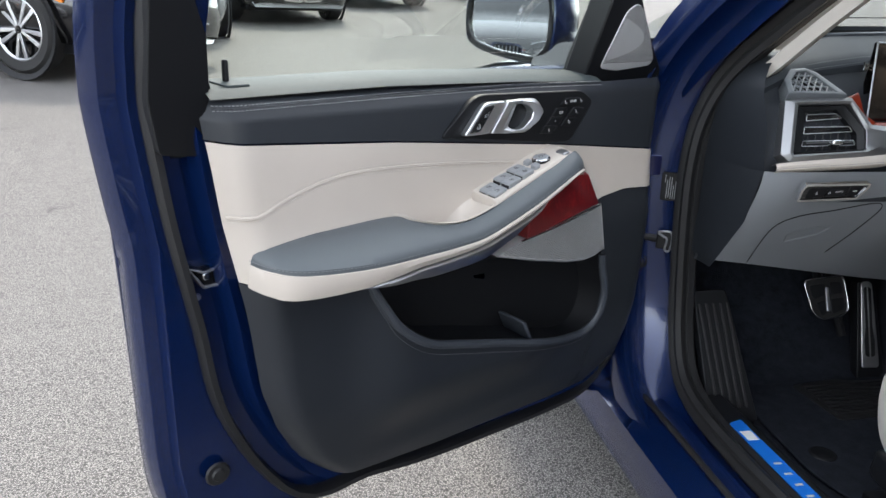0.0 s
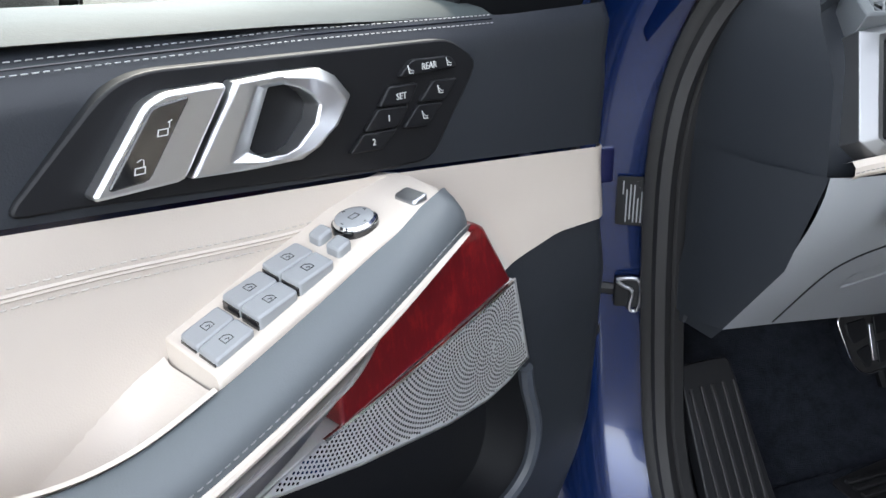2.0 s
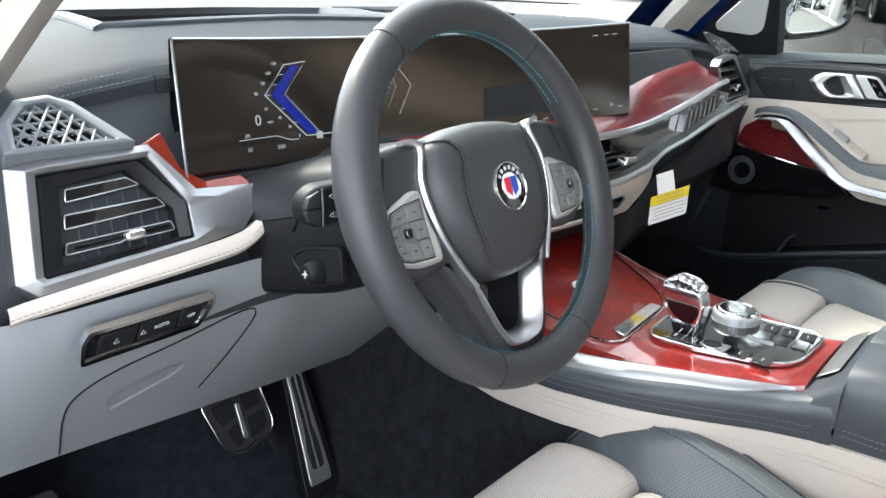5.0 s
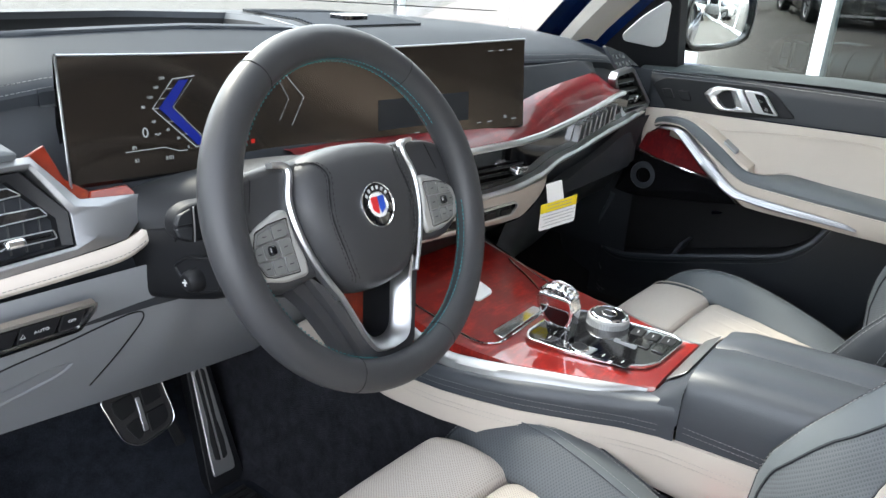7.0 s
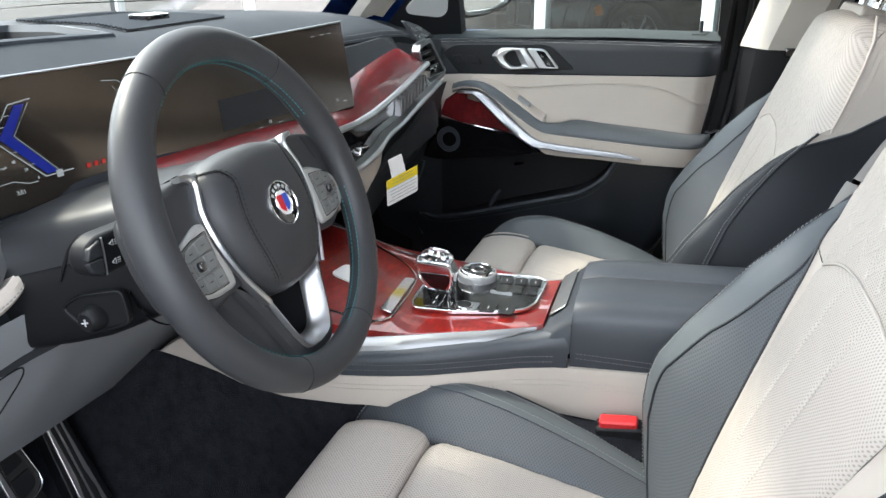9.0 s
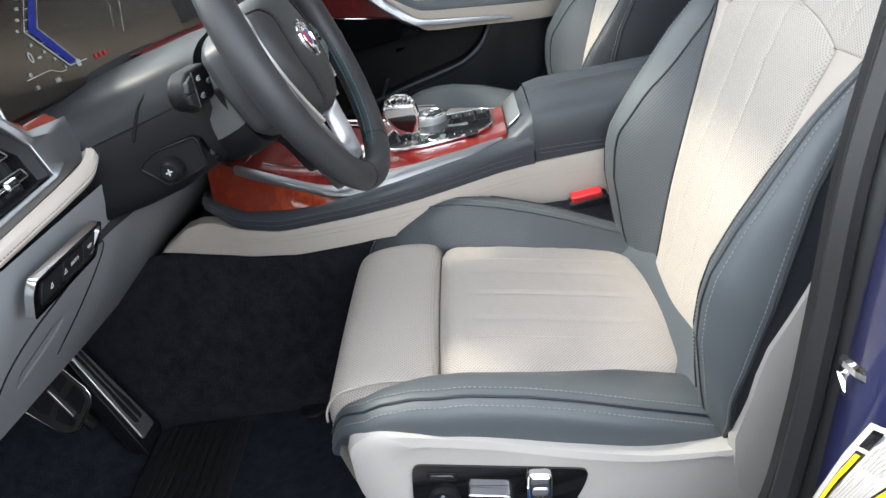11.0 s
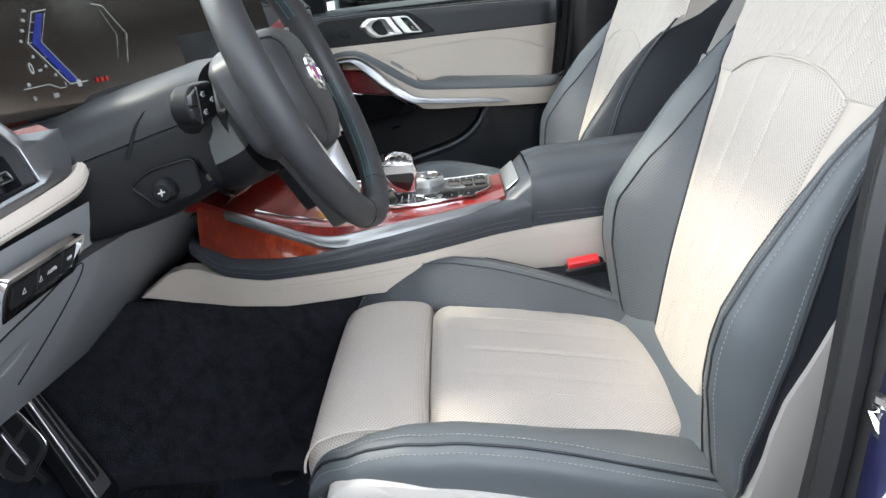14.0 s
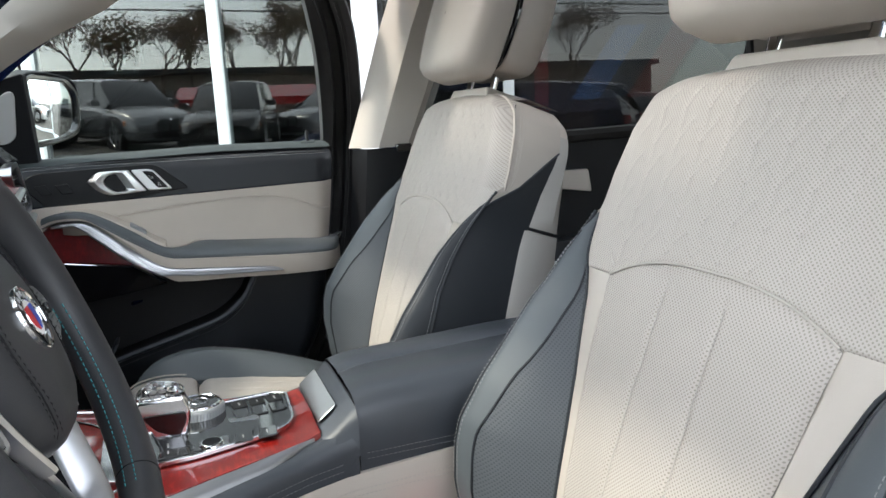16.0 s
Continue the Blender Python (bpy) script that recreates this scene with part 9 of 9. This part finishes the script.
def parked_car(m, paint_mat, label, suv=True, group="parked cars"):
    """A parked car whose front looks along +y of its own axes."""
    c = thing("parked_car", label, "parked car", group)
    L, W = (2.42, .97) if suv else (2.45, .93)
    hb, ht = (1.06, 1.72) if suv else (.92, 1.42)
    rows = []
    for y, zb, zt, w in ((-L, .62, .92, .80), (-L + .1, .40, hb - .02, .90), (-L + .5, .30, hb + .03, W), (-1.2, .26, hb + .02, W), (0, .26, hb, W), (.9, .26, hb - .01, W), (1.35, .28, hb - .03, W), (1.8, .30, hb - .10, W - .02), (L - .28, .28, hb - .19, W - .07), (L - .06, .30, hb - .28, W - .17), (L, .36, hb - .38, W - .26)):
        rows.append([V(-w * .92, y, zb), V(-w, y, zb + .14), V(-w - .005, y, (zb + zt) / 2), V(-w + .02, y, zt - .10), V(-w + .09, y, zt), V(-w * .5, y, zt + .035), V(0, y, zt + .05), V(w * .5, y, zt + .035), V(w - .09, y, zt), V(w - .02, y, zt - .10), V(w + .005, y, (zb + zt) / 2), V(w, y, zb + .14), V(w * .92, y, zb)])
    body = part("body", grid(rows, caps=True), paint_mat, c, sub=1)
    ends = ((-L + .12, 0), (-L + .55, 1), (-1.1, 1.0), (-.2, 1.02), (.35, .98), (1.18, 0)) if suv else ((-L + .5, 0), (-1.25, .92), (-.6, 1.0), (0, 1.0), (.35, .95), (1.25, 0))
    rows = []
    for y, k in ends:
        z = hb - .02 + (ht - hb) * k
        wt = W - .12 - .14 * k
        rows.append([V(-W + .10, y, hb - .03), V(-W + .12, y, hb + .02), V(-wt, y, z - .05 * k), V(-wt * .85, y, z), V(0, y, z + .02 * k), V(wt * .85, y, z), V(wt, y, z - .05 * k), V(W - .12, y, hb + .02), V(W - .10, y, hb - .03)])
    part("cabin_glass", grid(rows), M["dark_glass"], c)
    part("roof", grid([[V(p.x * 1.0, p.y * .96, p.z + .012) for p in r[2:7]] for r in rows[1:-1]]), paint_mat, c)
    for sx in (-1, 1):
        for y in (1.48, -1.50):
            wheel_part(c, sx * (W - .10), y, .385, sx)
            part("wheel_arch", lathe([(.40, .0), (.45, .02), (.455, .0)], pose(sx * (W + .002), y, .395, 0, 90 * sx, 0), 32), M["black"], c)
        part("door_mirror", slab(rounded([(-.12, 0), (.12, 0), (.12, .15), (-.10, .15)], .03, 3), .62, .80, lambda u, v, w: V(sx * (W + .10 + u), w, hb + .03 + v)), paint_mat, c, bev=.03)
        part("headlight", slab(rounded([(.38, hb - .36), (.70, hb - .30), (.80, hb - .22), (.62, hb - .22), (.40, hb - .26)], .02, 3), 0, .10, lambda u, v, w: V(sx * u, L - .02 - (u - .3) * .42 - w, v)), M["lamp"], c, bev=.01)
        part("side_marker", slab(rounded([(L - .52, .66), (L - .44, .64), (L - .42, .74), (L - .50, .76)], .008, 2), 0, .02, lambda u, v, w: V(sx * (W - .055 + w), u, v)), M["amber"], c)
        gr = part("grille", slab(rounded([(.02, hb - .56), (.30, hb - .54), (.34, hb - .42), (.30, hb - .28), (.03, hb - .26)], .05, 4), 0, .03, lambda u, v, w: V(sx * u, L + .012 - u * .10 + w, v)), M["gloss_black"], c, "black kidney grille with bright bars")
        part("grille_frame", ring_frame(rounded([(.01, hb - .57), (.31, hb - .55), (.35, hb - .42), (.31, hb - .27), (.02, hb - .25)], .05, 4), .02, .0, .05, lambda u, v, w: V(sx * u, L + .012 - u * .10 + w, v)), M["chrome"], gr)
        for k in range(7):
            u = .055 + .036 * k
            part("grille_bar", slab([(u, hb - .54), (u + .010, hb - .54), (u + .010, hb - .29), (u, hb - .29)], .03, .045, lambda u, v, w: V(sx * u, L + .012 - u * .10 + w, v)), M["steel"], gr)
        part("intake", slab(rounded([(.46, .42), (.76, .46), (.74, .58), (.50, .54)], .02, 3), 0, .03, lambda u, v, w: V(sx * u, L - .03 - (u - .3) * .42 + w, v)), M["gloss_black"], c)
    part("lower_intake", slab(rounded([(-.42, .34), (.42, .34), (.48, .48), (-.48, .48)], .03, 3), 0, .04, lambda u, v, w: V(u, L - .01 + w, v)), M["gloss_black"], c, bev=.01)
    part("bumper_lip", slab(rounded([(-.70, .26), (.70, .26), (.76, .33), (-.76, .33)], .02, 3), -.25, .03, lambda u, v, w: V(u, L - .03 - abs(u) * .16 + w, v)), M["steel"], c, bev=.01)
    part("under_body", box(-W + .15, W - .15, -L + .3, L - .35, .20, .36), M["black"], c)
    c.matrix_world = m
    return c


def stand(x, y, head):
    """A pose on the ground, with the front looking along head degrees (0: ahead, positive to the left)."""
    s = (ground_z(x, y + 1) - ground_z(x, y - 1)) / 2
    return pose(x, y, ground_z(x, y), math.degrees(math.atan(s)) * math.cos(radians(head)), 0, head)


parked_car(stand(-4.89, 8.08, -120), M["black_paint"], "black parked car with silver spoked wheels")
parked_car(stand(-4.05, 11.1, 198), M["grey_paint"], "silver grey parked car with a tall kidney grille")
parked_car(stand(-2.45, 13.6, 200), M["black_paint"], "black parked saloon with a wide grille", suv=False)
parked_car(stand(-.6, 16.8, 200), M["grey_paint"], "silver grey parked car further back", suv=False)
parked_car(stand(2.3, 19.5, 205), M["white_paint"], "white parked car at the far end")
for k, (y, pm, tx, sv) in enumerate(((-7.5, "black_paint", "black parked car", True), (-4.6, "grey_paint", "silver parked car", False), (-1.7, "white_paint", "white parked saloon", False), (1.4, "black_paint", "black parked car", True), (4.4, "white_paint", "white parked car", True), (7.6, "grey_paint", "grey parked car", True))):
    parked_car(stand(-9.5, y, -90 + (k % 3) * 4), M[pm], tx + " in a row facing the lane", sv)

# ---- showroom beside the lane ----
XF = 6.0
M["white_metal"] = plastic("white_painted_metal", (.74, .76, .76), .4, grain=100)
M["dark_wall"] = plastic("dark_grey_wall", (.035, .036, .038), .8, grain=60)
M["dark_floor"] = plastic("dark_tiled_floor", (.05, .05, .052), .25, grain=20)
show = thing("showroom", "dealership showroom with tall glass front and white posts", "building")
posts = (-22.0, -18.8, -15.6, -12.4, -9.2, -6.4, -3.05, -.60, 1.03, 2.45, 5.6, 9.0)
for k, y in enumerate(posts):
    part("mullion", box(XF - .06, XF + .10, y - .045, y + .045, 0, 4.2), M["white_metal"], show, bev=.006)
    if k < len(posts) - 1:
        bm = bmesh.new()
        bm.faces.new([bm.verts.new((XF, a, z)) for a, z in ((y + .045, .12), (posts[k + 1] - .045, .12), (posts[k + 1] - .045, 4.1), (y + .045, 4.1))])
        part("showroom_pane", bm, M["shop_glass"], show, flat=True)
part("round_post", lathe([(.105, 0), (.105, 4.2)], pose(XF - .22, -1.90, 0), 28), M["white_metal"], show, "round white post")
part("bottom_rail", box(XF - .06, XF + .08, -22.0, 9.0, .0, .12), M["white_metal"], show, bev=.006)
part("fascia", box(XF - 1.2, XF + .3, -22.4, 9.4, 4.1, 5.6), M["white_metal"], show, bev=.02)
part("roof_slab", box(XF, XF + 9, -22.4, 9.4, 4.1, 4.3), M["dark_wall"], show)
part("back_wall", box(XF + 8.9, XF + 9.1, -22.4, 9.4, 0, 4.2), M["dark_wall"], show)
part("side_wall", box(XF + .1, XF + 9, -22.5, -22.3, 0, 4.2), M["dark_wall"], show)
part("side_wall", box(XF + .1, XF + 9, 9.3, 9.5, 0, 4.2), M["dark_wall"], show)
part("shop_floor", box(XF + .1, XF + 9, -22.4, 9.3, .0, .06), M["dark_floor"], show)
for y0, y1, mt in ((-3.58, -3.82, (.06, .16, .40)), (-3.825, -4.045, (.02, .035, .06)), (-4.05, -4.32, (.26, .03, .025))):
    part("window_stripe", slab([(y0, 1.18), (y1, 1.18), (y1 - .40, 1.77), (y0 - .40, 1.77)], .0, .006, lambda u, v, w: V(XF + .06 + w, u, v)), plastic("stripe_paint", mt, .5), show, flat=True)
part("window_panel", slab([(-4.36, 1.18), (-5.6, 1.18), (-5.6, 1.77), (-4.76, 1.77)], .0, .006, lambda u, v, w: V(XF + .06 + w, u, v)), plastic("pale_green_film", (.35, .42, .38), .5), show, flat=True)
part("red_post", box(XF + .3, XF + .40, -3.42, -3.30, 0.06, 4.0), M["red_paint"], show)
M["film"] = plastic("white_window_film", (.25, .26, .26), .6)
words("100% ELECTRIC", .042, M["film"], show, axes((XF + .012, .23, 1.605), (0, 1, 0), (0, 0, 1)), "window_lettering")
for a, b, z0, z1 in ((.045, .055, 1.67, 1.85), (.10, .11, 1.67, 1.85), (.055, .10, 1.75, 1.76), (.20, .215, 1.67, 1.85), (.30, .40, 1.84, 1.852), (.388, .40, 1.68, 1.84), (.30, .39, 1.668, 1.68)):
    part("lettering_bar", slab([(a, z0), (b, z0), (b, z1), (a, z1)], 0, .002, lambda u, v, w: V(XF + .012 + w, u, v)), M["film"], show, flat=True)
# the glass front runs at a slant to the car
parked_car(stand(.3, -10.5, 8), M["white_paint"], "white parked car behind the blue one")
SLANT = pose(XF, 0, 0, 0, 0, -22) @ pose(-XF, 0, 0)
show.matrix_world = SLANT
for y, pm in ((-3.6, "black_paint"), (.8, "black_paint")):
    parked_car(SLANT @ pose(XF + 3.2, y, .06, 0, 0, 60), M[pm], "dark display car inside the showroom", group="display cars")

# ---- far side of the lane ----
M["bark"] = plastic("grey_brown_bark", (.09, .065, .048), .9, grain=30)
M["dry_leaf"] = plastic("dry_brown_leaf", (.13, .085, .045), .9, grain=30)


def bare_tree(x, y, h, seed):
    rnd = random.Random(seed)
    t = thing("bare_tree", "leafless brown tree with fine branches", "tree", "bare trees")
    bm = bmesh.new()
    twigs = []

    def grow(p, d, ln, r, n):
        q = p + d * ln
        mid = p + d * ln * .5 + V(rnd.uniform(-1, 1), rnd.uniform(-1, 1), rnd.uniform(-.5, .5)) * ln * .06
        add(bm, tube([p, mid, q], r, 5, scale=lambda u: 1 - .4 * u))
        if n == 0:
            twigs.append(q)
            return
        for _ in range(3):
            e = (d + V(rnd.uniform(-1, 1), rnd.uniform(-1, 1), rnd.uniform(-.2, .7)) * .75).normalized()
            grow(p + d * ln * rnd.uniform(.6, 1.0), e, ln * rnd.uniform(.55, .75), r * .52, n - 1)

    grow(V(x, y, ground_z(x, y)), V(0, 0, 1), h * .32, .14, 4)
    part("branches", bm, M["bark"], t)
    verts, faces = [], []
    for q in twigs:
        for _ in range(20):
            o = q + V(rnd.gauss(0, .35), rnd.gauss(0, .35), rnd.gauss(0, .3))
            a, b = V(rnd.gauss(0, 1), rnd.gauss(0, 1), rnd.gauss(0, 1)).normalized() * .15, V(rnd.gauss(0, 1), rnd.gauss(0, 1), rnd.gauss(0, 1)).normalized() * .05
            k = len(verts)
            verts += [tuple(o - a), tuple(o + b), tuple(o + a), tuple(o - b)]
            faces.append((k, k + 1, k + 2, k + 3))
    me = bpy.data.meshes.new("leaves")
    me.from_pydata(verts, [], faces)
    b2 = bmesh.new()
    b2.from_mesh(me)
    tagged(part("dry_leaves", b2, M["dry_leaf"], t, flat=True), kind="stuff")
    return t


FAR = pose(0, 0, 0, 0, 0, -48)
for k in range(22):
    q = FAR @ V(-35 - 3.5 * (k % 3), -26 + 2.3 * k, 0)
    bare_tree(q.x, q.y, lerp(k, [(0, 11), (8, 10), (12, 7), (21, 6.5)]) + (k * 37 % 4) * .5, k)
bld = thing("low_building", "low brown building behind the parked cars", "building")
M["brick_far"] = plastic("brown_wall", (.21, .175, .145), .9, grain=8)
part("wall", box(-50, -43, -40, 34, 0, 4.6), M["brick_far"], bld)
part("roof", box(-50.5, -42.5, -40.5, 34.5, 4.6, 5.0), M["dark_wall"], bld)
for k in range(13):
    part("window", box(-43.05, -42.95, -38 + 5.5 * k, -35.5 + 5.5 * k, 1.2, 3.6), M["dark_glass"], bld)
bld.matrix_world = FAR
tent = thing("red_canopy", "red event canopy on white legs", "canopy")
part("canopy_top", grid([[V(-19, -1, 2.3), V(-19, 6, 2.3)], [V(-20.5, -.6, 2.9), V(-20.5, 5.6, 2.9)], [V(-22, -1, 2.3), V(-22, 6, 2.3)]]), M["red_paint"], tent)
part("canopy_skirt", box(-19.03, -19.0, -1, 6, 1.95, 2.32), M["red_paint"], tent)
for y in (-1, 2.5, 6):
    part("canopy_leg", tube([V(-19, y, 0), V(-19, y, 2.3)], .04, 8), M["white_metal"], tent)
tent.matrix_world = FAR @ pose(-5, -4, 0)
for k, z in enumerate((7.2, 6.6, 6.1)):
    wire = thing("overhead_cable", "black overhead power cable across the lot", "cable", "overhead cables")
    part("strand", tube([FAR @ V(-24, -60 + 10 * j, z + .5 * (((j - 6) / 6) ** 2)) for j in range(13)], .035, 5), M["black"], wire)

# ---- outside of the car round the cabin ----
for sx in (-1, 1):
    rows = []
    for z, x in ((.30, .93), (.36, .965), (.60, .985), (.85, .975), (1.045, .925)):
        rows.append([V(sx * x, -.60, z), V(sx * (x + .004), -1.0, z), V(sx * (x + .002), -1.58, z)])
    rd = part("rear_door_skin", grid(rows), M["blue"], car, "closed deep blue rear door")
    part("rear_door_handle", slab(rounded([(-1.40, .90), (-1.22, .91), (-1.22, .93), (-1.40, .92)], .008, 3), 0, .03, lambda u, v, w: V(sx * (.965 + w), u, v)), M["blue"], rd, bev=.006)
    rows = []
    for z, x, y1 in ((.32, .94, -3.02), (.60, .985, -3.08), (.85, .97, -3.06), (1.05, .92, -3.02)):
        rows.append([V(sx * x, -1.59, z), V(sx * (x + .006), -2.1, z), V(sx * (x - .01), -2.7, z), V(sx * (x - .16), y1, z)])
    part("rear_wing", grid(rows), M["blue"], car)
    rows = []
    for y0, y1, z, x in ((-1.64, -2.95, 1.055, .90), (-1.62, -2.85, 1.22, .78), (-1.58, -2.72, 1.42, .655)):
        rows.append([V(sx * x, y0, z), V(sx * x, (y0 + y1) / 2, z), V(sx * (x - .06), y1, z)])
    part("rear_quarter_skin", grid(rows), M["blue"], car)
    part("rear_pillar_skin", grid([[V(sx * a, b, c), V(sx * (a - .07), b - .06, c), V(sx * (a - .14), b - .08, c)] for a, b, c in ((.84, -2.95, 1.05), (.72, -2.85, 1.22), (.595, -2.72, 1.42))]), M["blue"], car)
    rows = [[V(sx * .635, y, z + .055) for y, z in ((-.02, 1.435), (-.5, 1.475), (-1.0, 1.475), (-1.8, 1.44), (-2.75, 1.36))], [V(sx * .665, y, z + .005) for y, z in ((-.02, 1.42), (-.5, 1.455), (-1.0, 1.455), (-1.8, 1.42), (-2.75, 1.35))]]
    part("roof_side", grid(rows), M["blue"], car)
    for y in (1.46, -2.02):
        wheel_part(car, sx * .87, y, .385, sx)
rows = []
for z, y, w in ((.32, -3.00, .78), (.60, -3.10, .83), (.85, -3.08, .81), (1.05, -3.03, .76)):
    rows.append([V(-w, y + .04, z), V(-w * .5, y, z), V(w * .5, y, z), V(w, y + .04, z)])
part("tailgate", grid(rows), M["blue"], car, "deep blue tailgate")
for sx in (-1, 1):
    part("tail_lamp", slab(rounded([(.45, .88), (.78, .86), (.80, .98), (.48, .99)], .02, 3), 0, .03, lambda u, v, w: V(sx * u, -3.07 - w + (u - .45) * .10, v)), M["red_plastic"], car, bev=.008)
rows = []
for y, z, w in ((-1.80, 1.50, .62), (-2.3, 1.455, .60), (-2.74, 1.415, .58), (-2.86, 1.395, .56), (-2.87, 1.380, .55), (-2.74, 1.370, .54)):
    rows.append([V(-w + 2 * w * k / 8, y, z + .030 * (1 - (2 * k / 8 - 1) ** 2)) for k in range(9)])
part("roof_rear", grid(rows), M["blue"], car)
rows = []
for y, z, w in ((-.01, 1.475, .60), (-.16, 1.505, .62)):
    rows.append([V(-w + 2 * w * k / 8, y, z + .035 * (1 - (2 * k / 8 - 1) ** 2)) for k in range(9)])
part("roof_front", grid(rows), M["blue"], car)
part("front_bumper", slab(rounded([(-.80, .28), (.80, .28), (.86, .45), (.80, .66), (-.80, .66), (-.86, .45)], .05, 4), 2.05, 2.34, lambda u, v, w: V(u, w - abs(u) ** 2.2 * .25, v)), M["blue"], car, bev=.03)
for sx in (-1, 1):
    gr = part("grille", slab(rounded([(.03, .46), (.30, .48), (.33, .58), (.28, .70), (.04, .71)], .03, 4), 2.33, 2.35, lambda u, v, w: V(sx * u, w, v)), M["gloss_black"], car)
    part("headlight", slab(rounded([(.42, .64), (.72, .66), (.78, .74), (.45, .72)], .02, 3), 2.10, 2.30, lambda u, v, w: V(sx * u, w - u * .22, v)), M["lamp"], car, bev=.01)
